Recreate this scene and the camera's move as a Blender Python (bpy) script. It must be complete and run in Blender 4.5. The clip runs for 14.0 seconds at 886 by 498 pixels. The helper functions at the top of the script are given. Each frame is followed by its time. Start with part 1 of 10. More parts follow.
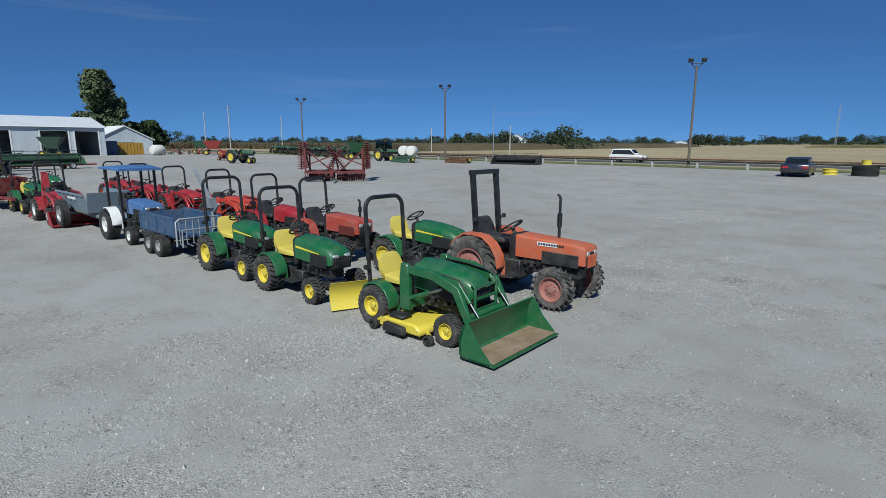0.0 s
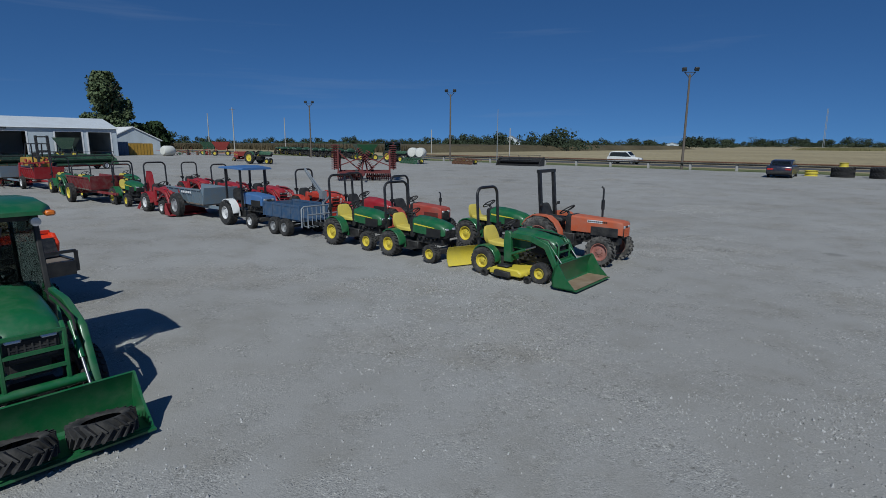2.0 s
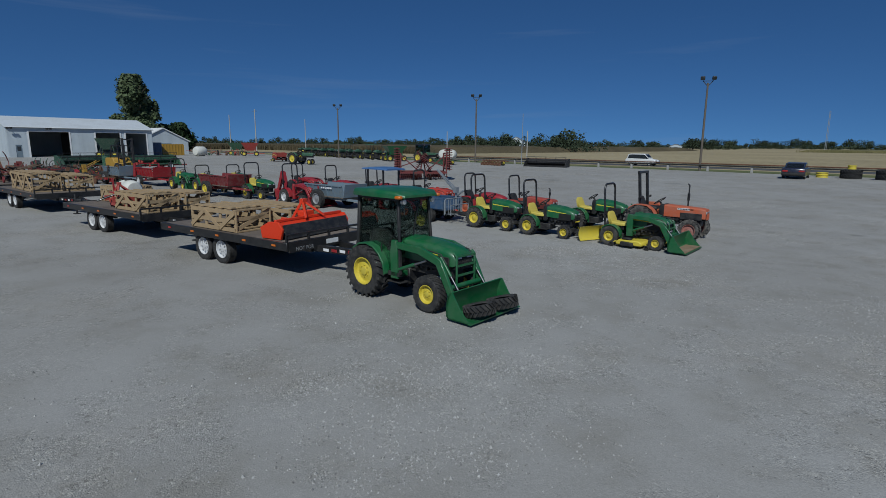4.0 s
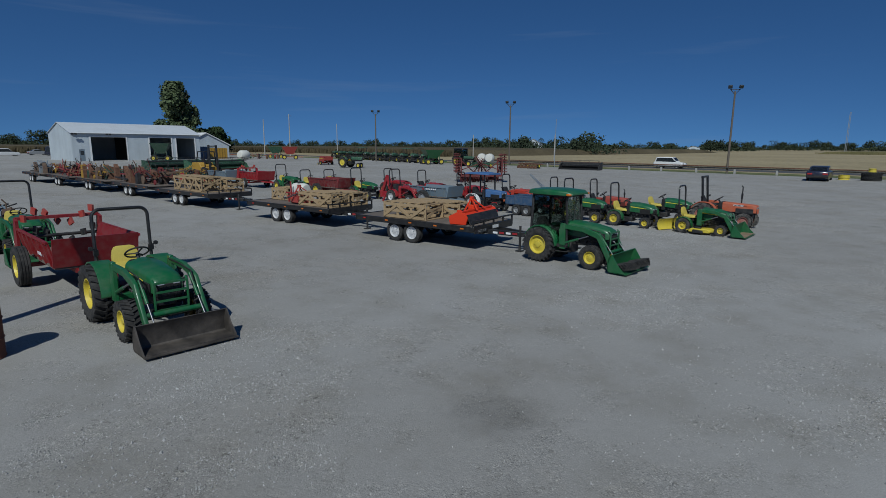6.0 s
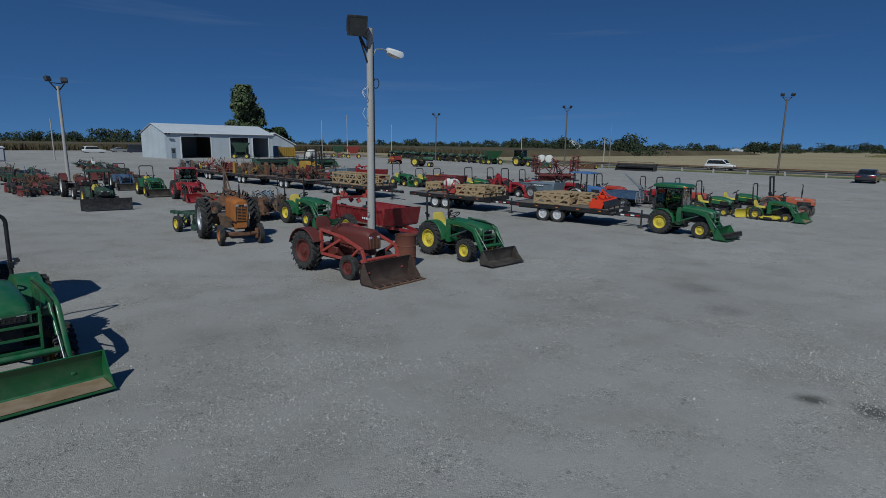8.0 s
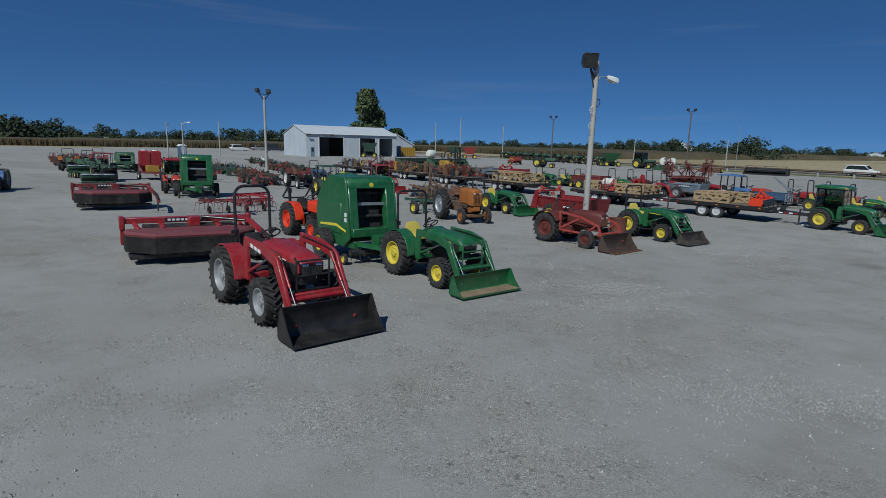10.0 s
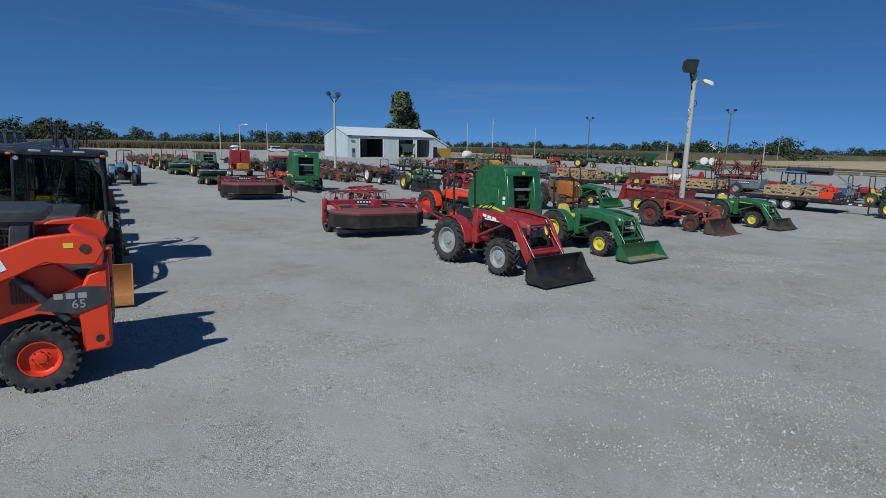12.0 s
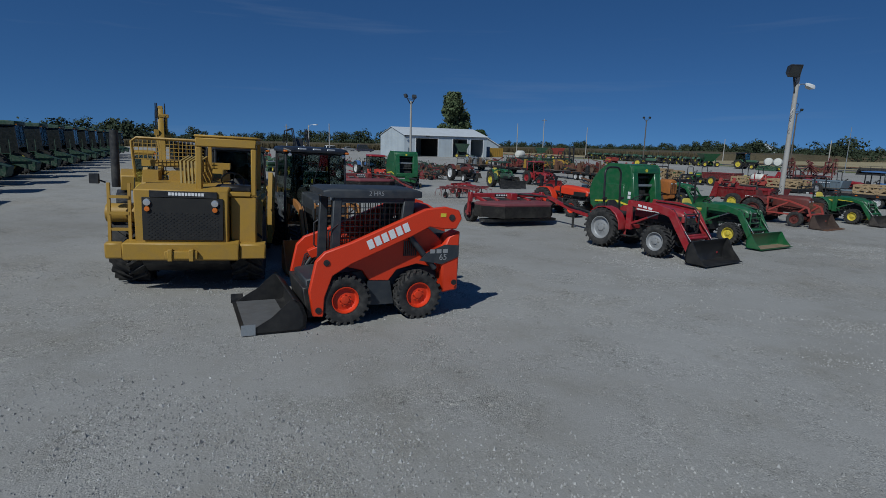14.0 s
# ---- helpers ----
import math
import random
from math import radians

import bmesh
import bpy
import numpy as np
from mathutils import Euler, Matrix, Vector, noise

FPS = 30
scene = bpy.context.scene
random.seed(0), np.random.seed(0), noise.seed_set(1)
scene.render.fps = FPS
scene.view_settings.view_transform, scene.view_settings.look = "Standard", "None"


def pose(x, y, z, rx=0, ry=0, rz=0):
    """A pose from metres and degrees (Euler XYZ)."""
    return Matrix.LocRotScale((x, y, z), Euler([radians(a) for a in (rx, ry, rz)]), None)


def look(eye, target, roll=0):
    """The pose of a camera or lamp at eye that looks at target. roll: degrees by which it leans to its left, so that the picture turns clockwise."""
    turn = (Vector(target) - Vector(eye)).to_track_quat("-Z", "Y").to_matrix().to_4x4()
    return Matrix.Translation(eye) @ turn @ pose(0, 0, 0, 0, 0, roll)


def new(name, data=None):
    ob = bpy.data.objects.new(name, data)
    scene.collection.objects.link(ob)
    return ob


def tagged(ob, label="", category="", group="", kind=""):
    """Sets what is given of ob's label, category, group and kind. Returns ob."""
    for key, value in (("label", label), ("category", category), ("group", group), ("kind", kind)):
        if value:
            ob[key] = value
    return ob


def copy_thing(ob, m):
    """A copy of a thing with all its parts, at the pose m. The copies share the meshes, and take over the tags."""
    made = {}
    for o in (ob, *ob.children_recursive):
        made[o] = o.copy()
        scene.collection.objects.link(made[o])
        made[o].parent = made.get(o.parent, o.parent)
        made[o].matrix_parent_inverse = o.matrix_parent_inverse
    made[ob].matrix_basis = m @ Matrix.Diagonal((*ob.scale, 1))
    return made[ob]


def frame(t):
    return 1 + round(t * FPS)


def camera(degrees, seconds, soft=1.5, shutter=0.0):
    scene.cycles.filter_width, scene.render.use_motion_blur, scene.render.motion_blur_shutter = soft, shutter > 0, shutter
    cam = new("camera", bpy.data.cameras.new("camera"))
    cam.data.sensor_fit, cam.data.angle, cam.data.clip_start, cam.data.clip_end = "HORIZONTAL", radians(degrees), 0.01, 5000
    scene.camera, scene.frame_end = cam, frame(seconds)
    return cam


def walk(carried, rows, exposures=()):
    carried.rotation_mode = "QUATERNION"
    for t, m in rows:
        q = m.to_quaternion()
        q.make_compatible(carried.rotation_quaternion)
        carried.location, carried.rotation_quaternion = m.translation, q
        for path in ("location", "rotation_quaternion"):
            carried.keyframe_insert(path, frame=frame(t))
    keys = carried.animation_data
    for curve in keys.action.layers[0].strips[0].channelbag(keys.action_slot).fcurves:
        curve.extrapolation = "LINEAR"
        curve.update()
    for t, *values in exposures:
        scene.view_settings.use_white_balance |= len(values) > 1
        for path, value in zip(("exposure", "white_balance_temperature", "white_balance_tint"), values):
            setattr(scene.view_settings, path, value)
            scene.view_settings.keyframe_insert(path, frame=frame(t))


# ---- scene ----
cam = camera(78.8, 14.0, 0.75)
PATH = [
    (0, (-0.713, -0.068, 2.733), (-2.042, 1.375, 2.345), 0.1),
    (0.5, (-0.569, -1.012, 2.743), (-1.892, 0.437, 2.357), 0.1),
    (1, (-0.336, -2.077, 2.766), (-1.65, -0.62, 2.38), 0.1),
    (1.5, (-0.006, -3.214, 2.808), (-1.319, -1.755, 2.424), 0.1),
    (2, (0.424, -4.445, 2.881), (-0.885, -2.982, 2.497), 0.3),
    (2.5, (0.62, -5.869, 2.912), (-0.691, -4.407, 2.531), 0.3),
    (3, (0.664, -7.587, 2.959), (-0.652, -6.131, 2.577), 0.4),
    (3.5, (0.573, -9.351, 3.027), (-0.739, -7.89, 2.644), 0.4),
    (4, (0.514, -11.04, 3.101), (-0.797, -9.579, 2.719), 0.5),
    (4.2, (0.484, -11.712, 3.134), (-0.825, -10.249, 2.751), 0.4),
    (6.3, (1.396, -19.081, 3.578), (0.04, -17.661, 3.2), 0.5),
    (6.5, (1.576, -19.898, 3.63), (0.214, -18.483, 3.25), 0.6),
    (7, (1.908, -22.171, 3.633), (0.539, -20.763, 3.255), 0.7),
    (7.5, (2.345, -24.738, 3.643), (0.971, -23.334, 3.265), 0.7),
    (8, (2.772, -27.287, 3.741), (1.343, -25.94, 3.362), 0.8),
    (8.5, (3.191, -29.423, 3.856), (1.671, -28.18, 3.476), 1.0),
    (9, (3.747, -31.248, 3.903), (2.176, -30.071, 3.521), 1.1),
    (9.2, (4.058, -31.938, 3.887), (2.47, -30.784, 3.504), 1.2),
    (11.3, (4.346, -38.113, 3.649), (2.674, -37.083, 3.27), 1.1),
    (11.5, (4.411, -38.567, 3.609), (2.739, -37.537, 3.23), 1.1),
    (12, (4.559, -39.875, 3.478), (2.879, -38.858, 3.1), 1.2),
    (12.5, (4.596, -41.255, 3.381), (2.904, -40.259, 3.002), 1.2),
    (13, (4.591, -42.523, 3.368), (2.887, -41.546, 2.988), 1.1),
    (13.5, (4.716, -43.465, 3.378), (2.999, -42.511, 2.999), 1.2),
    (14, (4.959, -44.235, 3.407), (3.21, -43.344, 3.025), 1.3),
]
# seconds, stops, kelvin, tint
EXPOSURES = ((0.0, 0.08, 6075, 4), (1.0, 0.05, 6075, 4), (2.0, -0.43, 5945, 5), (3.0, -0.71, 5945, 4), (4.0, -0.58, 5945, 4), (6.5, -0.66, 5945, 4), (8.5, -0.68, 5945, 4), (9.2, -0.68, 5945, 4), (11.3, 0.07, 6075, 2), (12.0, -0.1, 6015, 3), (13.0, -0.49, 5945, 4), (14.0, -0.63, 5945, 4))
walk(cam, [(t, look(eye, target, roll)) for t, eye, target, roll in PATH], EXPOSURES)
SKY_AIR, SKY_DUST, SKY_OZONE, SKY_STRENGTH, SKY_SAT = 1.0, 0.0, 3.0, 0.081, 1.12
SKY_STEEP, SKY_LIFT, SKY_TINT = 1.5, 0.20, (0.68, 0.89, 1.12, 1)
SUN_STRENGTH = 5.0
GRAVEL_LO, GRAVEL_HI = (0.245, 0.235, 0.215), (0.312, 0.305, 0.287)
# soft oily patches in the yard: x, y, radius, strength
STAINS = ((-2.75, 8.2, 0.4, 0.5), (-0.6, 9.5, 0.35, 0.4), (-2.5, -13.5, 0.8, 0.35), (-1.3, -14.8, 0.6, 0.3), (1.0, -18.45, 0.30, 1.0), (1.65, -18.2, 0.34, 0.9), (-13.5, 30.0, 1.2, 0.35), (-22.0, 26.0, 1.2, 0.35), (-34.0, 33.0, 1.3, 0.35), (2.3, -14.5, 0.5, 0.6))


# The yard's plan, row by row from south to north: row, shift and stretch along x, shift along y, skew, size of what stands there
SITE = (
    (-54.0, 2.2, 0.856, 1.2, -0.004, 0.855), (-41.0, 0.95, 0.912, -1.67, -0.022, 0.925), (-34.0, 0.3, 0.985, -1.1, -0.018, 1.005),
    (-30.5, 0.5, 1.02, -1.1, -0.019, 1.02), (-27.0, 0.3, 1.042, -0.75, -0.018, 1.045), (-20.0, 0.0, 1.078, 0.2, -0.018, 1.09),
    (-15.5, 0.05, 1.105, 0.42, -0.02, 1.105), (-6.0, -0.2, 1.125, 2.0, -0.018, 1.13), (2.5, -0.5, 1.10, 2.6, -0.042, 1.09),
    (17.0, -0.5, 1.13, 4.7, -0.035, 1.13), (29.0, -0.3, 1.115, 5.4, -0.026, 1.115), (50.0, -0.9, 1.125, 7.0, -0.035, 1.115),
    (100.0, 0.0, 1.11, 11.0, -0.025, 1.11), (340.0, 0.0, 1.2, 66.0, -0.02, 1.2),
)


def lie(x, y):
    """Height of the ground: the yard climbs gently to the south and levels out far to the west."""
    rise = 0.00042 * np.clip(np.clip(-np.asarray(y, float), 0, 48) - 2, 0, 46) ** 2
    return rise * np.clip((np.asarray(x, float) + 235) / 80, 0, 1)


def site(x, y):
    """Plan coordinates to the world: x, y, height of the ground, size, turn in degrees."""
    rows = np.array(SITE)
    dx, bx, dy, skew, size = (float(np.interp(y, rows[:, 0], rows[:, c])) for c in range(1, 6))
    wx, wy = dx + bx * x, y + dy + skew * x
    return wx, wy, float(lie(wx, wy)), size, math.degrees(math.atan2(skew, bx))


def spot(x, y, heading, z=0.0, upright=False):
    """The place of a thing on the plan: it leans with the slope unless it is planted upright."""
    wx, wy, wz, size, turn = site(x, y)
    slope = 0.0 if upright else math.atan((float(lie(wx, wy + 0.5)) - float(lie(wx, wy - 0.5))))
    return Matrix.Translation((wx, wy, wz + z * size)) @ Matrix.Rotation(slope, 4, "X") @ pose(0, 0, 0, 0, 0, heading + turn)


# ---------------------------------------------------------------- light
world = bpy.data.worlds.new("sky")
scene.world = world
world.use_nodes = True
wt = world.node_tree
wt.nodes.clear()
w_out = wt.nodes.new("ShaderNodeOutputWorld")
w_bg = wt.nodes.new("ShaderNodeBackground")
w_sky = wt.nodes.new("ShaderNodeTexSky")
w_sky.sky_type = "NISHITA"
w_sky.sun_disc = False
w_sky.sun_elevation = radians(45)
w_sky.sun_rotation = radians(145)
w_sky.air_density, w_sky.dust_density, w_sky.ozone_density = SKY_AIR, SKY_DUST, SKY_OZONE
w_bg.inputs["Strength"].default_value = SKY_STRENGTH
w_tc = wt.nodes.new("ShaderNodeTexCoord")
w_map = wt.nodes.new("ShaderNodeMapping")
w_map.inputs["Scale"].default_value = (2.0, 2.0, 34.0)
w_noise = wt.nodes.new("ShaderNodeTexNoise")
w_noise.inputs["Scale"].default_value = 1.3
w_noise.inputs["Detail"].default_value = 5
w_ramp = wt.nodes.new("ShaderNodeValToRGB")
w_ramp.color_ramp.elements[0].position, w_ramp.color_ramp.elements[1].position = 0.62, 0.85
w_mul = wt.nodes.new("ShaderNodeMath")
w_mul.operation = "MULTIPLY"
w_mul.inputs[1].default_value = 0.14
w_mix = wt.nodes.new("ShaderNodeMixRGB")
w_mix.inputs["Color2"].default_value = (4.6, 5.2, 6.4, 1)
w_hsv = wt.nodes.new("ShaderNodeHueSaturation")
w_hsv.inputs["Saturation"].default_value = SKY_SAT
wt.links.new(w_sky.outputs[0], w_hsv.inputs["Color"])
wt.links.new(w_tc.outputs["Generated"], w_map.inputs["Vector"])
w_lift = wt.nodes.new("ShaderNodeMapping")
w_lift.inputs["Scale"].default_value = (1.0, 1.0, SKY_STEEP)
w_lift.inputs["Location"].default_value = (0.0, 0.0, SKY_LIFT)
w_norm = wt.nodes.new("ShaderNodeVectorMath")
w_norm.operation = "NORMALIZE"
wt.links.new(w_tc.outputs["Generated"], w_lift.inputs["Vector"])
wt.links.new(w_lift.outputs[0], w_norm.inputs[0])
wt.links.new(w_norm.outputs[0], w_sky.inputs["Vector"])
w_tint = wt.nodes.new("ShaderNodeMixRGB")
w_tint.blend_type = "MULTIPLY"
w_tint.inputs["Fac"].default_value = 1.0
w_tint.inputs["Color2"].default_value = SKY_TINT
wt.links.new(w_map.outputs[0], w_noise.inputs["Vector"])
wt.links.new(w_noise.outputs[0], w_ramp.inputs[0])
wt.links.new(w_ramp.outputs[0], w_mul.inputs[0])
wt.links.new(w_mul.outputs[0], w_mix.inputs["Fac"])
wt.links.new(w_hsv.outputs[0], w_tint.inputs["Color1"])
wt.links.new(w_tint.outputs[0], w_mix.inputs["Color1"])
wt.links.new(w_mix.outputs[0], w_bg.inputs["Color"])
wt.links.new(w_bg.outputs[0], w_out.inputs["Surface"])

sun = new("sun", bpy.data.lights.new("sun", "SUN"))
sun.data.energy, sun.data.angle, sun.data.color = SUN_STRENGTH, radians(0.55), (1.0, 0.965, 0.905)
sun.matrix_world = look((0, 0, 40), (-57 * 1.0, 82 * 1.0, 40 - 100.0))


# ---------------------------------------------------------------- materials
def nodes_of(name):
    m = bpy.data.materials.new(name)
    m.use_nodes = True
    t = m.node_tree
    return m, t, t.nodes["Principled BSDF"]


def noise_node(t, scale, detail=4.0, rough=0.55, coords="Object"):
    tc = t.nodes.new("ShaderNodeTexCoord")
    n = t.nodes.new("ShaderNodeTexNoise")
    n.inputs["Scale"].default_value = scale
    n.inputs["Detail"].default_value = detail
    n.inputs["Roughness"].default_value = rough
    t.links.new(tc.outputs[coords], n.inputs["Vector"])
    return n


def ramp_node(t, src, stops):
    r = t.nodes.new("ShaderNodeValToRGB")
    el = r.color_ramp.elements
    while len(el) < len(stops):
        el.new(0.5)
    for e, (p, c) in zip(el, stops):
        e.position = p
        e.color = (*c, 1) if len(c) == 3 else c
    t.links.new(src, r.inputs[0])
    return r


def mix_node(t, fac, a, b, mode="MIX"):
    m = t.nodes.new("ShaderNodeMixRGB")
    m.blend_type = mode
    for sock, v in ((m.inputs["Fac"], fac), (m.inputs["Color1"], a), (m.inputs["Color2"], b)):
        if isinstance(v, (int, float)):
            sock.default_value = v
        elif isinstance(v, tuple):
            sock.default_value = (*v, 1) if len(v) == 3 else v
        else:
            t.links.new(v, sock)
    return m


def bump_node(t, p, src, strength, dist):
    b = t.nodes.new("ShaderNodeBump")
    b.inputs["Strength"].default_value = strength
    b.inputs["Distance"].default_value = dist
    t.links.new(src, b.inputs["Height"])
    t.links.new(b.outputs[0], p.inputs["Normal"])
    return b


def surface(name, col, rough=0.5, metal=0.0, dirt=0.25, dirt_col=(0.20, 0.185, 0.155), scale=6.0, bump=0.0, coat=0.0):
    """A painted or plain surface with patchy dust, fine grain and uneven gloss."""
    m, t, p = nodes_of(name)
    big = noise_node(t, scale, 6, 0.65)
    fine = noise_node(t, scale * 14, 3, 0.6)
    patch = ramp_node(t, big.outputs[0], [(0.42, (0, 0, 0)), (0.72, (1, 1, 1))])
    speck = ramp_node(t, fine.outputs[0], [(0.35, (0.91, 0.91, 0.91)), (0.7, (1.05, 1.05, 1.05))])
    base = mix_node(t, 1.0, col, speck.outputs[0], "MULTIPLY")
    amount = t.nodes.new("ShaderNodeMath")
    amount.operation = "MULTIPLY"
    amount.inputs[1].default_value = dirt
    t.links.new(patch.outputs[0], amount.inputs[0])
    c = mix_node(t, amount.outputs[0], base.outputs[0], dirt_col)
    t.links.new(c.outputs[0], p.inputs["Base Color"])
    r = t.nodes.new("ShaderNodeMapRange")
    r.inputs["To Min"].default_value = max(0.05, rough - 0.12)
    r.inputs["To Max"].default_value = min(1.0, rough + 0.25)
    t.links.new(big.outputs[0], r.inputs["Value"])
    t.links.new(r.outputs[0], p.inputs["Roughness"])
    p.inputs["Metallic"].default_value = metal
    p.inputs["Coat Weight"].default_value = coat
    p.inputs["Coat Roughness"].default_value = 0.15
    if bump:
        bump_node(t, p, fine.outputs[0], bump, 0.01)
    return m


GREEN = surface("green_paint", (0.0104, 0.1, 0.0305), 0.38, dirt=0.16, coat=0.25)
GREEN_OLD = surface("worn_green_paint", (0.0174, 0.0827, 0.0391), 0.6, dirt=0.45)
GREEN_DARK = surface("dark_green_paint", (0.0087, 0.0478, 0.0261), 0.55, dirt=0.4)
YELLOW = surface("yellow_paint", (0.574, 0.461, 0.0435), 0.42, dirt=0.15, coat=0.15)
YELLOW_SEAT = surface("yellow_vinyl", (0.52, 0.42, 0.07), 0.55, dirt=0.12)
CATYELLOW = surface("machine_yellow", (0.357, 0.209, 0.0261), 0.5, dirt=0.3, dirt_col=(0.2, 0.13, 0.06))
ORANGE = surface("orange_paint", (0.609, 0.0374, 0.00609), 0.45, dirt=0.05, dirt_col=(0.35, 0.09, 0.04), coat=0.03)
MAROON = surface("rusty_maroon_paint", (0.122, 0.0191, 0.0191), 0.7, dirt=0.5, dirt_col=(0.13, 0.055, 0.04))
ORANGE_FADED = surface("faded_orange_paint", (0.418, 0.0914, 0.0348), 0.6, dirt=0.35)
ORANGE_OLD = surface("rusty_orange_paint", (0.331, 0.109, 0.0157), 0.6, dirt=0.55, dirt_col=(0.13, 0.06, 0.03))
RED_OLD = surface("aged_red_paint", (0.313, 0.0435, 0.0261), 0.55, dirt=0.3)
RED_DEEP = surface("deep_red_paint", (0.2, 0.0087, 0.0122), 0.42, dirt=0.2)
RED = surface("red_paint", (0.278, 0.0104, 0.0157), 0.4, dirt=0.18, coat=0.2)
RED_KUB = surface("orange_red_paint", (0.418, 0.0348, 0.0157), 0.45, dirt=0.2)
RED_DULL = surface("dull_red_paint", (0.165, 0.0122, 0.0157), 0.6, dirt=0.4)
RED_RUST = surface("rusty_red_paint", (0.117, 0.0191, 0.0139), 0.55, dirt=0.8, dirt_col=(0.055, 0.032, 0.024), scale=9, bump=0.15)
RED_ARM = surface("faded_red_paint", (0.313, 0.0365, 0.0261), 0.6, dirt=0.25)
BLUE = surface("blue_paint", (0.05, 0.13, 0.30), 0.45, dirt=0.25)
BLUE_TRAILER = surface("blue_trailer_paint", (0.0305, 0.074, 0.148), 0.55, dirt=0.35)
BLUE_GREY = surface("grey_blue_paint", (0.139, 0.191, 0.235), 0.6, dirt=0.45)
ROOF_WHITE = surface("chalky_white_roof", (0.505, 0.531, 0.548), 0.5, dirt=0.2, scale=0.4)
WHITE = surface("white_paint", (0.679, 0.679, 0.661), 0.45, dirt=0.15)
WHITE_RIM = surface("white_rim_paint", (0.574, 0.574, 0.574), 0.45, dirt=0.3)
SILVER = surface("silver_rim_paint", (0.33, 0.335, 0.34), 0.4, metal=0.3, dirt=0.25)
BLACK = surface("black_paint", (0.0087, 0.0087, 0.00957), 0.38, dirt=0.10, coat=0.2)
BUCKET_BLACK = surface("black_bucket_steel", (0.0122, 0.0122, 0.013), 0.42, metal=0.1, dirt=0.4, dirt_col=(0.075, 0.069, 0.06), scale=2.5)
BUCKET_BROWN = surface("brown_bucket_steel", (0.0522, 0.0331, 0.0261), 0.6, metal=0.2, dirt=0.6, dirt_col=(0.12, 0.085, 0.065), scale=3)
BLACK_STEEL = surface("dark_steel", (0.0209, 0.0209, 0.0226), 0.5, metal=0.25, dirt=0.28)
PLASTIC = surface("black_plastic", (0.0122, 0.0122, 0.013), 0.6, dirt=0.14)
CHARCOAL = surface("charcoal_paint", (0.0244, 0.0296, 0.0365), 0.5, dirt=0.14)
RUBBER = surface("rubber", (0.0157, 0.0157, 0.0157), 0.85, dirt=0.45, dirt_col=(0.11, 0.10, 0.09), scale=9, bump=0.3)
RUBBER_DUSTY = surface("dusty_turf_rubber", (0.0244, 0.0235, 0.0226), 0.9, dirt=0.7, dirt_col=(0.12, 0.112, 0.10), scale=8, bump=0.3)
RUBBER_GREY = surface("dusty_rubber", (0.0391, 0.0374, 0.0348), 0.9, dirt=0.8, dirt_col=(0.20, 0.185, 0.165), scale=7, bump=0.3)
CHROME = surface("polished_rod", (0.278, 0.278, 0.287), 0.42, metal=0.9, dirt=0.05)
GALV = surface("galvanised_steel", (0.365, 0.392, 0.409), 0.45, metal=0.6, dirt=0.3)
RUST = surface("rusty_steel", (0.104, 0.0478, 0.0261), 0.85, dirt=0.6, dirt_col=(0.24, 0.13, 0.075), scale=5, bump=0.3)
WORN_BUCKET = surface("worn_bucket_steel", (0.21, 0.145, 0.085), 0.65, metal=0.1, dirt=0.6, dirt_col=(0.33, 0.27, 0.19), scale=4)
BARE_FLOOR = surface("scoured_bucket_floor", (0.131, 0.131, 0.131), 0.5, metal=0.2, dirt=0.4, dirt_col=(0.06, 0.055, 0.05), scale=4)
GREY_BUCKET = surface("grey_bucket_steel", (0.0478, 0.0418, 0.0365), 0.55, metal=0.3, dirt=0.5, dirt_col=(0.20, 0.17, 0.14), scale=3)
GRILLE = surface("grille_black", (0.00696, 0.00696, 0.00696), 0.7, dirt=0.05)
DECK_WOOD = surface("weathered_deck_wood", (0.113, 0.0914, 0.074), 0.85, dirt=0.6, dirt_col=(0.22, 0.18, 0.145), scale=2)
CRATE_WOOD = surface("raw_pine", (0.348, 0.248, 0.135), 0.8, dirt=0.5, dirt_col=(0.25, 0.18, 0.11), scale=4)
JUNK_BROWN = surface("rusty_scrap", (0.0957, 0.0592, 0.0391), 0.85, dirt=0.7, dirt_col=(0.20, 0.15, 0.11), scale=3)
POLY_WHITE = surface("white_poly_tank", (0.592, 0.583, 0.522), 0.5, dirt=0.2)
POLE_WOOD = surface("weathered_pole_wood", (0.365, 0.352, 0.326), 0.85, dirt=0.4, dirt_col=(0.28, 0.255, 0.22), scale=2.5, bump=0.4)
POLE_DARK = surface("dark_pole_wood", (0.104, 0.087, 0.0696), 0.85, dirt=0.4, dirt_col=(0.2, 0.16, 0.12), scale=2.5, bump=0.4)
SKIRT = surface("dark_red_canvas", (0.148, 0.0313, 0.0391), 0.7, dirt=0.35, dirt_col=(0.16, 0.12, 0.10), scale=2)
SKIRT_BLACK = surface("black_canvas_skirt", (0.0244, 0.0226, 0.0226), 0.9, dirt=0.35, scale=2)
DECAL_WHITE = surface("white_decal", (0.696, 0.696, 0.696), 0.5, dirt=0.05)
DECAL_YELLOW = surface("yellow_decal", (0.652, 0.539, 0.0435), 0.5, dirt=0.05)
BARREL = surface("rusty_barrel", (0.148, 0.0478, 0.0261), 0.75, dirt=0.6, dirt_col=(0.09, 0.04, 0.03), scale=4, bump=0.2)
CONCRETE = surface("concrete", (0.348, 0.339, 0.322), 0.9, dirt=0.4, scale=1.5)


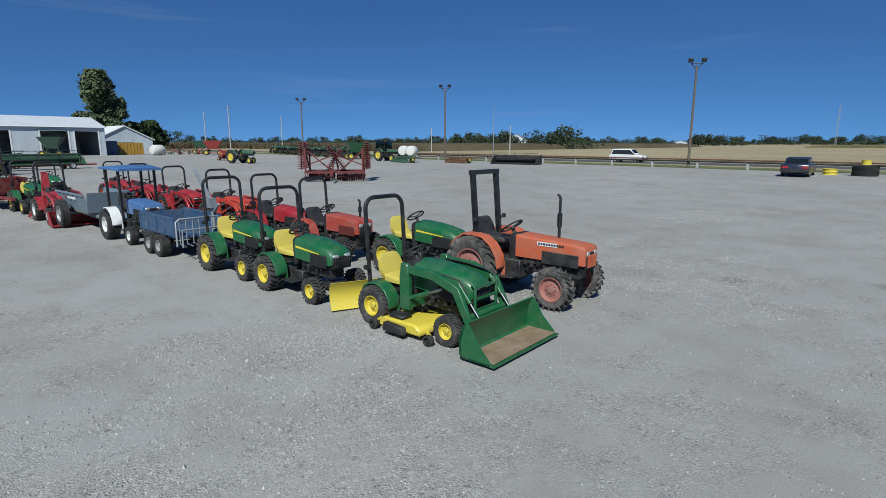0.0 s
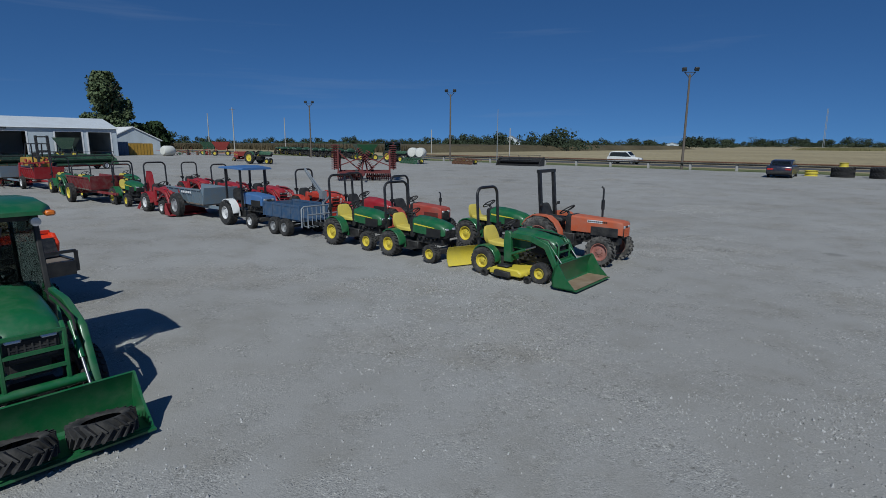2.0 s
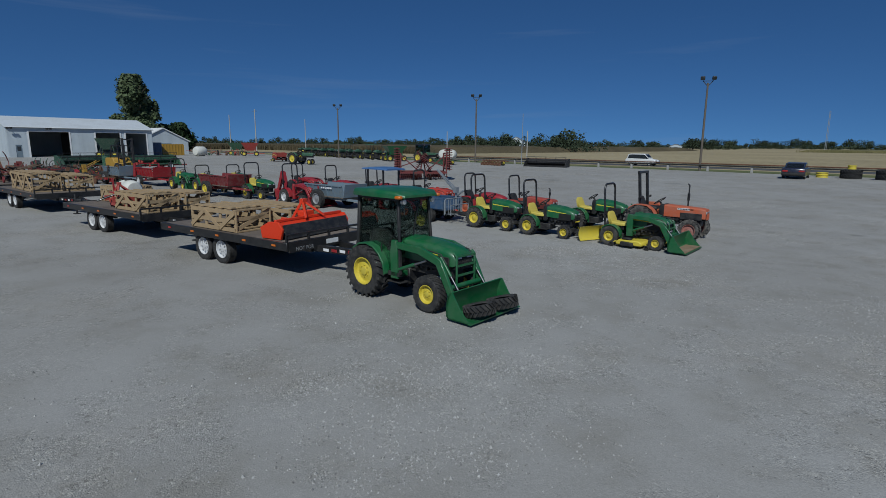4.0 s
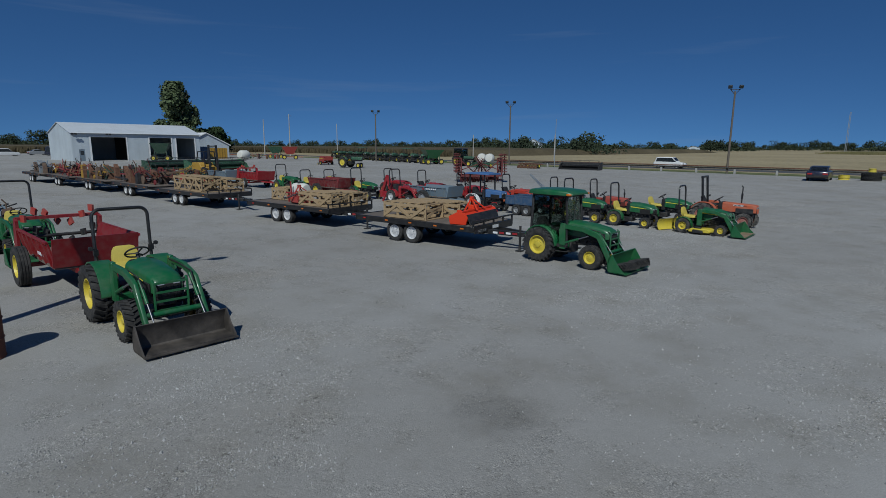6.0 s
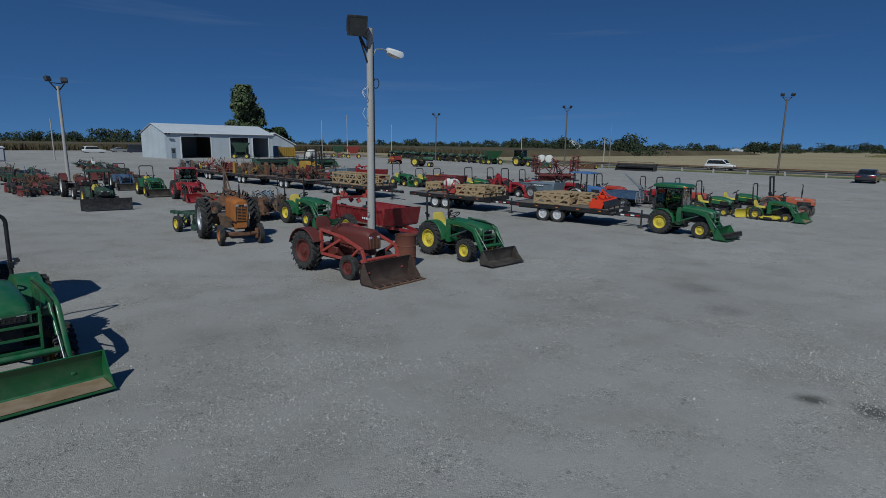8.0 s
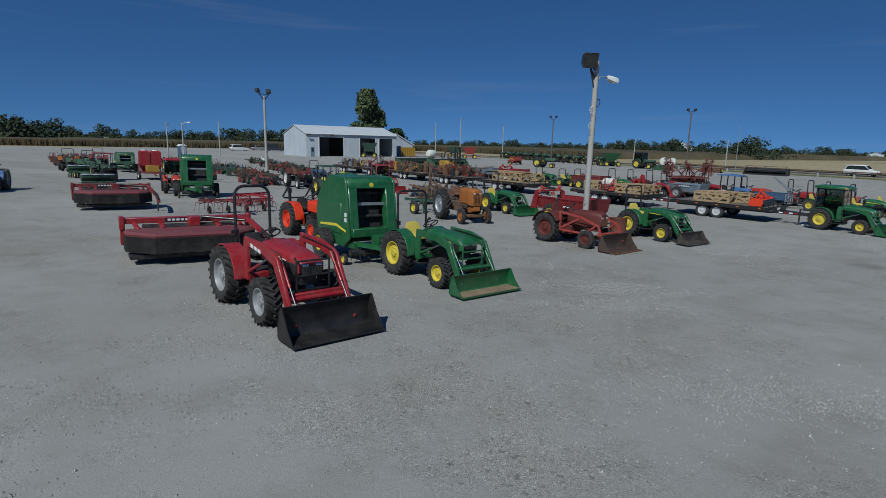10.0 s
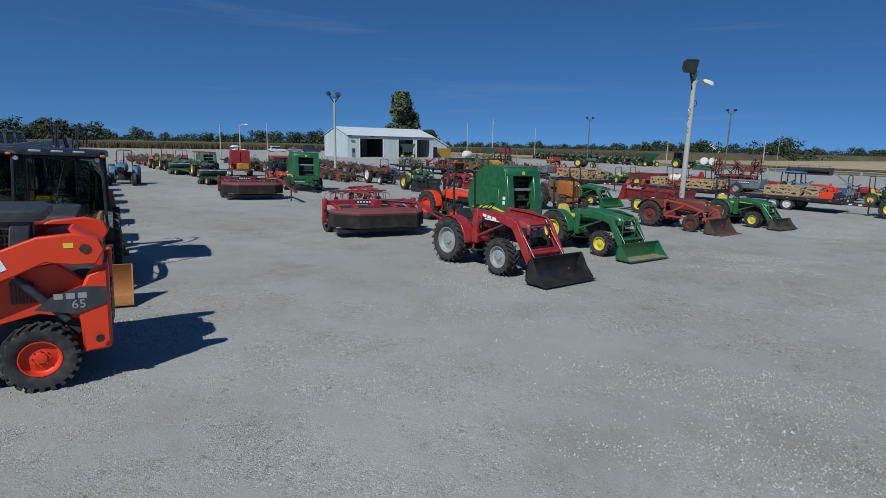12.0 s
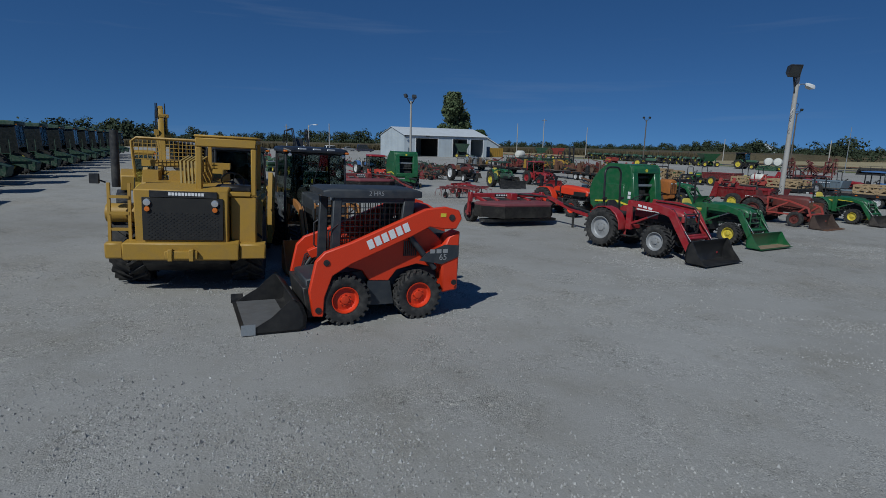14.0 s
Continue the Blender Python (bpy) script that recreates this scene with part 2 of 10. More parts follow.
def glass_material(name, tint, rough=0.04):
    m, t, p = nodes_of(name)
    p.inputs["Base Color"].default_value = (*tint, 1)
    p.inputs["Roughness"].default_value = rough
    p.inputs["Transmission Weight"].default_value = 1.0
    p.inputs["IOR"].default_value = 1.12
    n = noise_node(t, 3, 5)
    r = ramp_node(t, n.outputs[0], [(0.5, (rough,) * 3), (0.9, (rough + 0.012,) * 3)])
    t.links.new(r.outputs[0], p.inputs["Roughness"])
    return m


GLASS = glass_material("tinted_glass", (0.42, 0.56, 0.52), 0.0)
GLASS_DARK = surface("dark_glass", (0.0174, 0.0218, 0.0244), 0.08, dirt=0.08, coat=0.6)
LAMP_CLEAR = surface("clear_lamp_lens", (0.522, 0.522, 0.522), 0.12, metal=0.5, dirt=0.1, coat=0.5)
LAMP_AMBER = surface("amber_lens", (0.566, 0.139, 0.0087), 0.25, dirt=0.05, coat=0.5)
LAMP_RED = surface("red_lens", (0.392, 0.0174, 0.013), 0.25, dirt=0.05, coat=0.5)


def siding_material():
    """White ribbed steel siding; ribs by a fine wave in the relief."""
    m, t, p = nodes_of("white_steel_siding")
    tc = t.nodes.new("ShaderNodeTexCoord")
    n = noise_node(t, 0.35, 6)
    streak = t.nodes.new("ShaderNodeTexNoise")
    mp = t.nodes.new("ShaderNodeMapping")
    mp.inputs["Scale"].default_value = (1.5, 1.5, 0.08)
    t.links.new(tc.outputs["Object"], mp.inputs["Vector"])
    t.links.new(mp.outputs[0], streak.inputs["Vector"])
    streak.inputs["Scale"].default_value = 1.0
    a = ramp_node(t, n.outputs[0], [(0.3, (0.40, 0.44, 0.465)), (0.7, (0.475, 0.52, 0.54))])
    b = ramp_node(t, streak.outputs[0], [(0.35, (0.93, 0.93, 0.925)), (0.6, (1, 1, 1))])
    c = mix_node(t, 1.0, a.outputs[0], b.outputs[0], "MULTIPLY")
    t.links.new(c.outputs[0], p.inputs["Base Color"])
    p.inputs["Roughness"].default_value = 0.5
    return m


SIDING = siding_material()


def gravel_material():
    m, t, p = nodes_of("crushed_stone")
    tc = t.nodes.new("ShaderNodeTexCoord")
    stone = t.nodes.new("ShaderNodeTexVoronoi")
    stone.inputs["Scale"].default_value = 62
    stone2 = t.nodes.new("ShaderNodeTexVoronoi")
    stone2.inputs["Scale"].default_value = 21
    for s in (stone, stone2):
        t.links.new(tc.outputs["Object"], s.inputs["Vector"])
    big = noise_node(t, 0.09, 6, 0.6)
    mid = noise_node(t, 0.7, 7, 0.65)
    fine = noise_node(t, 55, 3, 0.7)
    oil = noise_node(t, 0.42, 5, 0.55)
    mid_fine = noise_node(t, 2.6, 6, 0.7)
    per_stone = t.nodes.new("ShaderNodeSeparateColor")
    t.links.new(stone.outputs["Color"], per_stone.inputs[0])
    per_stone2 = t.nodes.new("ShaderNodeSeparateColor")
    t.links.new(stone2.outputs["Color"], per_stone2.inputs[0])
    loose_big = noise_node(t, 0.22, 5, 0.6)
    loose_mid = noise_node(t, 1.3, 5, 0.65)
    loose = mix_node(t, 0.5, loose_big.outputs[0], loose_mid.outputs[0])
    amount = ramp_node(t, loose.outputs[0], [(0.45, (0.08, 0.08, 0.08)), (0.60, (1, 1, 1))])
    a = ramp_node(t, big.outputs[0], [(0.3, GRAVEL_LO), (0.7, GRAVEL_HI)])
    b = ramp_node(t, mid.outputs[0], [(0.28, (0.84, 0.825, 0.79)), (0.5, (1, 1, 1)), (0.75, (1.06, 1.06, 1.07))])
    c = mix_node(t, 1.0, a.outputs[0], b.outputs[0], "MULTIPLY")
    s1 = ramp_node(t, per_stone.outputs[0], [(0.0, (0.5, 0.495, 0.49)), (0.08, (0.85, 0.845, 0.84)), (0.3, (1.0, 1.0, 0.99)), (0.75, (1.08, 1.08, 1.07)), (0.88, (1.28, 1.28, 1.27)), (1.0, (1.7, 1.69, 1.65))])
    c2 = mix_node(t, amount.outputs[0], c.outputs[0], mix_node(t, 1.0, c.outputs[0], s1.outputs[0], "MULTIPLY").outputs[0])
    s2 = ramp_node(t, per_stone2.outputs[1], [(0.0, (0.58, 0.57, 0.55)), (0.06, (0.96, 0.96, 0.96)), (0.3, (1, 1, 1)), (0.9, (1, 1, 1)), (1.0, (1.3, 1.29, 1.25))])
    c3 = mix_node(t, amount.outputs[0], c2.outputs[0], mix_node(t, 1.0, c2.outputs[0], s2.outputs[0], "MULTIPLY").outputs[0])
    f = ramp_node(t, fine.outputs[0], [(0.34, (0.84, 0.84, 0.84)), (0.66, (1.14, 1.14, 1.14))])
    c4 = mix_node(t, 0.7, c3.outputs[0], f.outputs[0], "MULTIPLY")
    rusty = ramp_node(t, loose_big.outputs[0], [(0.52, (1, 1, 1)), (0.72, (1.02, 0.99, 0.95))])
    c4 = mix_node(t, 1.0, c4.outputs[0], rusty.outputs[0], "MULTIPLY")
    o = ramp_node(t, oil.outputs[0], [(0.2, (0.8, 0.79, 0.77)), (0.36, (1, 1, 1))])
    c5 = mix_node(t, 0.6, c4.outputs[0], o.outputs[0], "MULTIPLY")
    last = c5.outputs[0]
    sep = t.nodes.new("ShaderNodeSeparateXYZ")
    t.links.new(tc.outputs["Object"], sep.inputs[0])
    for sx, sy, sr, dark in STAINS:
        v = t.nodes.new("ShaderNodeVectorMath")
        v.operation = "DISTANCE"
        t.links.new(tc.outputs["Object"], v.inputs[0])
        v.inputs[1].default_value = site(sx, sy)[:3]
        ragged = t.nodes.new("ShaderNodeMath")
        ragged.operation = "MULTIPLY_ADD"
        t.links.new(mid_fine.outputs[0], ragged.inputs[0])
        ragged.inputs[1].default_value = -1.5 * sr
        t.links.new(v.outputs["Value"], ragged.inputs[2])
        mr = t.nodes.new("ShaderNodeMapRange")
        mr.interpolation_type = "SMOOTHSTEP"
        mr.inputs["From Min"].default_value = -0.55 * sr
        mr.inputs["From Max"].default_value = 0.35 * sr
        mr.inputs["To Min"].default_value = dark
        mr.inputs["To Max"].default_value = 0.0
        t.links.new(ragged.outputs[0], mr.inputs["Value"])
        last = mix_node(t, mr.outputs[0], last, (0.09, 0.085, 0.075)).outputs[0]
    t.links.new(last, p.inputs["Base Color"])
    p.inputs["Roughness"].default_value = 0.95
    p.inputs["Specular IOR Level"].default_value = 0.2
    dome = t.nodes.new("ShaderNodeMath")
    dome.operation = "MULTIPLY_ADD"
    dome.inputs[1].default_value, dome.inputs[2].default_value = -0.75, 0.75
    t.links.new(stone.outputs["Distance"], dome.inputs[0])
    tall = mix_node(t, 1.0, dome.outputs[0], per_stone.outputs[1], "MULTIPLY")
    h = mix_node(t, amount.outputs[0], mix_node(t, 0.8, fine.outputs[0], (0.5, 0.5, 0.5)).outputs[0], tall.outputs[0])
    bump_node(t, p, h.outputs[0], 0.95, 0.026)
    return m


GRAVEL = gravel_material()


def two_tone(name, lo, hi, scale, rough=0.9, detail=6, fine=None, bump=0.0, spread=0.3):
    m, t, p = nodes_of(name)
    n = noise_node(t, scale, detail, 0.6)
    a = ramp_node(t, n.outputs[0], [(0.3, lo), (0.7, hi)])
    f = noise_node(t, fine or scale * 18, 4, 0.6)
    b = ramp_node(t, f.outputs[0], [(0.3, (0.72, 0.72, 0.72)), (0.7, (1.2, 1.2, 1.2))])
    c = mix_node(t, 1.0, a.outputs[0], b.outputs[0], "MULTIPLY")
    info = t.nodes.new("ShaderNodeNewGeometry")
    isl = ramp_node(t, info.outputs["Random Per Island"], [(0, (1 - spread,) * 3), (1, (1 + spread,) * 3)])
    c2 = mix_node(t, 1.0, c.outputs[0], isl.outputs[0], "MULTIPLY")
    t.links.new(c2.outputs[0], p.inputs["Base Color"])
    p.inputs["Roughness"].default_value = rough
    p.inputs["Specular IOR Level"].default_value = 0.15
    if bump:
        bump_node(t, p, f.outputs[0], bump, 0.1)
    return m


FIELD = two_tone("dry_stubble", (0.20, 0.165, 0.095), (0.30, 0.25, 0.15), 0.02, fine=0.6, bump=0.5)
CORN = two_tone("dry_corn", (0.06, 0.049, 0.028), (0.105, 0.086, 0.05), 0.06, fine=2.0)
CORN_LOW = two_tone("green_gold_crop", (0.11, 0.105, 0.045), (0.19, 0.165, 0.08), 0.05, fine=2.0)
GRASS = two_tone("verge_grass", (0.055, 0.075, 0.025), (0.13, 0.13, 0.06), 0.3, fine=8)
LEAF = two_tone("tree_leaves", (0.055, 0.078, 0.035), (0.105, 0.13, 0.065), 0.3, rough=0.7)
LEAF_DARK = two_tone("dark_tree_leaves", (0.018, 0.034, 0.014), (0.035, 0.055, 0.02), 0.3, rough=0.7)
LEAF_FAR = two_tone("far_tree_leaves", (0.024, 0.036, 0.022), (0.052, 0.066, 0.036), 0.02, rough=0.8, spread=0.12)
BARK = two_tone("bark", (0.07, 0.055, 0.04), (0.14, 0.115, 0.09), 3.0, bump=0.5)
ASPHALT = two_tone("asphalt", (0.05, 0.05, 0.052), (0.075, 0.075, 0.075), 0.3, fine=20)
PEBBLE = two_tone("loose_stones", (0.15, 0.146, 0.138), (0.42, 0.412, 0.395), 24, rough=0.9)


# ---------------------------------------------------------------- mesh kit
def raw_box(bm, x0, x1, y0, y1, z0, z1, m=None):
    vs = [Vector((x, y, z)) for x in (x0, x1) for y in (y0, y1) for z in (z0, z1)]
    if m is not None:
        vs = [m @ v for v in vs]
    v = [bm.verts.new(p) for p in vs]
    for f in ((0, 1, 3, 2), (4, 6, 7, 5), (0, 4, 5, 1), (2, 3, 7, 6), (0, 2, 6, 4), (1, 5, 7, 3)):
        bm.faces.new([v[i] for i in f])


def cbox(bm, c, s, m=None):
    """A box by centre and full size; m is a turn about the centre."""
    mat = Matrix.Translation(c) @ (m if m is not None else Matrix())
    raw_box(bm, -s[0] / 2, s[0] / 2, -s[1] / 2, s[1] / 2, -s[2] / 2, s[2] / 2, mat)


def beam(bm, p, q, w, h=None):
    """A square bar between two points."""
    p, q = Vector(p), Vector(q)
    d = q - p
    h = h or w
    up = Vector((0, 0, 1)) if abs(d.normalized().z) < 0.95 else Vector((1, 0, 0))
    x = d.normalized()
    y = up.cross(x).normalized()
    z = x.cross(y)
    m = Matrix((x, y, z)).transposed().to_4x4()
    m.translation = (p + q) / 2
    raw_box(bm, -d.length / 2, d.length / 2, -w / 2, w / 2, -h / 2, h / 2, m)


def prism(bm, pts, y0, y1):
    """A polygon of (x, z) points drawn out along y."""
    a = [bm.verts.new((x, y0, z)) for x, z in pts]
    b = [bm.verts.new((x, y1, z)) for x, z in pts]
    n = len(pts)
    bm.faces.new(a)
    bm.faces.new(b[::-1])
    for i in range(n):
        j = (i + 1) % n
        bm.faces.new((a[j], a[i], b[i], b[j]))


def ring_frame(d):
    up = Vector((0, 0, 1)) if abs(d.z) < 0.9 else Vector((0, 1, 0))
    u = d.cross(up).normalized()
    return u, d.cross(u).normalized()


def rod(bm, p, q, r, r2=None, n=10, cap=True):
    p, q = Vector(p), Vector(q)
    d = (q - p).normalized()
    u, v = ring_frame(d)
    r2 = r if r2 is None else r2
    a = [bm.verts.new(p + (u * math.cos(k * math.tau / n) + v * math.sin(k * math.tau / n)) * r) for k in range(n)]
    b = [bm.verts.new(q + (u * math.cos(k * math.tau / n) + v * math.sin(k * math.tau / n)) * r2) for k in range(n)]
    for k in range(n):
        bm.faces.new((a[k], a[(k + 1) % n], b[(k + 1) % n], b[k]))
    if cap:
        bm.faces.new(a[::-1])
        bm.faces.new(b)


def pipe(bm, pts, r, n=8, closed=False, flat=1.0):
    """A bent tube through points."""
    pts = [Vector(p) for p in pts]
    k = len(pts)
    rings = []
    u = None
    for i, p in enumerate(pts):
        if closed:
            d = (pts[(i + 1) % k] - pts[i - 1]).normalized()
        else:
            d = (pts[min(i + 1, k - 1)] - pts[max(i - 1, 0)]).normalized()
        if u is None:
            u, v = ring_frame(d)
        else:
            u = (u - d * u.dot(d)).normalized()
            v = d.cross(u)
        off = math.pi / 4 if n == 4 else 0
        rings.append([bm.verts.new(p + (u * math.cos(off + j * math.tau / n) + v * math.sin(off + j * math.tau / n) * flat) * r) for j in range(n)])
    last = k if closed else k - 1
    for i in range(last):
        a, b = rings[i], rings[(i + 1) % k]
        for j in range(n):
            bm.faces.new((a[j], a[(j + 1) % n], b[(j + 1) % n], b[j]))
    if not closed:
        bm.faces.new(rings[0][::-1])
        bm.faces.new(rings[-1])


def arch(x, hw, z0, z1, r, lean=0.0, n=5):
    """Points of an upright arch across y, with rounded shoulders."""
    pts = [(x, -hw, z0)]
    for k in range(n + 1):
        a = math.pi / 2 * k / n
        pts.append((x, -hw + r - r * math.cos(a), z1 - r + r * math.sin(a)))
    for k in range(n + 1):
        a = math.pi / 2 * (1 - k / n)
        pts.append((x, hw - r + r * math.cos(a), z1 - r + r * math.sin(a)))
    pts.append((x, hw, z0))
    return [(px + lean * (pz - z0), py, pz) for px, py, pz in pts]


def lathe(bm, prof, n=24, c=(0, 0, 0)):
    """A profile of (radius, y) spun about the y axis."""
    rings = []
    for r, y in prof:
        rings.append([bm.verts.new((c[0] + r * math.sin(k * math.tau / n), c[1] + y, c[2] + r * math.cos(k * math.tau / n))) for k in range(n)] if r > 1e-5 else [bm.verts.new((c[0], c[1] + y, c[2]))])
    for a, b in zip(rings, rings[1:]):
        for k in range(n):
            j = (k + 1) % n
            if len(a) == 1 and len(b) == 1:
                continue
            if len(a) == 1:
                bm.faces.new((a[0], b[j], b[k]))
            elif len(b) == 1:
                bm.faces.new((a[k], a[j], b[0]))
            else:
                bm.faces.new((a[k], a[j], b[j], b[k]))


def lathe_z(bm, prof, n=20, c=(0, 0, 0)):
    """A profile of (radius, z) spun about the z axis."""
    rings = []
    for r, z in prof:
        rings.append([bm.verts.new((c[0] + r * math.cos(k * math.tau / n), c[1] + r * math.sin(k * math.tau / n), c[2] + z)) for k in range(n)] if r > 1e-5 else [bm.verts.new((c[0], c[1], c[2] + z))])
    for a, b in zip(rings, rings[1:]):
        for k in range(n):
            j = (k + 1) % n
            if len(a) == 1 and len(b) == 1:
                continue
            if len(a) == 1:
                bm.faces.new((a[0], b[k], b[j]))
            elif len(b) == 1:
                bm.faces.new((a[k], a[j], b[0]))
            else:
                bm.faces.new((a[k], a[j], b[j], b[k]))


def loft(bm, rings, cap=True):
    vs = [[bm.verts.new(p) for p in r] for r in rings]
    n = len(vs[0])
    for a, b in zip(vs, vs[1:]):
        for k in range(n):
            j = (k + 1) % n
            bm.faces.new((a[k], a[j], b[j], b[k]))
    if cap:
        bm.faces.new(vs[0][::-1])
        bm.faces.new(vs[-1])


def section(x, hw, z0, z1, r, crown=0.0, n=4):
    """A ring across y at x: square below, rounded above, for bonnets and cab roofs."""
    pts = [(x, -hw, z0)]
    for k in range(n + 1):
        a = math.pi / 2 * k / n
        pts.append((x, -hw + r - r * math.cos(a), z1 - r + r * math.sin(a)))
    pts.append((x, 0, z1 + crown))
    for k in range(n + 1):
        a = math.pi / 2 * (1 - k / n)
        pts.append((x, hw - r + r * math.cos(a), z1 - r + r * math.sin(a)))
    pts.append((x, hw, z0))
    return pts


def mesh_of(name, bm, mat, bevel=0.0, smooth=38):
    if bevel:
        bm.normal_update()
        edges = [e for e in bm.edges if len(e.link_faces) == 2 and e.calc_face_angle(0) > radians(30)]
        bmesh.ops.bevel(bm, geom=edges, offset=bevel, segments=1, affect="EDGES", clamp_overlap=True)
    bmesh.ops.recalc_face_normals(bm, faces=bm.faces)
    me = bpy.data.meshes.new(name)
    bm.to_mesh(me)
    bm.free()
    me.materials.append(mat)
    if smooth:
        me.polygons.foreach_set("use_smooth", [True] * len(me.polygons))
        me.set_sharp_from_angle(angle=radians(smooth))
    return me


def part(name, bm, mat, parent, label="", bevel=0.0, loc=None, smooth=38):
    """Links a bmesh, or a ready mesh, as one mesh object under a thing or a part."""
    me = mesh_of(name, bm, mat, bevel, smooth) if isinstance(bm, bmesh.types.BMesh) else bm
    ob = new(name, me)
    ob.parent = parent
    if loc is not None:
        ob.matrix_basis = loc
    if label:
        ob["label"] = label
    return ob


def thing(name, label, category, x, y, heading=0.0, z=0.0, group="", kind="", upright=False):
    """An empty at the base of a thing; its front looks along heading."""
    ob = new(name)
    ob.empty_display_size = 0.2
    size = site(x, y)[3]
    ob.matrix_basis = spot(x, y, heading, z, upright)
    ob.scale = (size, size, size)
    return tagged(ob, label, category, group, kind)


def grow(root, x, y, z):
    root.scale = (root.scale.x * x, root.scale.y * y, root.scale.z * z)


def make(fn):
    bm = bmesh.new()
    fn(bm)
    return bm


# ---------------------------------------------------------------- wheels
tyre_cache = {}


def tyre_mesh(r, w, kind, mat):
    key = (round(r, 3), round(w, 3), kind, mat.name)
    if key in tyre_cache:
        return tyre_cache[key]
    bm = bmesh.new()
    lug = {"ag": 0.055, "bar": 0.04, "turf": 0.02, "rib": 0.015, "road": 0.01}[kind] * (r / 0.5) ** 0.6
    rr = r * {"ag": 0.56, "bar": 0.52, "turf": 0.50, "rib": 0.56, "road": 0.60}[kind]
    tread = r - lug
    n = 28 if r > 0.25 else 20
    lathe(bm, [(rr, -w * 0.36), (rr + (r - rr) * 0.12, -w * 0.43), (rr + (r - rr) * 0.5, -w * 0.5), (tread * 0.955, -w * 0.475), (tread, -w * 0.36), (tread * 1.006, 0),
               (tread, w * 0.36), (tread * 0.955, w * 0.475), (rr + (r - rr) * 0.5, w * 0.5), (rr + (r - rr) * 0.12, w * 0.43), (rr, w * 0.36)], n)

    def lugbar(a0, a1, y0, y1, width, lo=None):
        t0 = tread * 0.95
        pts = []
        for (a, y) in ((a0, y0), (a1, y1)):
            out = r if abs(y) < w * 0.4 else r * 0.985
            base = t0 if abs(y) < w * 0.4 else (lo or t0 * 0.96)
            for s in (-1, 1):
                aa = a + s * width / r / 2
                for rad in (base, out):
                    pts.append((rad * math.sin(aa), y, rad * math.cos(aa)))
        v = [bm.verts.new(p) for p in pts]
        for f in ((0, 1, 3, 2), (4, 6, 7, 5), (0, 4, 5, 1), (2, 3, 7, 6), (1, 5, 7, 3)):
            bm.faces.new([v[i] for i in f])

    if kind in ("ag", "bar"):
        k = 20 if kind == "ag" else 22
        for i in range(k):
            a = i * math.tau / k
            sweep = 0.30 if kind == "ag" else 0.2
            wd = r * (0.075 if kind == "ag" else 0.12)
            lugbar(a, a + sweep, -w * 0.485, w * 0.03, wd, tread * 0.86)
            lugbar(a + math.pi / k, a + math.pi / k + sweep, w * 0.485, -w * 0.03, wd, tread * 0.86)
    elif kind == "turf":
        k = 26
        for i in range(k):
            a = i * math.tau / k
            for j in range(4):
                y = (j - 1.5) * w * 0.22
                lugbar(a + (j % 2) * math.pi / k, a + (j % 2) * math.pi / k + 0.07, y - w * 0.085, y + w * 0.085, r * 0.11)
    else:
        for j in range(4 if kind == "rib" else 5):
            y = (j - 1.5) * w * 0.22 if kind == "rib" else (j - 2) * w * 0.17
            lathe(bm, [(tread * 0.97, y - w * 0.08), (r, y - w * 0.07), (r, y + w * 0.07), (tread * 0.97, y + w * 0.08)], n)
    me = mesh_of("tyre", bm, mat, 0, 40)
    tyre_cache[key] = me
    return me


def rim_mesh(r, w, kind, mat, style="dish"):
    key = ("rim", round(r, 3), round(w, 3), kind, mat.name, style)
    if key in tyre_cache:
        return tyre_cache[key]
    bm = bmesh.new()
    rr = r * {"ag": 0.56, "bar": 0.52, "turf": 0.50, "rib": 0.56, "road": 0.60}[kind]
    d = w * 0.36
    lathe(bm, [(rr * 0.985, -d), (rr * 1.02, -d - 0.006), (rr * 1.02, -d - 0.016), (rr * 0.96, -d - 0.016), (rr * 0.925, -d + w * 0.02), (rr * 0.885, -d + w * 0.15), (rr * 0.80, -d + w * 0.19),
               (rr * 0.62, -d + w * 0.17), (rr * 0.50, -d + w * 0.12), (rr * 0.33, -d + w * 0.12), (rr * 0.30, -d + w * 0.03), (rr * 0.17, -d + w * 0.01), (0, -d + w * 0.01)], 24)
    lathe(bm, [(rr * 0.985, d), (rr * 1.02, d + 0.006), (rr * 0.9, d), (rr * 0.85, -d * 0.3), (0, -d * 0.3)], 24)
    for i in range(8 if r > 0.3 else 5):
        a = i * math.tau / (8 if r > 0.3 else 5)
        c = Vector((math.sin(a) * rr * 0.42, -d + w * 0.12, math.cos(a) * rr * 0.42))
        rod(bm, c, c + Vector((0, -0.022, 0)), rr * 0.045, n=6)
    if style == "holes":
        for i in range(8):
            a = i * math.tau / 8
            c = Vector((math.sin(a) * rr * 0.62, -d + w * 0.045, math.cos(a) * rr * 0.62))
            rod(bm, c, c + Vector((0, -0.012, 0)), rr * 0.10, n=8)
    me = mesh_of("rim", bm, mat, 0, 35)
    tyre_cache[key] = me
    return me


def wheel(parent, x, y, r, w, rim, kind="bar", tyre=None, side=None, name="tyre", z=None, style="dish", steer=0.0, sink=0.006):
    """A tyre with its rim; side -1: the dish looks to -y."""
    side = (-1 if y < 0 else 1) if side is None else side
    t = part(name, tyre_mesh(r, w, kind, tyre or RUBBER), None, parent, loc=pose(x, y, (r - sink) if z is None else z, 0, 0, (0 if side < 0 else 180) + steer))
    part("rim", rim_mesh(r, w, kind, rim, style), None, t)
    return t


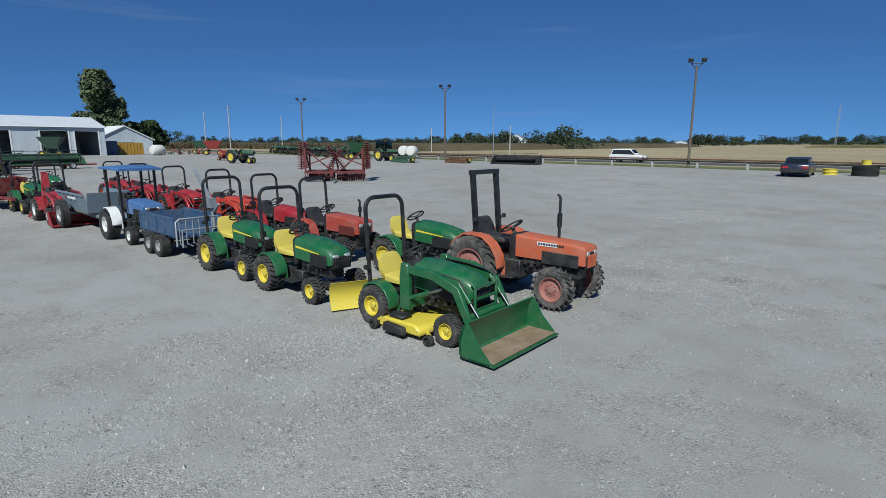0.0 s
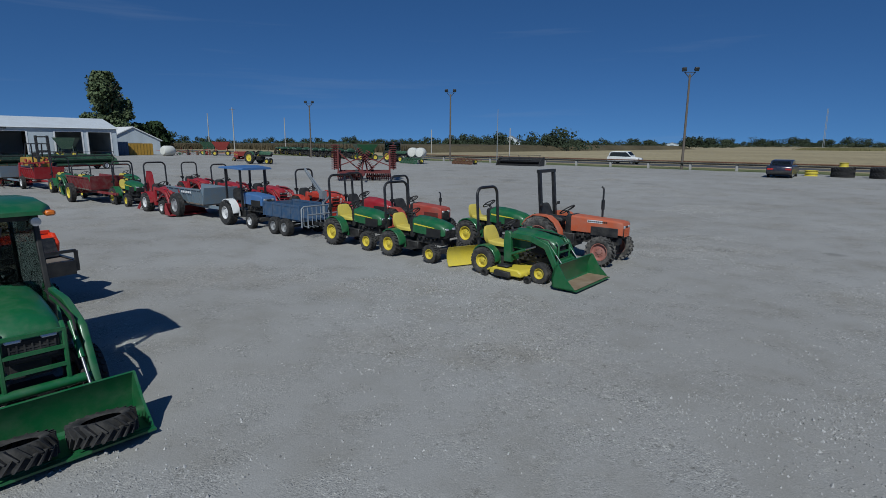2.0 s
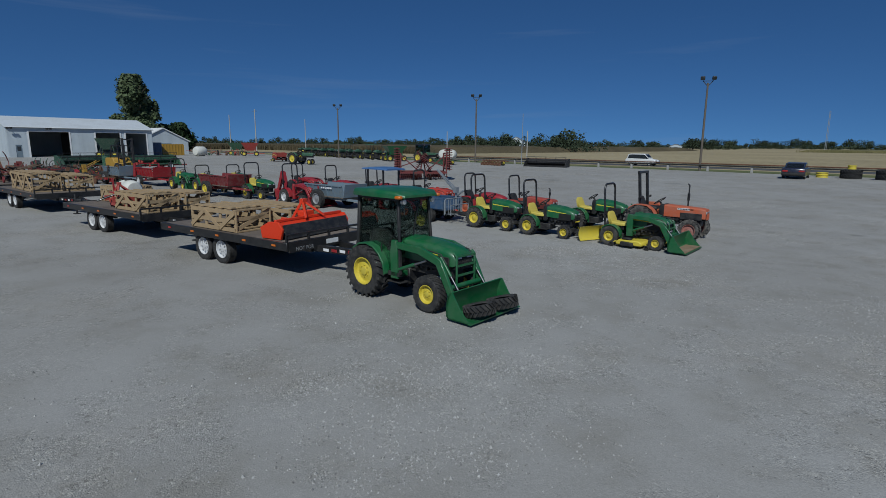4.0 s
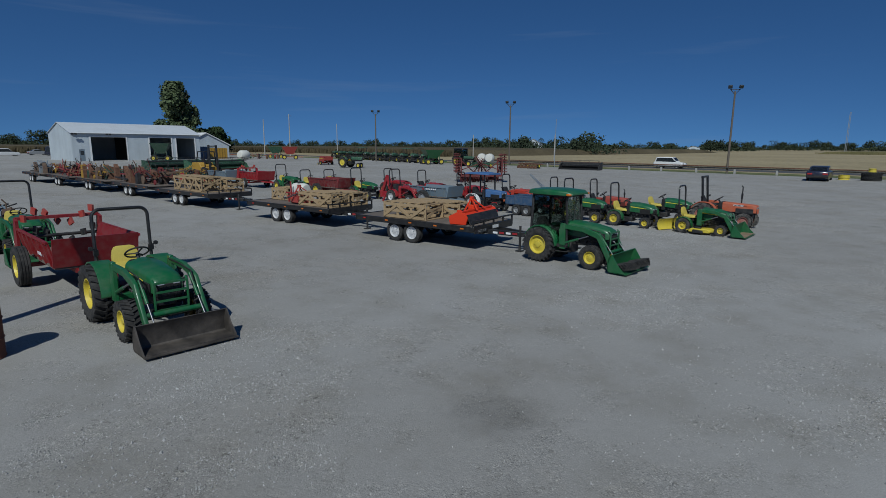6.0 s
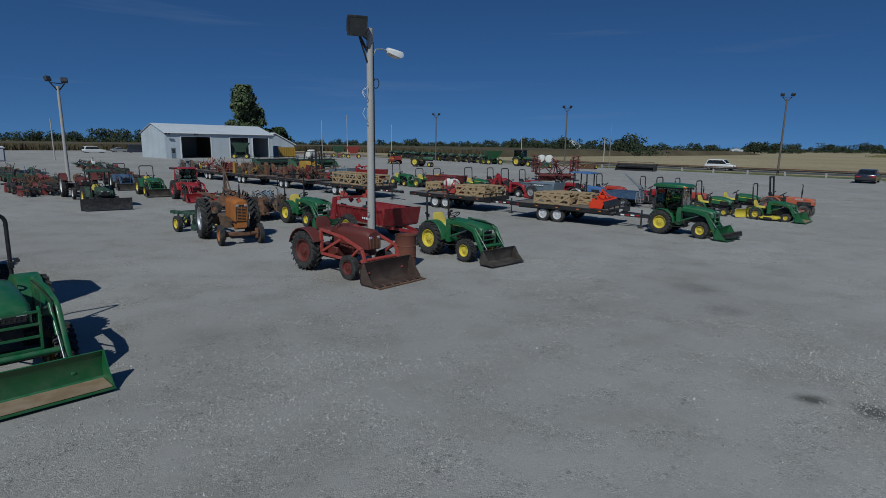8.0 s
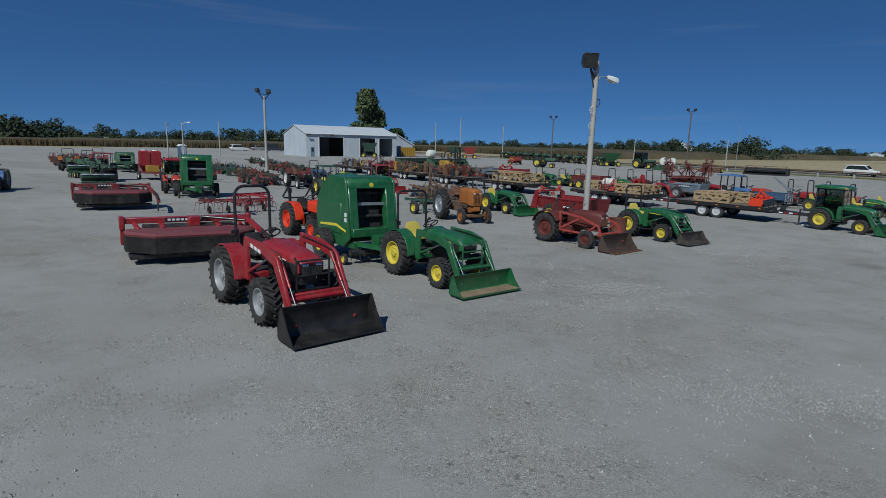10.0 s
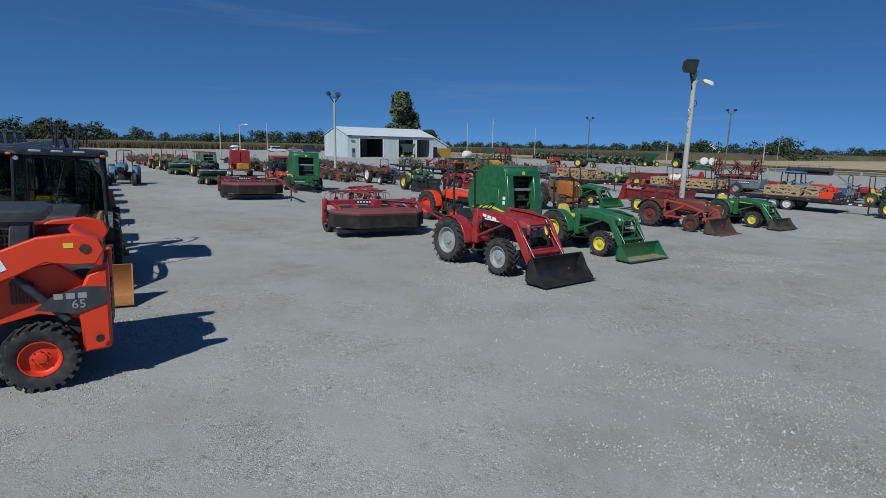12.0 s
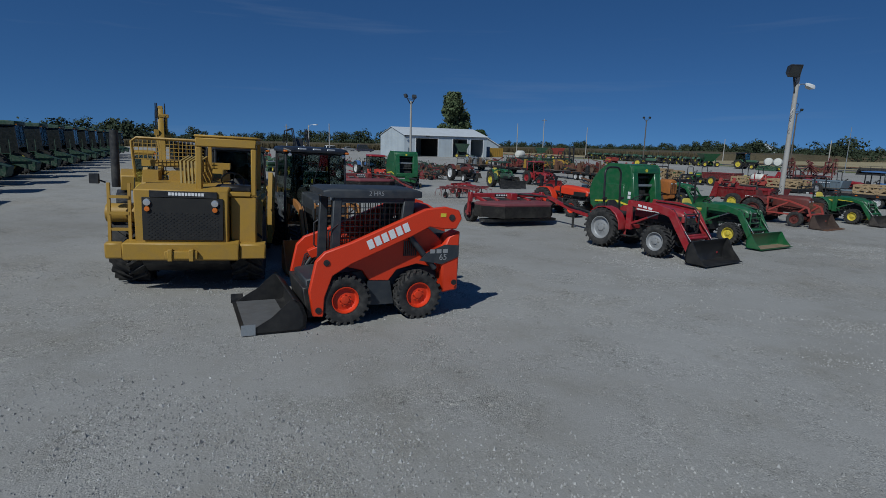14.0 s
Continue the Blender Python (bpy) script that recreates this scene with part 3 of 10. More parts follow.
# ---------------------------------------------------------------- machine parts
def seat_parts(root, x, y, z, mat, w=0.44, label=""):
    bm = bmesh.new()
    loft(bm, [section(x - 0.20, w * 0.46, z, z + 0.10, 0.04), section(x + 0.02, w * 0.5, z, z + 0.085, 0.04), section(x + 0.22, w * 0.46, z, z + 0.09, 0.05), section(x + 0.26, w * 0.42, z, z + 0.05, 0.03)])
    s = part("seat", bm, mat, root, label, loc=pose(0, y, 0))
    bm = bmesh.new()
    rings = []
    for h, hw, d, t in ((0.03, 0.42, 0.0, 0.08), (0.09, 0.49, -0.015, 0.09), (0.19, 0.48, -0.05, 0.085), (0.30, 0.42, -0.09, 0.07), (0.355, 0.35, -0.11, 0.055), (0.375, 0.24, -0.125, 0.03)):
        xx = x - 0.19 + d
        rings.append([(xx - t, -w * hw, z + h), (xx, -w * hw * 1.04, z + h), (xx + 0.015, 0, z + h), (xx, w * hw * 1.04, z + h), (xx - t, w * hw, z + h)])
    loft(bm, rings)
    part("backrest", bm, mat, root, label, loc=pose(0, y, 0))
    part("seat_base", make(lambda b: raw_box(b, x - 0.16, x + 0.16, y - 0.15, y + 0.15, z - 0.12, z + 0.005)), PLASTIC, root)


def steering(root, x, z, tilt=55, r=0.18, y=0.0, base=(0.22, -0.35)):
    bm = bmesh.new()
    pts = [(math.cos(a) * r, math.sin(a) * r, 0) for a in (k * math.tau / 18 for k in range(18))]
    pipe(bm, pts, 0.015, 6, closed=True)
    for a in (0.3, 2.4, 4.5):
        beam(bm, (0, 0, -0.02), (math.cos(a) * r, math.sin(a) * r, 0), 0.018)
    part("steering_wheel", bm, PLASTIC, root, loc=pose(x, y, z, 0, tilt - 90, 0))
    part("steering_column", make(lambda b: rod(b, (x, y, z - 0.01), (x + base[0], y, z + base[1]), 0.03)), PLASTIC, root)


def fender(root, r, w, y, mat, a0=-30, a1=105, gap=0.05, thick=0.025, name="fender", x=0.0, zc=None):
    """A curved mudguard over a wheel at the origin's axle; angles from straight up, forwards positive."""
    bm = bmesh.new()
    zc = r if zc is None else zc
    n = 8
    ro, ri = r + gap + thick, r + gap
    outer, inner = [], []
    for k in range(n + 1):
        a = radians(a0 + (a1 - a0) * k / n)
        outer.append((x + ro * math.sin(a), zc + ro * math.cos(a)))
        inner.append((x + ri * math.sin(a), zc + ri * math.cos(a)))
    prism(bm, outer + inner[::-1], y - w / 2, y + w / 2)
    return part(name, bm, mat, root, bevel=0.008)


def fender_plate(root, r, y, w, mat, z1, x0, x1, name="fender"):
    """A broad fender: flat top that runs down forward to the footplate, with an inner side."""
    bm = bmesh.new()
    s = -1 if y < 0 else 1
    n = 7
    pts = []
    for k in range(n + 1):
        a = radians(-62 + 150 * k / n)
        rad = r + 0.045
        px, pz = rad * math.sin(a), r + rad * math.cos(a)
        pts.append((min(max(px, x0), x1), min(pz, z1)))
    outer = pts
    inner = [(px * 0.95, pz - 0.03) for px, pz in pts]
    prism(bm, outer + inner[::-1], y - w / 2, y + w / 2)
    side = [(outer[0][0], outer[0][1]), *outer, (outer[-1][0], r * 0.62), (outer[0][0] * 0.6, r * 0.8)]
    yi = y - s * w / 2
    prism(bm, side[1:], yi - 0.012, yi + 0.012)
    return part(name, bm, mat, root, bevel=0.006)


def bucket_mesh(bm, w, h, d, t=0.022, lip=0.06):
    """A loader bucket: open to the front (+x), back plate curved, two cheeks, cutting edge."""
    prof = [(d, 0.0), (0.10 * d, 0.0), (0.0, 0.08 * h), (-0.02 * d, 0.45 * h), (0.06 * d, 0.82 * h), (0.20 * d, h)]
    inner = [(d, t), (0.13 * d, t), (0.05 * d + t * 0.5, 0.11 * h), (0.03 * d + t * 0.6, 0.45 * h), (0.10 * d + t, 0.80 * h), (0.20 * d + t, h - 0.006)]
    prism(bm, prof + inner[::-1], -w / 2, w / 2)
    cheek = [(d, 0.0), (0.10 * d, 0.0), (0.0, 0.08 * h), (-0.02 * d, 0.45 * h), (0.06 * d, 0.82 * h), (0.20 * d, h), (0.28 * d, h * 0.98), (0.6 * d, h * 0.48), (d * 0.98, 0.10 * h)]
    for y in (-w / 2, w / 2 - t):
        prism(bm, cheek, y, y + t)
    raw_box(bm, d - 0.01, d + lip, -w / 2, w / 2, -0.004, 0.016)


def bucket(root, x, z, w, h, d, mat, floor=None, tip=0.0, label=""):
    bm = bmesh.new()
    bucket_mesh(bm, w, h, d)
    b = part("bucket", bm, mat, root, label, loc=pose(x, 0, z, 0, tip, 0))
    if floor:
        bm = bmesh.new()
        raw_box(bm, 0.14 * d, d + 0.03, -w / 2 + 0.03, w / 2 - 0.03, 0.0245, 0.030)
        part("bucket_floor", bm, floor, b, "worn bare steel inside of the bucket")
    return b


def loader(root, k, mat, bmat, floor=None):
    """Front loader: posts, bent arms, rams, cross tube and bucket."""
    half, px, pz = k["lw"], k["lpx"], k["lpz"]
    kx, kz = k["lkx"], k["lkz"]
    bx, bz = k["lbx"], k["lbz"]
    for s in (-1, 1):
        y = s * half
        bm = bmesh.new()
        prism(bm, [(px - 0.09, k["lfz"]), (px + 0.09, k["lfz"]), (px + 0.07, pz - 0.1), (px + 0.05, pz + 0.05), (px - 0.07, pz + 0.05), (px - 0.10, pz - 0.15)], y - 0.035, y + 0.035)
        cbox(bm, (px, y - s * half * 0.35, k["lfz"] + 0.07), (0.16, half * 0.7, 0.10))
        part("loader_post", bm, mat, root, bevel=0.008)
        bm = bmesh.new()
        aw = k.get("law", 0.07)
        mx, mz = px + (kx - px) * 0.6, pz + (kz - pz) * 0.6 + 0.055
        prism(bm, [(px - 0.05, pz - aw), (px - 0.03, pz + aw * 0.4), (mx, mz + aw * 0.75), (kx - 0.06, kz + aw * 0.95), (kx + aw * 0.8, kz + aw * 0.3), (bx + aw * 0.6, bz + 0.02), (bx + 0.02, bz - 0.06), (bx - aw * 0.7, bz - 0.02), (kx - aw * 0.5, kz - aw * 0.9), (mx - 0.04, mz - aw * 0.85)], y - 0.032, y + 0.032)
        part("loader_arm", bm, mat, root, bevel=0.008)
        bm = bmesh.new()
        m1 = (px + 0.06, y + s * 0.0, k["lfz"] + 0.16)
        m2 = (px + (kx - px) * 0.72, y, pz + (kz - pz) * 0.72 - 0.09)
        mid = tuple(a + (b - a) * 0.6 for a, b in zip(m1, m2))
        rod(bm, m1, mid, 0.032)
        ram = part("lift_ram", bm, mat, root)
        part("piston_rod", make(lambda b: rod(b, mid, m2, 0.018)), CHROME, ram, "chrome piston rod")
        bm = bmesh.new()
        t1 = (kx - 0.02, y - s * 0.075, kz + 0.05)
        t2 = (bx + 0.02, y - s * 0.075, bz + 0.2)
        mid2 = tuple(a + (b - a) * 0.55 for a, b in zip(t1, t2))
        rod(bm, t1, mid2, 0.028)
        ram = part("tilt_ram", bm, mat, root)
        part("piston_rod", make(lambda b: rod(b, mid2, t2, 0.013)), CHROME, ram, "chrome piston rod")
        part("hydraulic_hose", make(lambda b: pipe(b, [(px + 0.05, y - s * 0.05, pz), ((px + kx) / 2, y - s * 0.055, (pz + kz) / 2 + 0.07), (kx, y - s * 0.06, kz + 0.1), (kx + 0.12, y - s * 0.075, kz - 0.05)], 0.011, 5)), PLASTIC, root)
    part("cross_tube", make(lambda b: rod(b, (kx + (bx - kx) * 0.62, -half, kz + (bz - kz) * 0.62), (kx + (bx - kx) * 0.62, half, kz + (bz - kz) * 0.62), 0.045)), mat, root)
    if k.get("guard", True):
        gx, gz0, gz1, gw = k["gx"], k["gz0"], k["gz1"], k["gw"]
        bm = bmesh.new()
        for yy in (-gw, gw):
            pipe(bm, [(gx - 0.1, yy, gz0 - 0.1), (gx, yy, gz0), (gx, yy, gz1), (gx - 0.06, yy, gz1 + 0.05)], 0.02, 6)
        rungs = k.get("rungs", 4)
        for q in range(rungs):
            zz = gz0 + (gz1 - gz0) * q / (rungs - 1)
            beam(bm, (gx, -gw, zz), (gx, gw, zz), 0.03)
        part("grille_guard", bm, k.get("guardmat", mat), root)
    return bucket(root, bx + 0.02, k["bkz"], k["bw"], k["bh"], k["bd"], bmat, floor, k.get("tip", 0.0))


def tractor(name, label, x, y, heading=0.0, group="", category="tractor", **k):
    """A farm tractor; the origin is on the ground under the rear axle, the front looks along +x."""
    root = thing(name, label, category, x, y, heading, group=group)
    R, RW, F, FW, WB = k["R"], k["RW"], k["F"], k["FW"], k["WB"]
    TR, TF = k["TR"], k["TF"]
    col, rim = k["col"], k.get("rim", YELLOW)
    ft = k.get("ft", k.get("rt", "bar"))
    rt = k.get("rt", "bar")
    tyre = k.get("tyre", RUBBER)
    for s in (-1, 1):
        wheel(root, 0, s * TR, R, RW, k.get("rrim", rim), rt, tyre)
        wheel(root, WB, s * TF, F, FW, rim, ft, tyre, steer=k.get("steer", 0.0))
    hz, hw = k["HZ"], k["HW"]
    h0, h1 = k.get("H0", WB * 0.42), k.get("H1", WB + F * 0.95)
    hb = k.get("HB", hz - 0.36)
    # running gear
    bm = bmesh.new()
    raw_box(bm, -0.16, h0 + 0.1, -TR * 0.42, TR * 0.42, R * 0.62, R * 1.22)
    raw_box(bm, h0, h1 - 0.12, -hw * 0.55, hw * 0.55, max(F * 0.95, hb - 0.24), hb + 0.05)
    raw_box(bm, h0 + 0.1, h1 - 0.25, -hw * 0.8, hw * 0.8, hb - 0.10, hb + 0.04)
    rod(bm, (0, -TR + RW * 0.3, R), (0, TR - RW * 0.3, R), R * 0.22)
    rod(bm, (WB * 0.35, hw * 0.7, hb - 0.12), (WB * 0.62, hw * 0.75, hb - 0.1), 0.07)
    for q in range(5):
        cbox(bm, (h0 + 0.16 + q * 0.12, -hw * 0.62, hb - 0.06 - 0.03 * (q % 2)), (0.07, 0.10, 0.14))
    part("chassis", bm, k.get("chassis", BLACK_STEEL), root, bevel=0.012)
    bm = bmesh.new()
    rod(bm, (WB, -TF + FW * 0.3, F), (WB, TF - FW * 0.3, F), F * 0.22)
    cbox(bm, (WB, 0, F * 1.05), (0.18, TF * 0.9, 0.12))
    for s in (-1, 1):
        rod(bm, (WB + 0.01, s * (TF - FW * 0.62), F * 0.55), (WB + 0.01, s * (TF - FW * 0.62), F * 1.5), F * 0.2)
    part("front_axle", bm, k.get("axle", BLACK_STEEL), root, bevel=0.006)
    # bonnet
    style = k.get("hood", "round")
    bm = bmesh.new()
    if style == "round":
        loft(bm, [section(h0, hw * 1.04, hb + 0.02, hz, 0.10, 0.035), section(h0 + (h1 - h0) * 0.3, hw * 1.05, hb, hz - 0.005, 0.11, 0.04), section(h0 + (h1 - h0) * 0.6, hw * 1.0, hb, hz - 0.035, 0.11, 0.04), section(h1 - 0.16, hw * 0.94, hb, hz - 0.085, 0.10, 0.035), section(h1 - 0.04, hw * 0.88, hb, hz - 0.14, 0.09, 0.025), section(h1, hw * 0.8, hb + 0.02, hz - 0.20, 0.07, 0.01)])
    elif style == "old":
        loft(bm, [section(h0, hw * 0.9, hb, hz - 0.03, 0.12, 0.03), section(h0 + (h1 - h0) * 0.5, hw, hb, hz, 0.14, 0.03), section(h1 - 0.10, hw * 1.0, hb - 0.05, hz, 0.14, 0.03), section(h1, hw * 0.85, hb - 0.05, hz - 0.06, 0.12, 0.02)])
    else:
        loft(bm, [section(h0, hw, hb, hz, 0.05, 0.008), section(h1 - 0.16, hw, hb, hz - 0.05, 0.05, 0.008), section(h1 - 0.02, hw * 0.98, hb, hz - 0.075, 0.04, 0.0), section(h1, hw * 0.95, hb, hz - 0.11, 0.03, 0.0)])
    part("bonnet", bm, k.get("hoodmat", col), root, bevel=0.0)
    # grille with bars and headlamps
    gtop = hz - (0.22 if style == "round" else 0.16)
    bm = bmesh.new()
    raw_box(bm, h1 - 0.10, h1 + 0.012, -hw * 0.74, hw * 0.74, hb - 0.06, gtop)
    part("grille", bm, k.get("grille", GRILLE), root, bevel=0.01)
    bm = bmesh.new()
    nb = k.get("nb", 5)
    for q in range(nb):
        zz = hb - 0.03 + (gtop - hb - 0.05) * q / (nb - 1)
        raw_box(bm, h1 + 0.008, h1 + 0.02, -hw * 0.62, hw * 0.62, zz, zz + 0.014)
    posts = 7 if nb == 5 else 3
    for q in range(posts):
        yy = -hw * 0.6 + hw * 1.2 * q / (posts - 1)
        raw_box(bm, h1 + 0.006, h1 + 0.024, yy - 0.006, yy + 0.006, hb - 0.03, gtop - 0.035)
    part("grille_insert", bm, k.get("barmat", BLACK_STEEL), root)
    for s in (-1, 1):
        bm = bmesh.new()
        if style == "round":
            prism(bm, [(h1 - 0.05, gtop - 0.015), (h1 + 0.016, gtop - 0.022), (h1 + 0.012, gtop + 0.022), (h1 - 0.05, gtop + 0.05)], min(s * hw * 0.24, s * hw * 0.70), max(s * hw * 0.24, s * hw * 0.70))
        else:
            cbox(bm, (h1 + 0.004, s * hw * 0.55, gtop - 0.02), (0.03, hw * 0.4, 0.07))
        part("headlamp", bm, LAMP_CLEAR, root, bevel=0.01)
    # side panels and stripe
    if k.get("panel", True):
        for s in (-1, 1):
            bm = bmesh.new()
            raw_box(bm, h0 + (h1 - h0) * 0.40, h1 - 0.10, s * (hw * 0.975) - 0.012, s * (hw * 0.975) + 0.012, hb - 0.05, hb + (hz - hb) * 0.42)
            part("side_panel", bm, k.get("panelmat", GRILLE), root, bevel=0.006)
    if k.get("stripe"):
        for s in (-1, 1):
            bm = bmesh.new()
            yy = s * (hw * 1.045 + 0.002)
            prism(bm, [(h0 + 0.04, hz - 0.13), (h0 + 0.04, hz - 0.165), (h0 + (h1 - h0) * 0.72, hz - 0.20), (h0 + (h1 - h0) * 0.72, hz - 0.185)], yy - 0.002, yy + 0.002)
            part("stripe", bm, k["stripe"], root)
    # cowl, steering, seat
    bm = bmesh.new()
    loft(bm, [section(h0 - 0.17, hw * 0.7, hb - 0.12, hz - 0.02, 0.08), section(h0 - 0.02, hw * 0.92, hb - 0.12, hz + 0.015, 0.09), section(h0 + 0.03, hw * 0.93, hb - 0.05, hz + 0.012, 0.09)])
    part("dashboard", bm, k.get("cowl", PLASTIC), root)
    sx = k.get("SX", 0.12)
    sz = k.get("SZ", R * 1.22 + 0.1)
    if k.get("wheel", True):
        steering(root, h0 - 0.22, hz + 0.09, 55, 0.17 if R < 0.4 else 0.19)
    if k.get("seat", True):
        seat_parts(root, sx, 0, sz, k.get("seatmat", PLASTIC), k.get("SW", 0.44))
    # fenders and footplates
    fm = k.get("fendermat", col)
    ftop = k.get("FZ", R * 2 + 0.06)
    for s in (-1, 1):
        if k.get("fend", "plate") == "plate":
            fender_plate(root, R, s * (TR - RW * 0.17), RW * 0.78, fm, ftop, -R * 0.95, R * 1.12)
        elif k.get("fend") == "arc":
            fender(root, R, RW * 1.05, s * TR, fm, -75, 62)
        bm = bmesh.new()
        raw_box(bm, R * 0.75, h0 + 0.10, s * (TR * 0.62) - 0.13, s * (TR * 0.62) + 0.13, R * 0.70, R * 0.74)
        if k.get("plates", True):
            part("footplate", bm, PLASTIC, root, bevel=0.005)
    # hitch behind
    for s in (-1, 1):
        part("lower_link", make(lambda b: beam(b, (-0.1, s * TR * 0.4, R * 0.75), (-R * 0.95, s * TR * 0.5, R * 0.55), 0.04)), BLACK_STEEL, root)
        part("lift_rod", make(lambda b: beam(b, (-0.1, s * TR * 0.35, R * 1.25), (-R * 0.7, s * TR * 0.47, R * 0.62), 0.025)), BLACK_STEEL, root)
    part("top_link", make(lambda b: beam(b, (-0.1, 0, R * 1.2), (-R * 0.8, 0, R * 1.1), 0.04)), BLACK_STEEL, root)
    # roll bar, cab or canopy
    top = k.get("top", "rops")
    tz = k.get("TZ", 1.8)
    if top in ("rops", "post"):
        rw = k.get("RWD", TR * 0.92)
        rx = k.get("RX", -0.14)
        bm = bmesh.new()
        if top == "rops":
            pipe(bm, arch(rx, rw, R * 1.2, tz, k.get("RR", 0.16), k.get("lean", -0.06)), 0.031, 8)
            for s in (-1, 1):
                cbox(bm, (rx - 0.01, s * rw, R * 1.2 + (tz - R * 1.2) * 0.42), (0.08, 0.075, 0.10))
        else:
            lean = k.get("lean", -0.14)
            for s in (-1, 1):
                beam(bm, (rx, s * rw, R * 1.1), (rx + lean * (tz - R * 1.1), s * rw, tz), 0.075)
            beam(bm, (rx + lean * (tz - R * 1.1), -rw - 0.06, tz), (rx + lean * (tz - R * 1.1), rw + 0.06, tz), 0.075)
        part("roll_bar", bm, k.get("ropsmat", BLACK), root)
        for s in (-1, 1):
            bm = bmesh.new()
            rod(bm, (rx - 0.02, s * (rw + 0.08), R * 2 + 0.22), (rx + 0.03, s * (rw + 0.08), R * 2 + 0.22), 0.035, 0.04, 10)
            beam(bm, (rx, s * rw, R * 2 + 0.18), (rx, s * (rw + 0.07), R * 2 + 0.21), 0.02)
            if k.get("flash", True):
                part("flasher", bm, k.get("flashmat", PLASTIC), root)
            else:
                bm.free()
    elif top == "canopy":
        for sx2 in (k.get("CX0", -0.25), k.get("CX1", 0.85)):
            for s in (-1, 1):
                part("post", make(lambda b, q=sx2, s=s: beam(b, (q, s * TR * 0.8, R * 1.3), (q * 0.96, s * TR * 0.82, tz - 0.02), 0.055)), BLACK, root)
        bm = bmesh.new()
        c0, c1 = k.get("CX0", -0.25) - 0.28, k.get("CX1", 0.85) + 0.28
        loft(bm, [section(c0, TR * 0.98, tz - 0.05, tz, 0.04, 0.02), section((c0 + c1) / 2, TR * 1.05, tz - 0.05, tz + 0.04, 0.05, 0.02), section(c1, TR * 0.98, tz - 0.07, tz - 0.01, 0.04, 0.01)])
        part("canopy", bm, k.get("canopymat", col), root)
    elif top == "cab":
        cab(root, k.get("C0", -0.42), k.get("C1", h0 + 0.02), k.get("CZ0", R * 0.85), tz, k.get("CW", TR * 1.02), k.get("roofmat", col), k.get("cabmat", PLASTIC), k.get("roofthick", 0.16), over=k.get("over", 1.0))
    if k.get("stack"):
        sh = k["stack"]
        bm = bmesh.new()
        sxx = h0 + (h1 - h0) * k.get("stackx", 0.62)
        syy = k.get("stacky", hw * 0.55)
        rod(bm, (sxx, syy, hz - 0.1), (sxx, syy, hz + sh * 0.25), 0.025)
        rod(bm, (sxx, syy, hz + sh * 0.22), (sxx, syy, hz + sh * 0.55), 0.04)
        pipe(bm, [(sxx, syy, hz + sh * 0.5), (sxx, syy, hz + sh * 0.9), (sxx - 0.01, syy, hz + sh * 0.95), (sxx - 0.05, syy, hz + sh)], 0.022, 8)
        part("exhaust_pipe", bm, k.get("stackmat", BLACK), root)
    if k.get("ld"):
        loader(root, k["ld"], k.get("ldmat", col), k.get("bkmat", col), k.get("floor"))
    return root


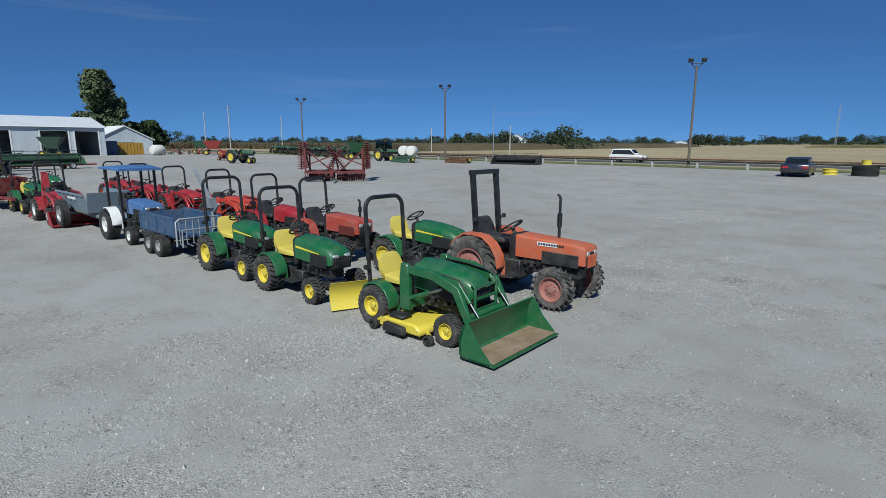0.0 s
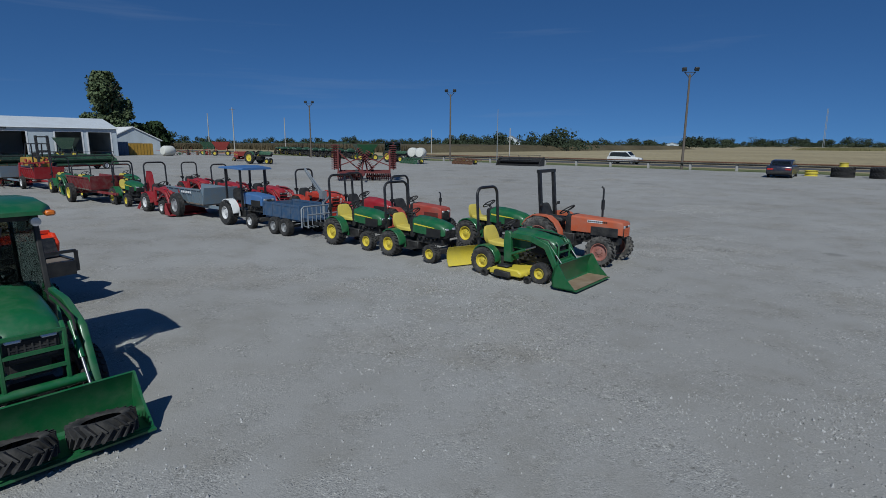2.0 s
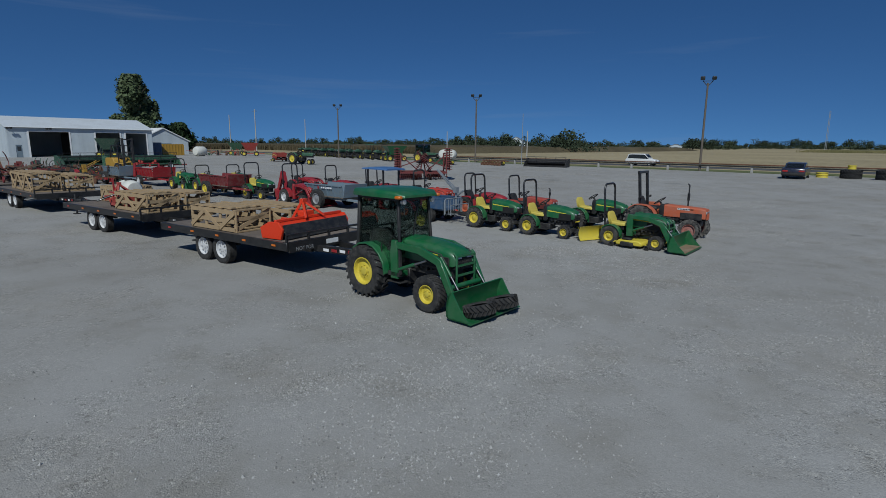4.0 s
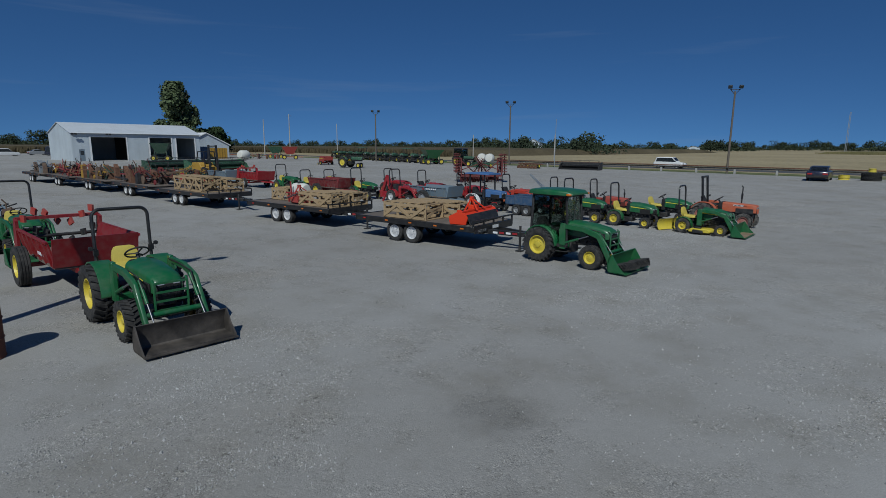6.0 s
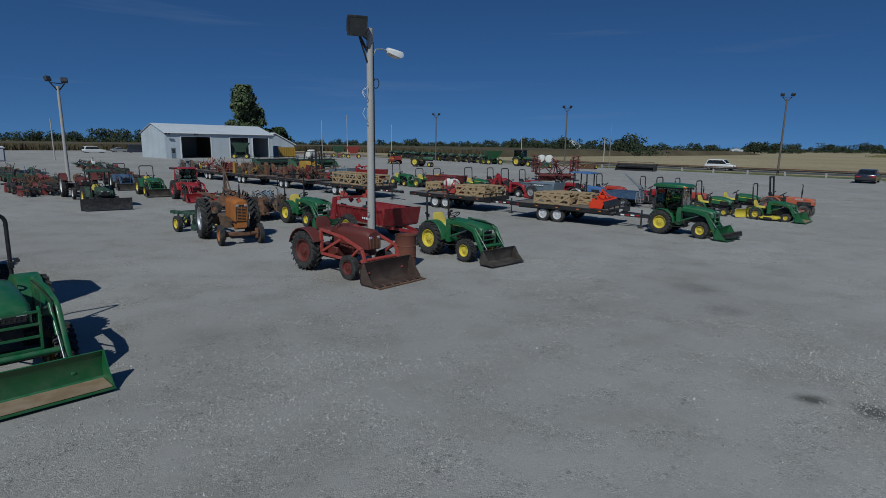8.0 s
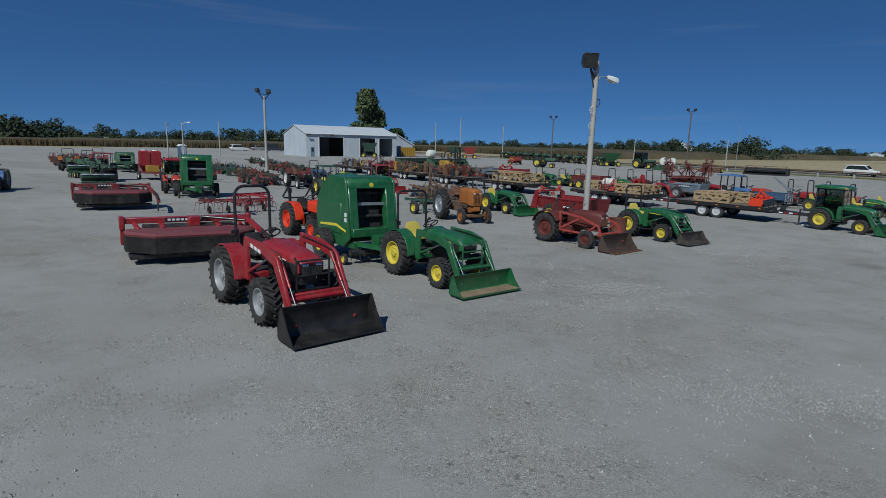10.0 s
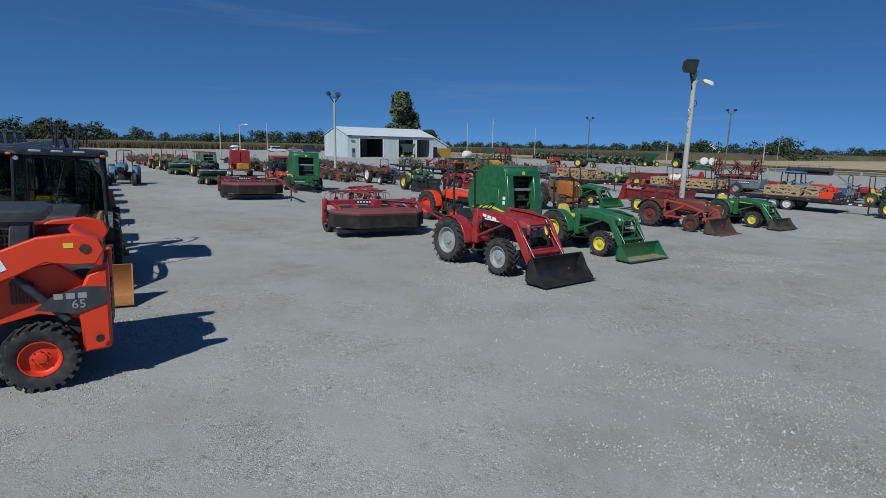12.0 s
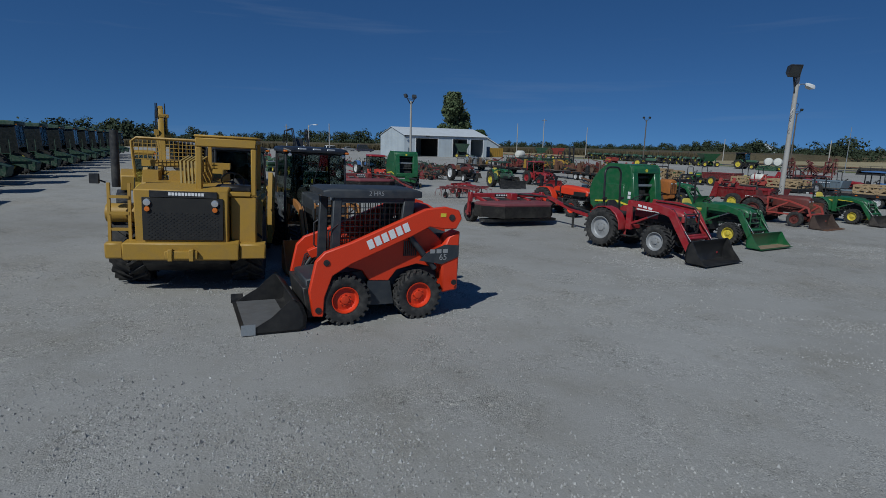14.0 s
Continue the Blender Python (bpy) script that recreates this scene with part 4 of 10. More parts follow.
def cab(root, x0, x1, z0, z1, hw, roofmat, frame, thick=0.16, glass=None, over=1.0):
    """A glazed cab: four posts, panes, roof with lamps."""
    zr = z1 - thick
    glass = glass or GLASS
    inset = 0.05
    for s in (-1, 1):
        for px, qx, w in ((x0, x0 + 0.03, 0.06), (x1, x1 - 0.10, 0.05)):
            part("cab_post", make(lambda b, px=px, qx=qx, s=s, w=w: beam(b, (px, s * hw, z0), (qx, s * (hw - inset), zr + 0.02), w)), frame, root, bevel=0.008)
        bm = bmesh.new()
        beam(bm, (x0, s * hw, z0), (x1, s * hw, z0), 0.07)
        part("cab_sill", bm, frame, root)
        bm = bmesh.new()
        a = [bm.verts.new(p) for p in ((x0 + 0.03, s * (hw - 0.005), z0 + 0.04), (x1 - 0.03, s * (hw - 0.005), z0 + 0.04), (x1 - 0.12, s * (hw - inset), zr), (x0 + 0.05, s * (hw - inset), zr))]
        bm.faces.new(a)
        bmesh.ops.solidify(bm, geom=list(bm.faces), thickness=0.006)
        g = part("side_pane", bm, glass, root)
        g.visible_shadow = False
        bm = bmesh.new()
        px = x0 * 0.45 + x1 * 0.55
        pipe(bm, [(px + 0.06, s * (hw + 0.02), z0 + 0.35), (px + 0.06, s * (hw + 0.04), z0 + 0.42), (px + 0.06, s * (hw + 0.02), z0 + 0.52)], 0.012, 6)
        part("door_handle", bm, BLACK, root)
    for xa, xb, nm in ((x1 + 0.002, x1 - 0.10, "windscreen"), (x0, x0 + 0.03, "rear_pane")):
        bm = bmesh.new()
        zz = z0 + (0.34 if nm == "windscreen" else 0.1)
        fx = xa + (xb - xa) * ((zz - z0) / (zr - z0))
        a = [bm.verts.new(p) for p in ((fx, -hw + 0.03, zz), (fx, hw - 0.03, zz), (xb, hw - inset - 0.01, zr), (xb, -hw + inset + 0.01, zr))]
        bm.faces.new(a)
        bmesh.ops.solidify(bm, geom=list(bm.faces), thickness=0.006)
        g = part(nm, bm, glass, root)
        g.visible_shadow = False
    part("wiper", make(lambda b: beam(b, (x1 - 0.02, -0.12, z0 + 0.5), (x1 - 0.075, 0.10, zr - 0.1), 0.014)), BLACK, root)
    bm = bmesh.new()
    ho = hw * over
    loft(bm, [section(x0 - 0.10, ho * 0.86, zr, z1 - 0.05, 0.05, 0.01), section(x0 + 0.02, ho * 1.03, zr, z1 - 0.015, 0.06, 0.012), section((x0 + x1) / 2, ho * 1.08, zr, z1, 0.07, 0.015), section(x1 - 0.04, ho * 1.04, zr, z1 - 0.03, 0.06, 0.01), section(x1 + 0.10, ho * 0.84, zr + 0.01, z1 - 0.09, 0.04, 0.0)])
    part("cab_roof", bm, roofmat, root)
    part("headliner", make(lambda b: raw_box(b, x0, x1 - 0.05, -hw * 0.95, hw * 0.95, zr - 0.05, zr - 0.01)), PLASTIC, root)
    for s in (-1, 1):
        part("marker_lamp", make(lambda b, s=s: cbox(b, (x1 + 0.02, s * hw * over * 0.98, zr + 0.02), (0.13, 0.09, 0.055))), LAMP_AMBER, root, "amber marker lamp", bevel=0.015)
        bm = bmesh.new()
        lathe(bm, [(0, -0.03), (0.045, -0.025), (0.05, 0.03), (0.03, 0.05), (0, 0.05)], 12)
        part("work_lamp", bm, LAMP_CLEAR, root, loc=pose(x1 + 0.02, s * hw * 0.85, zr - 0.06, 0, 0, 90))


# ---------------------------------------------------------------- tractor sizes
SUB = dict(R=0.28, RW=0.25, F=0.205, FW=0.17, WB=1.33, TR=0.42, TF=0.42, HZ=0.93, HW=0.235, TZ=1.74, RWD=0.36, RX=-0.18, SZ=0.56, SX=0.14, SW=0.42, seatmat=YELLOW_SEAT, col=GREEN, stripe=DECAL_YELLOW, FZ=0.68, rt="turf", ft="turf", tyre=RUBBER_DUSTY)
COMPACT = dict(R=0.36, RW=0.28, F=0.255, FW=0.19, WB=1.36, TR=0.47, TF=0.45, HZ=1.0, HW=0.24, TZ=1.82, RWD=0.40, RX=-0.2, SZ=0.66, SX=0.14, SW=0.42, seatmat=YELLOW_SEAT, col=GREEN, stripe=DECAL_YELLOW, FZ=0.82, rt="bar", ft="bar", tyre=RUBBER_DUSTY)
UTIL = dict(R=0.56, RW=0.40, F=0.37, FW=0.27, WB=1.66, TR=0.60, TF=0.58, HZ=1.22, HW=0.28, TZ=2.05, RWD=0.46, RX=-0.28, SZ=0.92, SX=0.0, SW=0.46, seatmat=YELLOW_SEAT, col=GREEN, stripe=DECAL_YELLOW, FZ=1.2, rt="bar", ft="bar", RR=0.14)


def loader_for(WB, half, pz, reach, drop, bw, bh, bd, hz, F, lfz=None, tip=0.0, law=0.07):
    return dict(lw=half, lpx=WB * 0.44, lpz=pz * 0.97, lfz=lfz or F * 1.1, lkx=WB + reach * 0.30, lkz=pz * 0.97 - drop - 0.13, lbx=WB + reach, lbz=0.20, bkz=0.05, bw=bw, bh=bh, bd=bd,
                gx=WB + F * 0.95 + 0.09, gz0=F * 1.5, gz1=hz - 0.18, gw=half * 0.55, tip=tip, law=law)


# ---------------------------------------------------------------- ground and distance
def sheet(name, x0, x1, y0, y1, z, mat, label, category, kind="structure"):
    bm = bmesh.new()
    raw_box(bm, x0, x1, y0, y1, z - 0.5, z)
    ob = new(name, mesh_of(name, bm, mat, 0, 0))
    return tagged(ob, label, category, kind=kind)


ground = sheet("ground", -2600, 1600, -2200, 2600, -0.03, FIELD, "flat harvested farmland with dry tan stubble", "field")


def laid_sheet(name, x0, x1, y0, y1, nx, ny, z, mat, label, category):
    """A slab that follows the lie of the land."""
    bm = bmesh.new()
    top = []
    for j in range(ny + 1):
        for i in range(nx + 1):
            wx, wy, wz, size, turn = site(x0 + (x1 - x0) * i / nx, y0 + (y1 - y0) * j / ny)
            top.append(bm.verts.new((wx, wy, wz + z)))
    for j in range(ny):
        for i in range(nx):
            a = j * (nx + 1) + i
            bm.faces.new((top[a], top[a + 1], top[a + nx + 2], top[a + nx + 1]))
    rim = [e for e in bm.edges if len(e.link_faces) == 1]
    low = bmesh.ops.extrude_edge_only(bm, edges=rim)["geom"]
    for v in low:
        if isinstance(v, bmesh.types.BMVert):
            v.co.z = -0.6
    return tagged(new(name, mesh_of(name, bm, mat, 0, 60)), label, category, kind="structure")


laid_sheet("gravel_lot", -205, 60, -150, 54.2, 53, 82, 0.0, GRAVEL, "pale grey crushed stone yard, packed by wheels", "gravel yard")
laid_sheet("verge", -205, 60, 54.2, 60.5, 20, 2, -0.008, GRASS, "strip of dry roadside grass", "grass")
laid_sheet("road", -900, 900, 64.0, 71.0, 20, 2, -0.012, ASPHALT, "narrow asphalt country road", "road")


def scatter_stones():
    """Loose stones lying in drifts on the yard where it is seen from close by."""
    rng = np.random.default_rng(5)
    n = 1300000
    px = 8.5 - 17.0 * rng.random(n) ** 1.1
    py = -53 + 78 * rng.random(n)
    drift = np.sin(px * 0.9 + 1.7 * np.sin(py * 0.37)) + np.sin(py * 0.71 + 1.3 * np.sin(px * 0.53 + 2)) + np.sin(px * 2.3 - py * 1.9) * 0.6
    fray = np.sin(px * 5.3 + 2 * np.sin(py * 4.1)) * np.sin(py * 6.7 + 1.5 * np.sin(px * 3.3))
    tuft = np.sin(px * 13.1 + 3 * np.sin(py * 9.7)) * np.sin(py * 15.3 + 2.5 * np.sin(px * 8.9))
    keep = rng.random(n) < np.clip(0.28 * drift + 0.24 * fray + 0.18 * tuft - 0.08, 0.012, 0.9)
    px, py = px[keep], py[keep]
    n = len(px)
    s = rng.uniform(0.0075, 0.0150, n) * np.where(rng.random(n) < 0.04, 1.7, 1.0)
    a = rng.random(n) * math.tau
    lift = lie(px, py)
    co = np.zeros((n, 5, 3))
    for q in range(4):
        rr = s * rng.uniform(0.75, 1.25, n)
        co[:, q, 0], co[:, q, 1], co[:, q, 2] = px + rr * np.cos(a + q * math.pi / 2), py + rr * np.sin(a + q * math.pi / 2), lift + s * rng.uniform(-0.25, 0.15, n)
    co[:, 4, 0], co[:, 4, 1], co[:, 4, 2] = px + s * rng.uniform(-0.5, 0.5, n), py + s * rng.uniform(-0.5, 0.5, n), lift + s * rng.uniform(0.9, 1.7, n)
    tri = np.array(((0, 1, 4), (1, 2, 4), (2, 3, 4), (3, 0, 4)))
    faces = (np.arange(n)[:, None, None] * 5 + tri[None]).reshape(-1, 3)
    me = bpy.data.meshes.new("loose_stones")
    me.from_pydata(co.reshape(-1, 3), [], faces)
    me.materials.append(PEBBLE)
    tagged(new("loose_stones", me), "loose pale limestone chips lying on the yard", "gravel", kind="stuff")


scatter_stones()


def cornfield(name, x0, x1, y0, y1, h, mat, label, step, depth, seed):
    """Standing crop: ragged rows of leaning blades in front, a bumpy top behind."""
    rng = random.Random(seed)
    vs, fs = [], []

    def blade(px, py, hh, w):
        b = len(vs)
        a = rng.random() * math.pi
        dx, dy = math.cos(a) * w, math.sin(a) * w
        lx, ly = rng.uniform(-0.3, 0.3), rng.uniform(-0.3, 0.3)
        vs.extend(((px - dx, py - dy, -0.05), (px + dx, py + dy, -0.05), (px + dx * 0.8 + lx, py + dy * 0.8 + ly, hh * 0.7), (px - dx * 0.8 + lx, py - dy * 0.8 + ly, hh * 0.7), (px + lx * 1.8, py + ly * 1.8, hh)))
        fs.extend(((b, b + 1, b + 2, b + 3), (b + 3, b + 2, b + 4)))

    n = int(depth / 1.0)
    for e in range(n):
        t = x0
        while t < x1:
            blade(t + rng.uniform(-0.2, 0.2), y0 + e * 1.0 + rng.uniform(-0.2, 0.2), h * rng.uniform(0.75, 1.08), rng.uniform(0.06, 0.2))
            t += step
    gx, gy = 90, 24
    base = len(vs)
    for j in range(gy + 1):
        for i in range(gx + 1):
            edge = j in (0, gy) or i in (0, gx)
            vs.append((x0 + (x1 - x0) * i / gx, y0 + 1.5 + (y1 - y0 - 1.5) * (j / gy) ** 2, -0.05 if edge else h * rng.uniform(0.88, 0.99)))
    for j in range(gy):
        for i in range(gx):
            a = base + j * (gx + 1) + i
            fs.append((a, a + 1, a + gx + 2, a + gx + 1))
    me = bpy.data.meshes.new(name)
    me.from_pydata(vs, [], fs)
    me.materials.append(mat)
    return tagged(new(name, me), label, "crop", kind="stuff")


corn = cornfield("cornfield", -420, -108, 96, 330, 2.1, CORN, "standing field of ripe dry corn behind the yard", 0.22, 4, 3)
cornw = cornfield("cornfield", -170, 170, 0, 260, 2.2, CORN, "standing field of ripe dry corn behind the yard", 0.22, 4, 4)
corn.matrix_basis = pose(0, 2, 0, 0, 0, -0.8)
grow(corn, 1.12, 1.12, 1.12)
cornw.matrix_basis = pose(-230, -20, 0, 0, 0, 90)
grow(cornw, 1.12, 1.12, 1.12)
crop = cornfield("far_crop", -60, 330, 330, 520, 1.3, CORN_LOW, "far strip of green and gold crop", 1.2, 4, 6)
crop.matrix_basis = pose(0, 4, 0, 0, 0, -0.8)
grow(crop, 1.15, 1.15, 1.15)


def tree_mass(vs, fs, rng, px, py, z0, w, h, n, size):
    """A crown of loose leaf clumps with an uneven outline."""
    lobes = [(px + rng.gauss(0, w * 0.24), py + rng.gauss(0, w * 0.24), z0 + h * rng.uniform(0.35, 0.8), w * rng.uniform(0.22, 0.38)) for _ in range(6)]
    for _ in range(n):
        lx, ly, lz, lr = rng.choice(lobes)
        d = Vector((rng.gauss(0, 1), rng.gauss(0, 1), rng.gauss(0, 1))).normalized()
        rad = lr * rng.uniform(0.5, 1.0)
        c = Vector((lx, ly, lz)) + Vector((d.x * rad, d.y * rad, d.z * rad * h / w * 0.9))
        c.z = max(c.z, z0 + h * 0.06)
        u = Vector((rng.gauss(0, 1), rng.gauss(0, 1), rng.gauss(0, 1))).normalized()
        v = u.cross(d)
        if v.length < 1e-3:
            continue
        v.normalize()
        s = size * rng.uniform(0.6, 1.3)
        b = len(vs)
        vs.extend((tuple(c + u * s), tuple(c + v * s * 0.8), tuple(c - u * s), tuple(c - v * s * 0.8)))
        fs.append((b, b + 1, b + 2, b + 3))


def woods(name, rows, label, seed, mat=None):
    """A far belt of trees along a line: rows of (azimuth0, azimuth1, distance, height, count)."""
    rng = random.Random(seed)
    vs, fs = [], []
    for a0, a1, dist, h, n in rows:
        for i in range(n):
            a = radians(a0 + (a1 - a0) * (i + rng.random()) / n)
            dd = dist * rng.uniform(0.92, 1.1)
            hh = h * (0.5 + 0.95 * rng.random() ** 1.6)
            tree_mass(vs, fs, rng, math.cos(a) * dd, math.sin(a) * dd - 15, -0.5, hh * rng.uniform(0.9, 1.4), hh, 460, hh * 0.052)
            tree_mass(vs, fs, rng, math.cos(a) * dd, math.sin(a) * dd - 13, -0.5, hh * 2.4, hh * 0.5, 200, hh * 0.066)
    me = bpy.data.meshes.new(name)
    me.from_pydata(vs, [], fs)
    me.materials.append(mat or LEAF_FAR)
    ob = tagged(new(name, me), label, "woods", kind="stuff")
    ob.matrix_basis = pose(0, 0, 0, 0, 0, -0.8)
    grow(ob, 1.15, 1.15, 1.15)
    return ob


def tree(x, y, h, w, mat, label, seed, trunk=0.35, low=0.12, clumps=5200, size=0.62):
    root = thing("tree", label, "tree", x, y, upright=True)
    rng = random.Random(seed)
    bm = bmesh.new()
    rod(bm, (0, 0, -0.1), (0.1, 0.1, h * 0.45), trunk, trunk * 0.6, 10)
    rod(bm, (0.1, 0.1, h * 0.44), (-0.1, 0.2, h * 0.85), trunk * 0.6, trunk * 0.15, 8)
    part("trunk", bm, BARK, root)
    for i in range(14):
        bm = bmesh.new()
        a = rng.random() * math.tau
        z = h * rng.uniform(0.18, 0.7)
        L = w * rng.uniform(0.25, 0.42)
        pipe(bm, [(0.05, 0.05, z), (math.cos(a) * L * 0.5, math.sin(a) * L * 0.5, z + h * 0.07), (math.cos(a) * L, math.sin(a) * L, z + h * 0.16)], trunk * 0.22, 5)
        part("limb", bm, BARK, root)
    vs, fs = [], []
    lobes = []
    for i in range(60):
        t = low + (0.98 - low) * rng.random()
        prof = (math.sin(math.pi * min(1, max(0.02, (t - low * 0.7) / (1.0 - low * 0.7))) ** 0.75)) ** 0.6
        a = rng.random() * math.tau
        rad = w * 0.5 * prof * rng.uniform(0.2, 0.8)
        lobes.append((math.cos(a) * rad, math.sin(a) * rad, h * t, w * rng.uniform(0.12, 0.2)))
    for _ in range(clumps):
        lx, ly, lz, lr = rng.choice(lobes)
        d = Vector((rng.gauss(0, 1), rng.gauss(0, 1), rng.gauss(0, 1))).normalized()
        c = Vector((lx, ly, lz)) + d * lr * rng.uniform(0.45, 1.05)
        c.z = min(c.z, h * 1.01)
        u = Vector((rng.gauss(0, 1), rng.gauss(0, 1), rng.gauss(0, 1))).normalized()
        v = u.cross(d)
        if v.length < 1e-3:
            continue
        v.normalize()
        s = size * rng.uniform(0.5, 1.3)
        b = len(vs)
        vs.extend((tuple(c + u * s), tuple(c + v * s * 0.8 + d * s * 0.2), tuple(c - u * s), tuple(c - v * s * 0.8)))
        fs.append((b, b + 1, b + 2, b + 3))
    me = bpy.data.meshes.new("crown")
    me.from_pydata(vs, [], fs)
    me.materials.append(mat)
    part("crown", me, None, root)
    return root


tree(-149.0, 36.4, 18.6, 12.8, LEAF, "tall broad poplar in full leaf behind the white shed", 11, 0.4, 0.05, clumps=20000, size=0.4)
tree(-153.5, 49.0, 7.6, 8.5, LEAF_DARK, "low dark round-crowned tree beside the shed", 12, 0.3, 0.2, size=0.5, clumps=3000)
tree(-150.0, 43.5, 7.0, 6.5, LEAF_DARK, "low dark round-crowned tree beside the shed", 13, 0.25, 0.1, size=0.5, clumps=2600)

woods("far_woods", [(112, 158, 640, 7.8, 110), (158, 200, 520, 10.5, 100), (186, 206, 330, 9, 44), (120, 131, 470, 9, 26), (88, 112, 760, 9.5, 70), (60, 92, 640, 8.5, 50), (131, 150, 560, 7, 30)], "far belt of dark green trees on the horizon", 21)
woods("far_woods", [(118.4, 120.6, 235, 7, 8), (125.4, 126.6, 330, 9, 4), (110, 113.5, 430, 6, 10), (104.5, 109, 520, 7, 10)], "clump of leafy trees round far farmhouses", 22)


# ---------------------------------------------------------------- shed
def ribbed_wall(name, length, z1, gable, parent, loc, openings=()):
    """A steel-clad wall along +x with standing ribs; openings (u0, u1, top)."""
    bm = bmesh.new()
    us = sorted({0, length, *(u for o in openings for u in o[:2])})
    for a, b in zip(us, us[1:]):
        top = next((o[2] for o in openings if o[0] <= (a + b) / 2 <= o[1]), 0.0)
        if gable:
            prism(bm, [(a, top), (b, top), (b, z1), ((a + b) / 2, gable), (a, z1)], -0.08, 0.08)
        else:
            raw_box(bm, a, b, -0.08, 0.08, top, z1)
    u = 0.15
    while u < length - 0.1:
        top = next((o[2] for o in openings if o[0] - 0.1 <= u <= o[1] + 0.1), 0.0)
        zt = z1 if not gable else z1 + (gable - z1) * (1 - abs(u / length * 2 - 1))
        raw_box(bm, u - 0.015, u + 0.015, -0.092, -0.078, top, zt - 0.03)
        u += 0.6
    return part(name, bm, SIDING, parent, loc=loc, smooth=0)


def shed():
    L, D, E, P = 23.0, 14.5, 5.05, 6.95
    root = thing("machine_shed", "long white steel machine shed with open dark bays", "shed", -113.4, 2.9, 94.0, kind="structure")
    # local: x along the front from its left end, +y goes back
    bays = ((2.9, 9.0, 4.35), (13.0, 17.3, 4.35), (18.1, 22.0, 4.35))
    ribbed_wall("front_wall", L, E, 0, root, pose(0, 0, 0), bays + ((1.0, 1.9, 2.1),))
    ribbed_wall("back_wall", L, E, 0, root, pose(L, D, 0, 0, 0, 180))
    ribbed_wall("gable_wall", D, E, P, root, pose(0, D, 0, 0, 0, -90))
    ribbed_wall("gable_wall", D, E, P, root, pose(L, 0, 0, 0, 0, 90))
    for s in (0, 1):
        bm = bmesh.new()
        y0, y1 = (-0.35, D / 2) if s == 0 else (D + 0.35, D / 2)
        z0 = E - 0.05
        a = [(-0.3, y0, z0), (L + 0.3, y0, z0), (L + 0.3, y1, P + 0.06), (-0.3, y1, P + 0.06)]
        v = [bm.verts.new(p) for p in a] + [bm.verts.new((p[0], p[1], p[2] + 0.07)) for p in a]
        for f in ((0, 1, 2, 3), (7, 6, 5, 4), (0, 4, 5, 1), (1, 5, 6, 2), (2, 6, 7, 3), (3, 7, 4, 0)):
            bm.faces.new([v[i] for i in f])
        for i in range(24):
            u = -0.2 + (L + 0.4) * i / 23
            beam(bm, (u, y0, z0 + 0.068), (u, y1, P + 0.128), 0.02)
        part("roof", bm, ROOF_WHITE, root, smooth=0)
    for a, b, t in bays:
        bm = bmesh.new()
        for u in (a, b):
            raw_box(bm, u - 0.12, u + 0.12, -0.14, -0.09, 0, t + 0.12)
        raw_box(bm, a + 0.12, b - 0.12, -0.14, -0.09, t, t + 0.12)
        part("door_frame", bm, WHITE, root, smooth=0)
    part("gutter", make(lambda b: rod(b, (-0.2, -0.42, E - 0.02), (L + 0.2, -0.42, E - 0.02), 0.07)), WHITE, root)
    part("walk_door", make(lambda b: raw_box(b, 1.02, 1.88, -0.03, 0.03, 0.02, 2.08)), BLUE_GREY, root, smooth=0)
    bm = bmesh.new()
    raw_box(bm, 1.18, 1.72, -0.05, -0.032, 1.1, 1.85)
    part("door_pane", bm, GLASS_DARK, root, smooth=0)
    for u in (0.3, 5.8):
        bm = bmesh.new()
        beam(bm, (u, -0.1, 4.75), (u, -0.7, 4.95), 0.06)
        cbox(bm, (u - 0.25, -0.75, 4.85), (0.35, 0.2, 0.3))
        cbox(bm, (u + 0.25, -0.75, 4.85), (0.35, 0.2, 0.3))
        part("flood_lamp", bm, BLACK_STEEL, root)
    part("slab", make(lambda b: raw_box(b, 0.1, L - 0.1, 0.1, D - 0.1, -0.05, 0.03)), CONCRETE, root, smooth=0)
    part("inner_wall", make(lambda b: raw_box(b, 11.5, 11.62, 0.2, D - 0.2, 0.03, E - 0.2)), DECK_WOOD, root, smooth=0)


shed()


def farm_house(x, y, heading, L, D, E, P, label, mat=None):
    root = thing("farm_building", label, "building", x, y, heading, kind="structure")
    part("walls", make(lambda b: (prism(b, [(0, -0.1), (D, -0.1), (D, E), (D / 2, P), (0, E)], 0, L))), mat or SIDING, root, smooth=0)
    bm = bmesh.new()
    prism(bm, [(-0.4, E - 0.25), (-0.4, E - 0.05), (D / 2, P + 0.22), (D + 0.4, E - 0.05), (D + 0.4, E - 0.25), (D / 2, P + 0.03)], -0.3, L + 0.3)
    part("roof", bm, GALV if mat is None else WHITE, root, smooth=0)
    n = max(2, int(L / 4))
    for i in range(n):
        u = L * (i + 0.5) / n
        part("window", make(lambda b, u=u: raw_box(b, -0.03, 0.02, u - 0.6, u + 0.6, E * 0.35, E * 0.72)), GLASS_DARK, root, smooth=0)
    part("door", make(lambda b: raw_box(b, D * 0.35, D * 0.65, -0.03, 0.02, 0, E * 0.8)), BLUE_GREY, root, smooth=0)
    return root


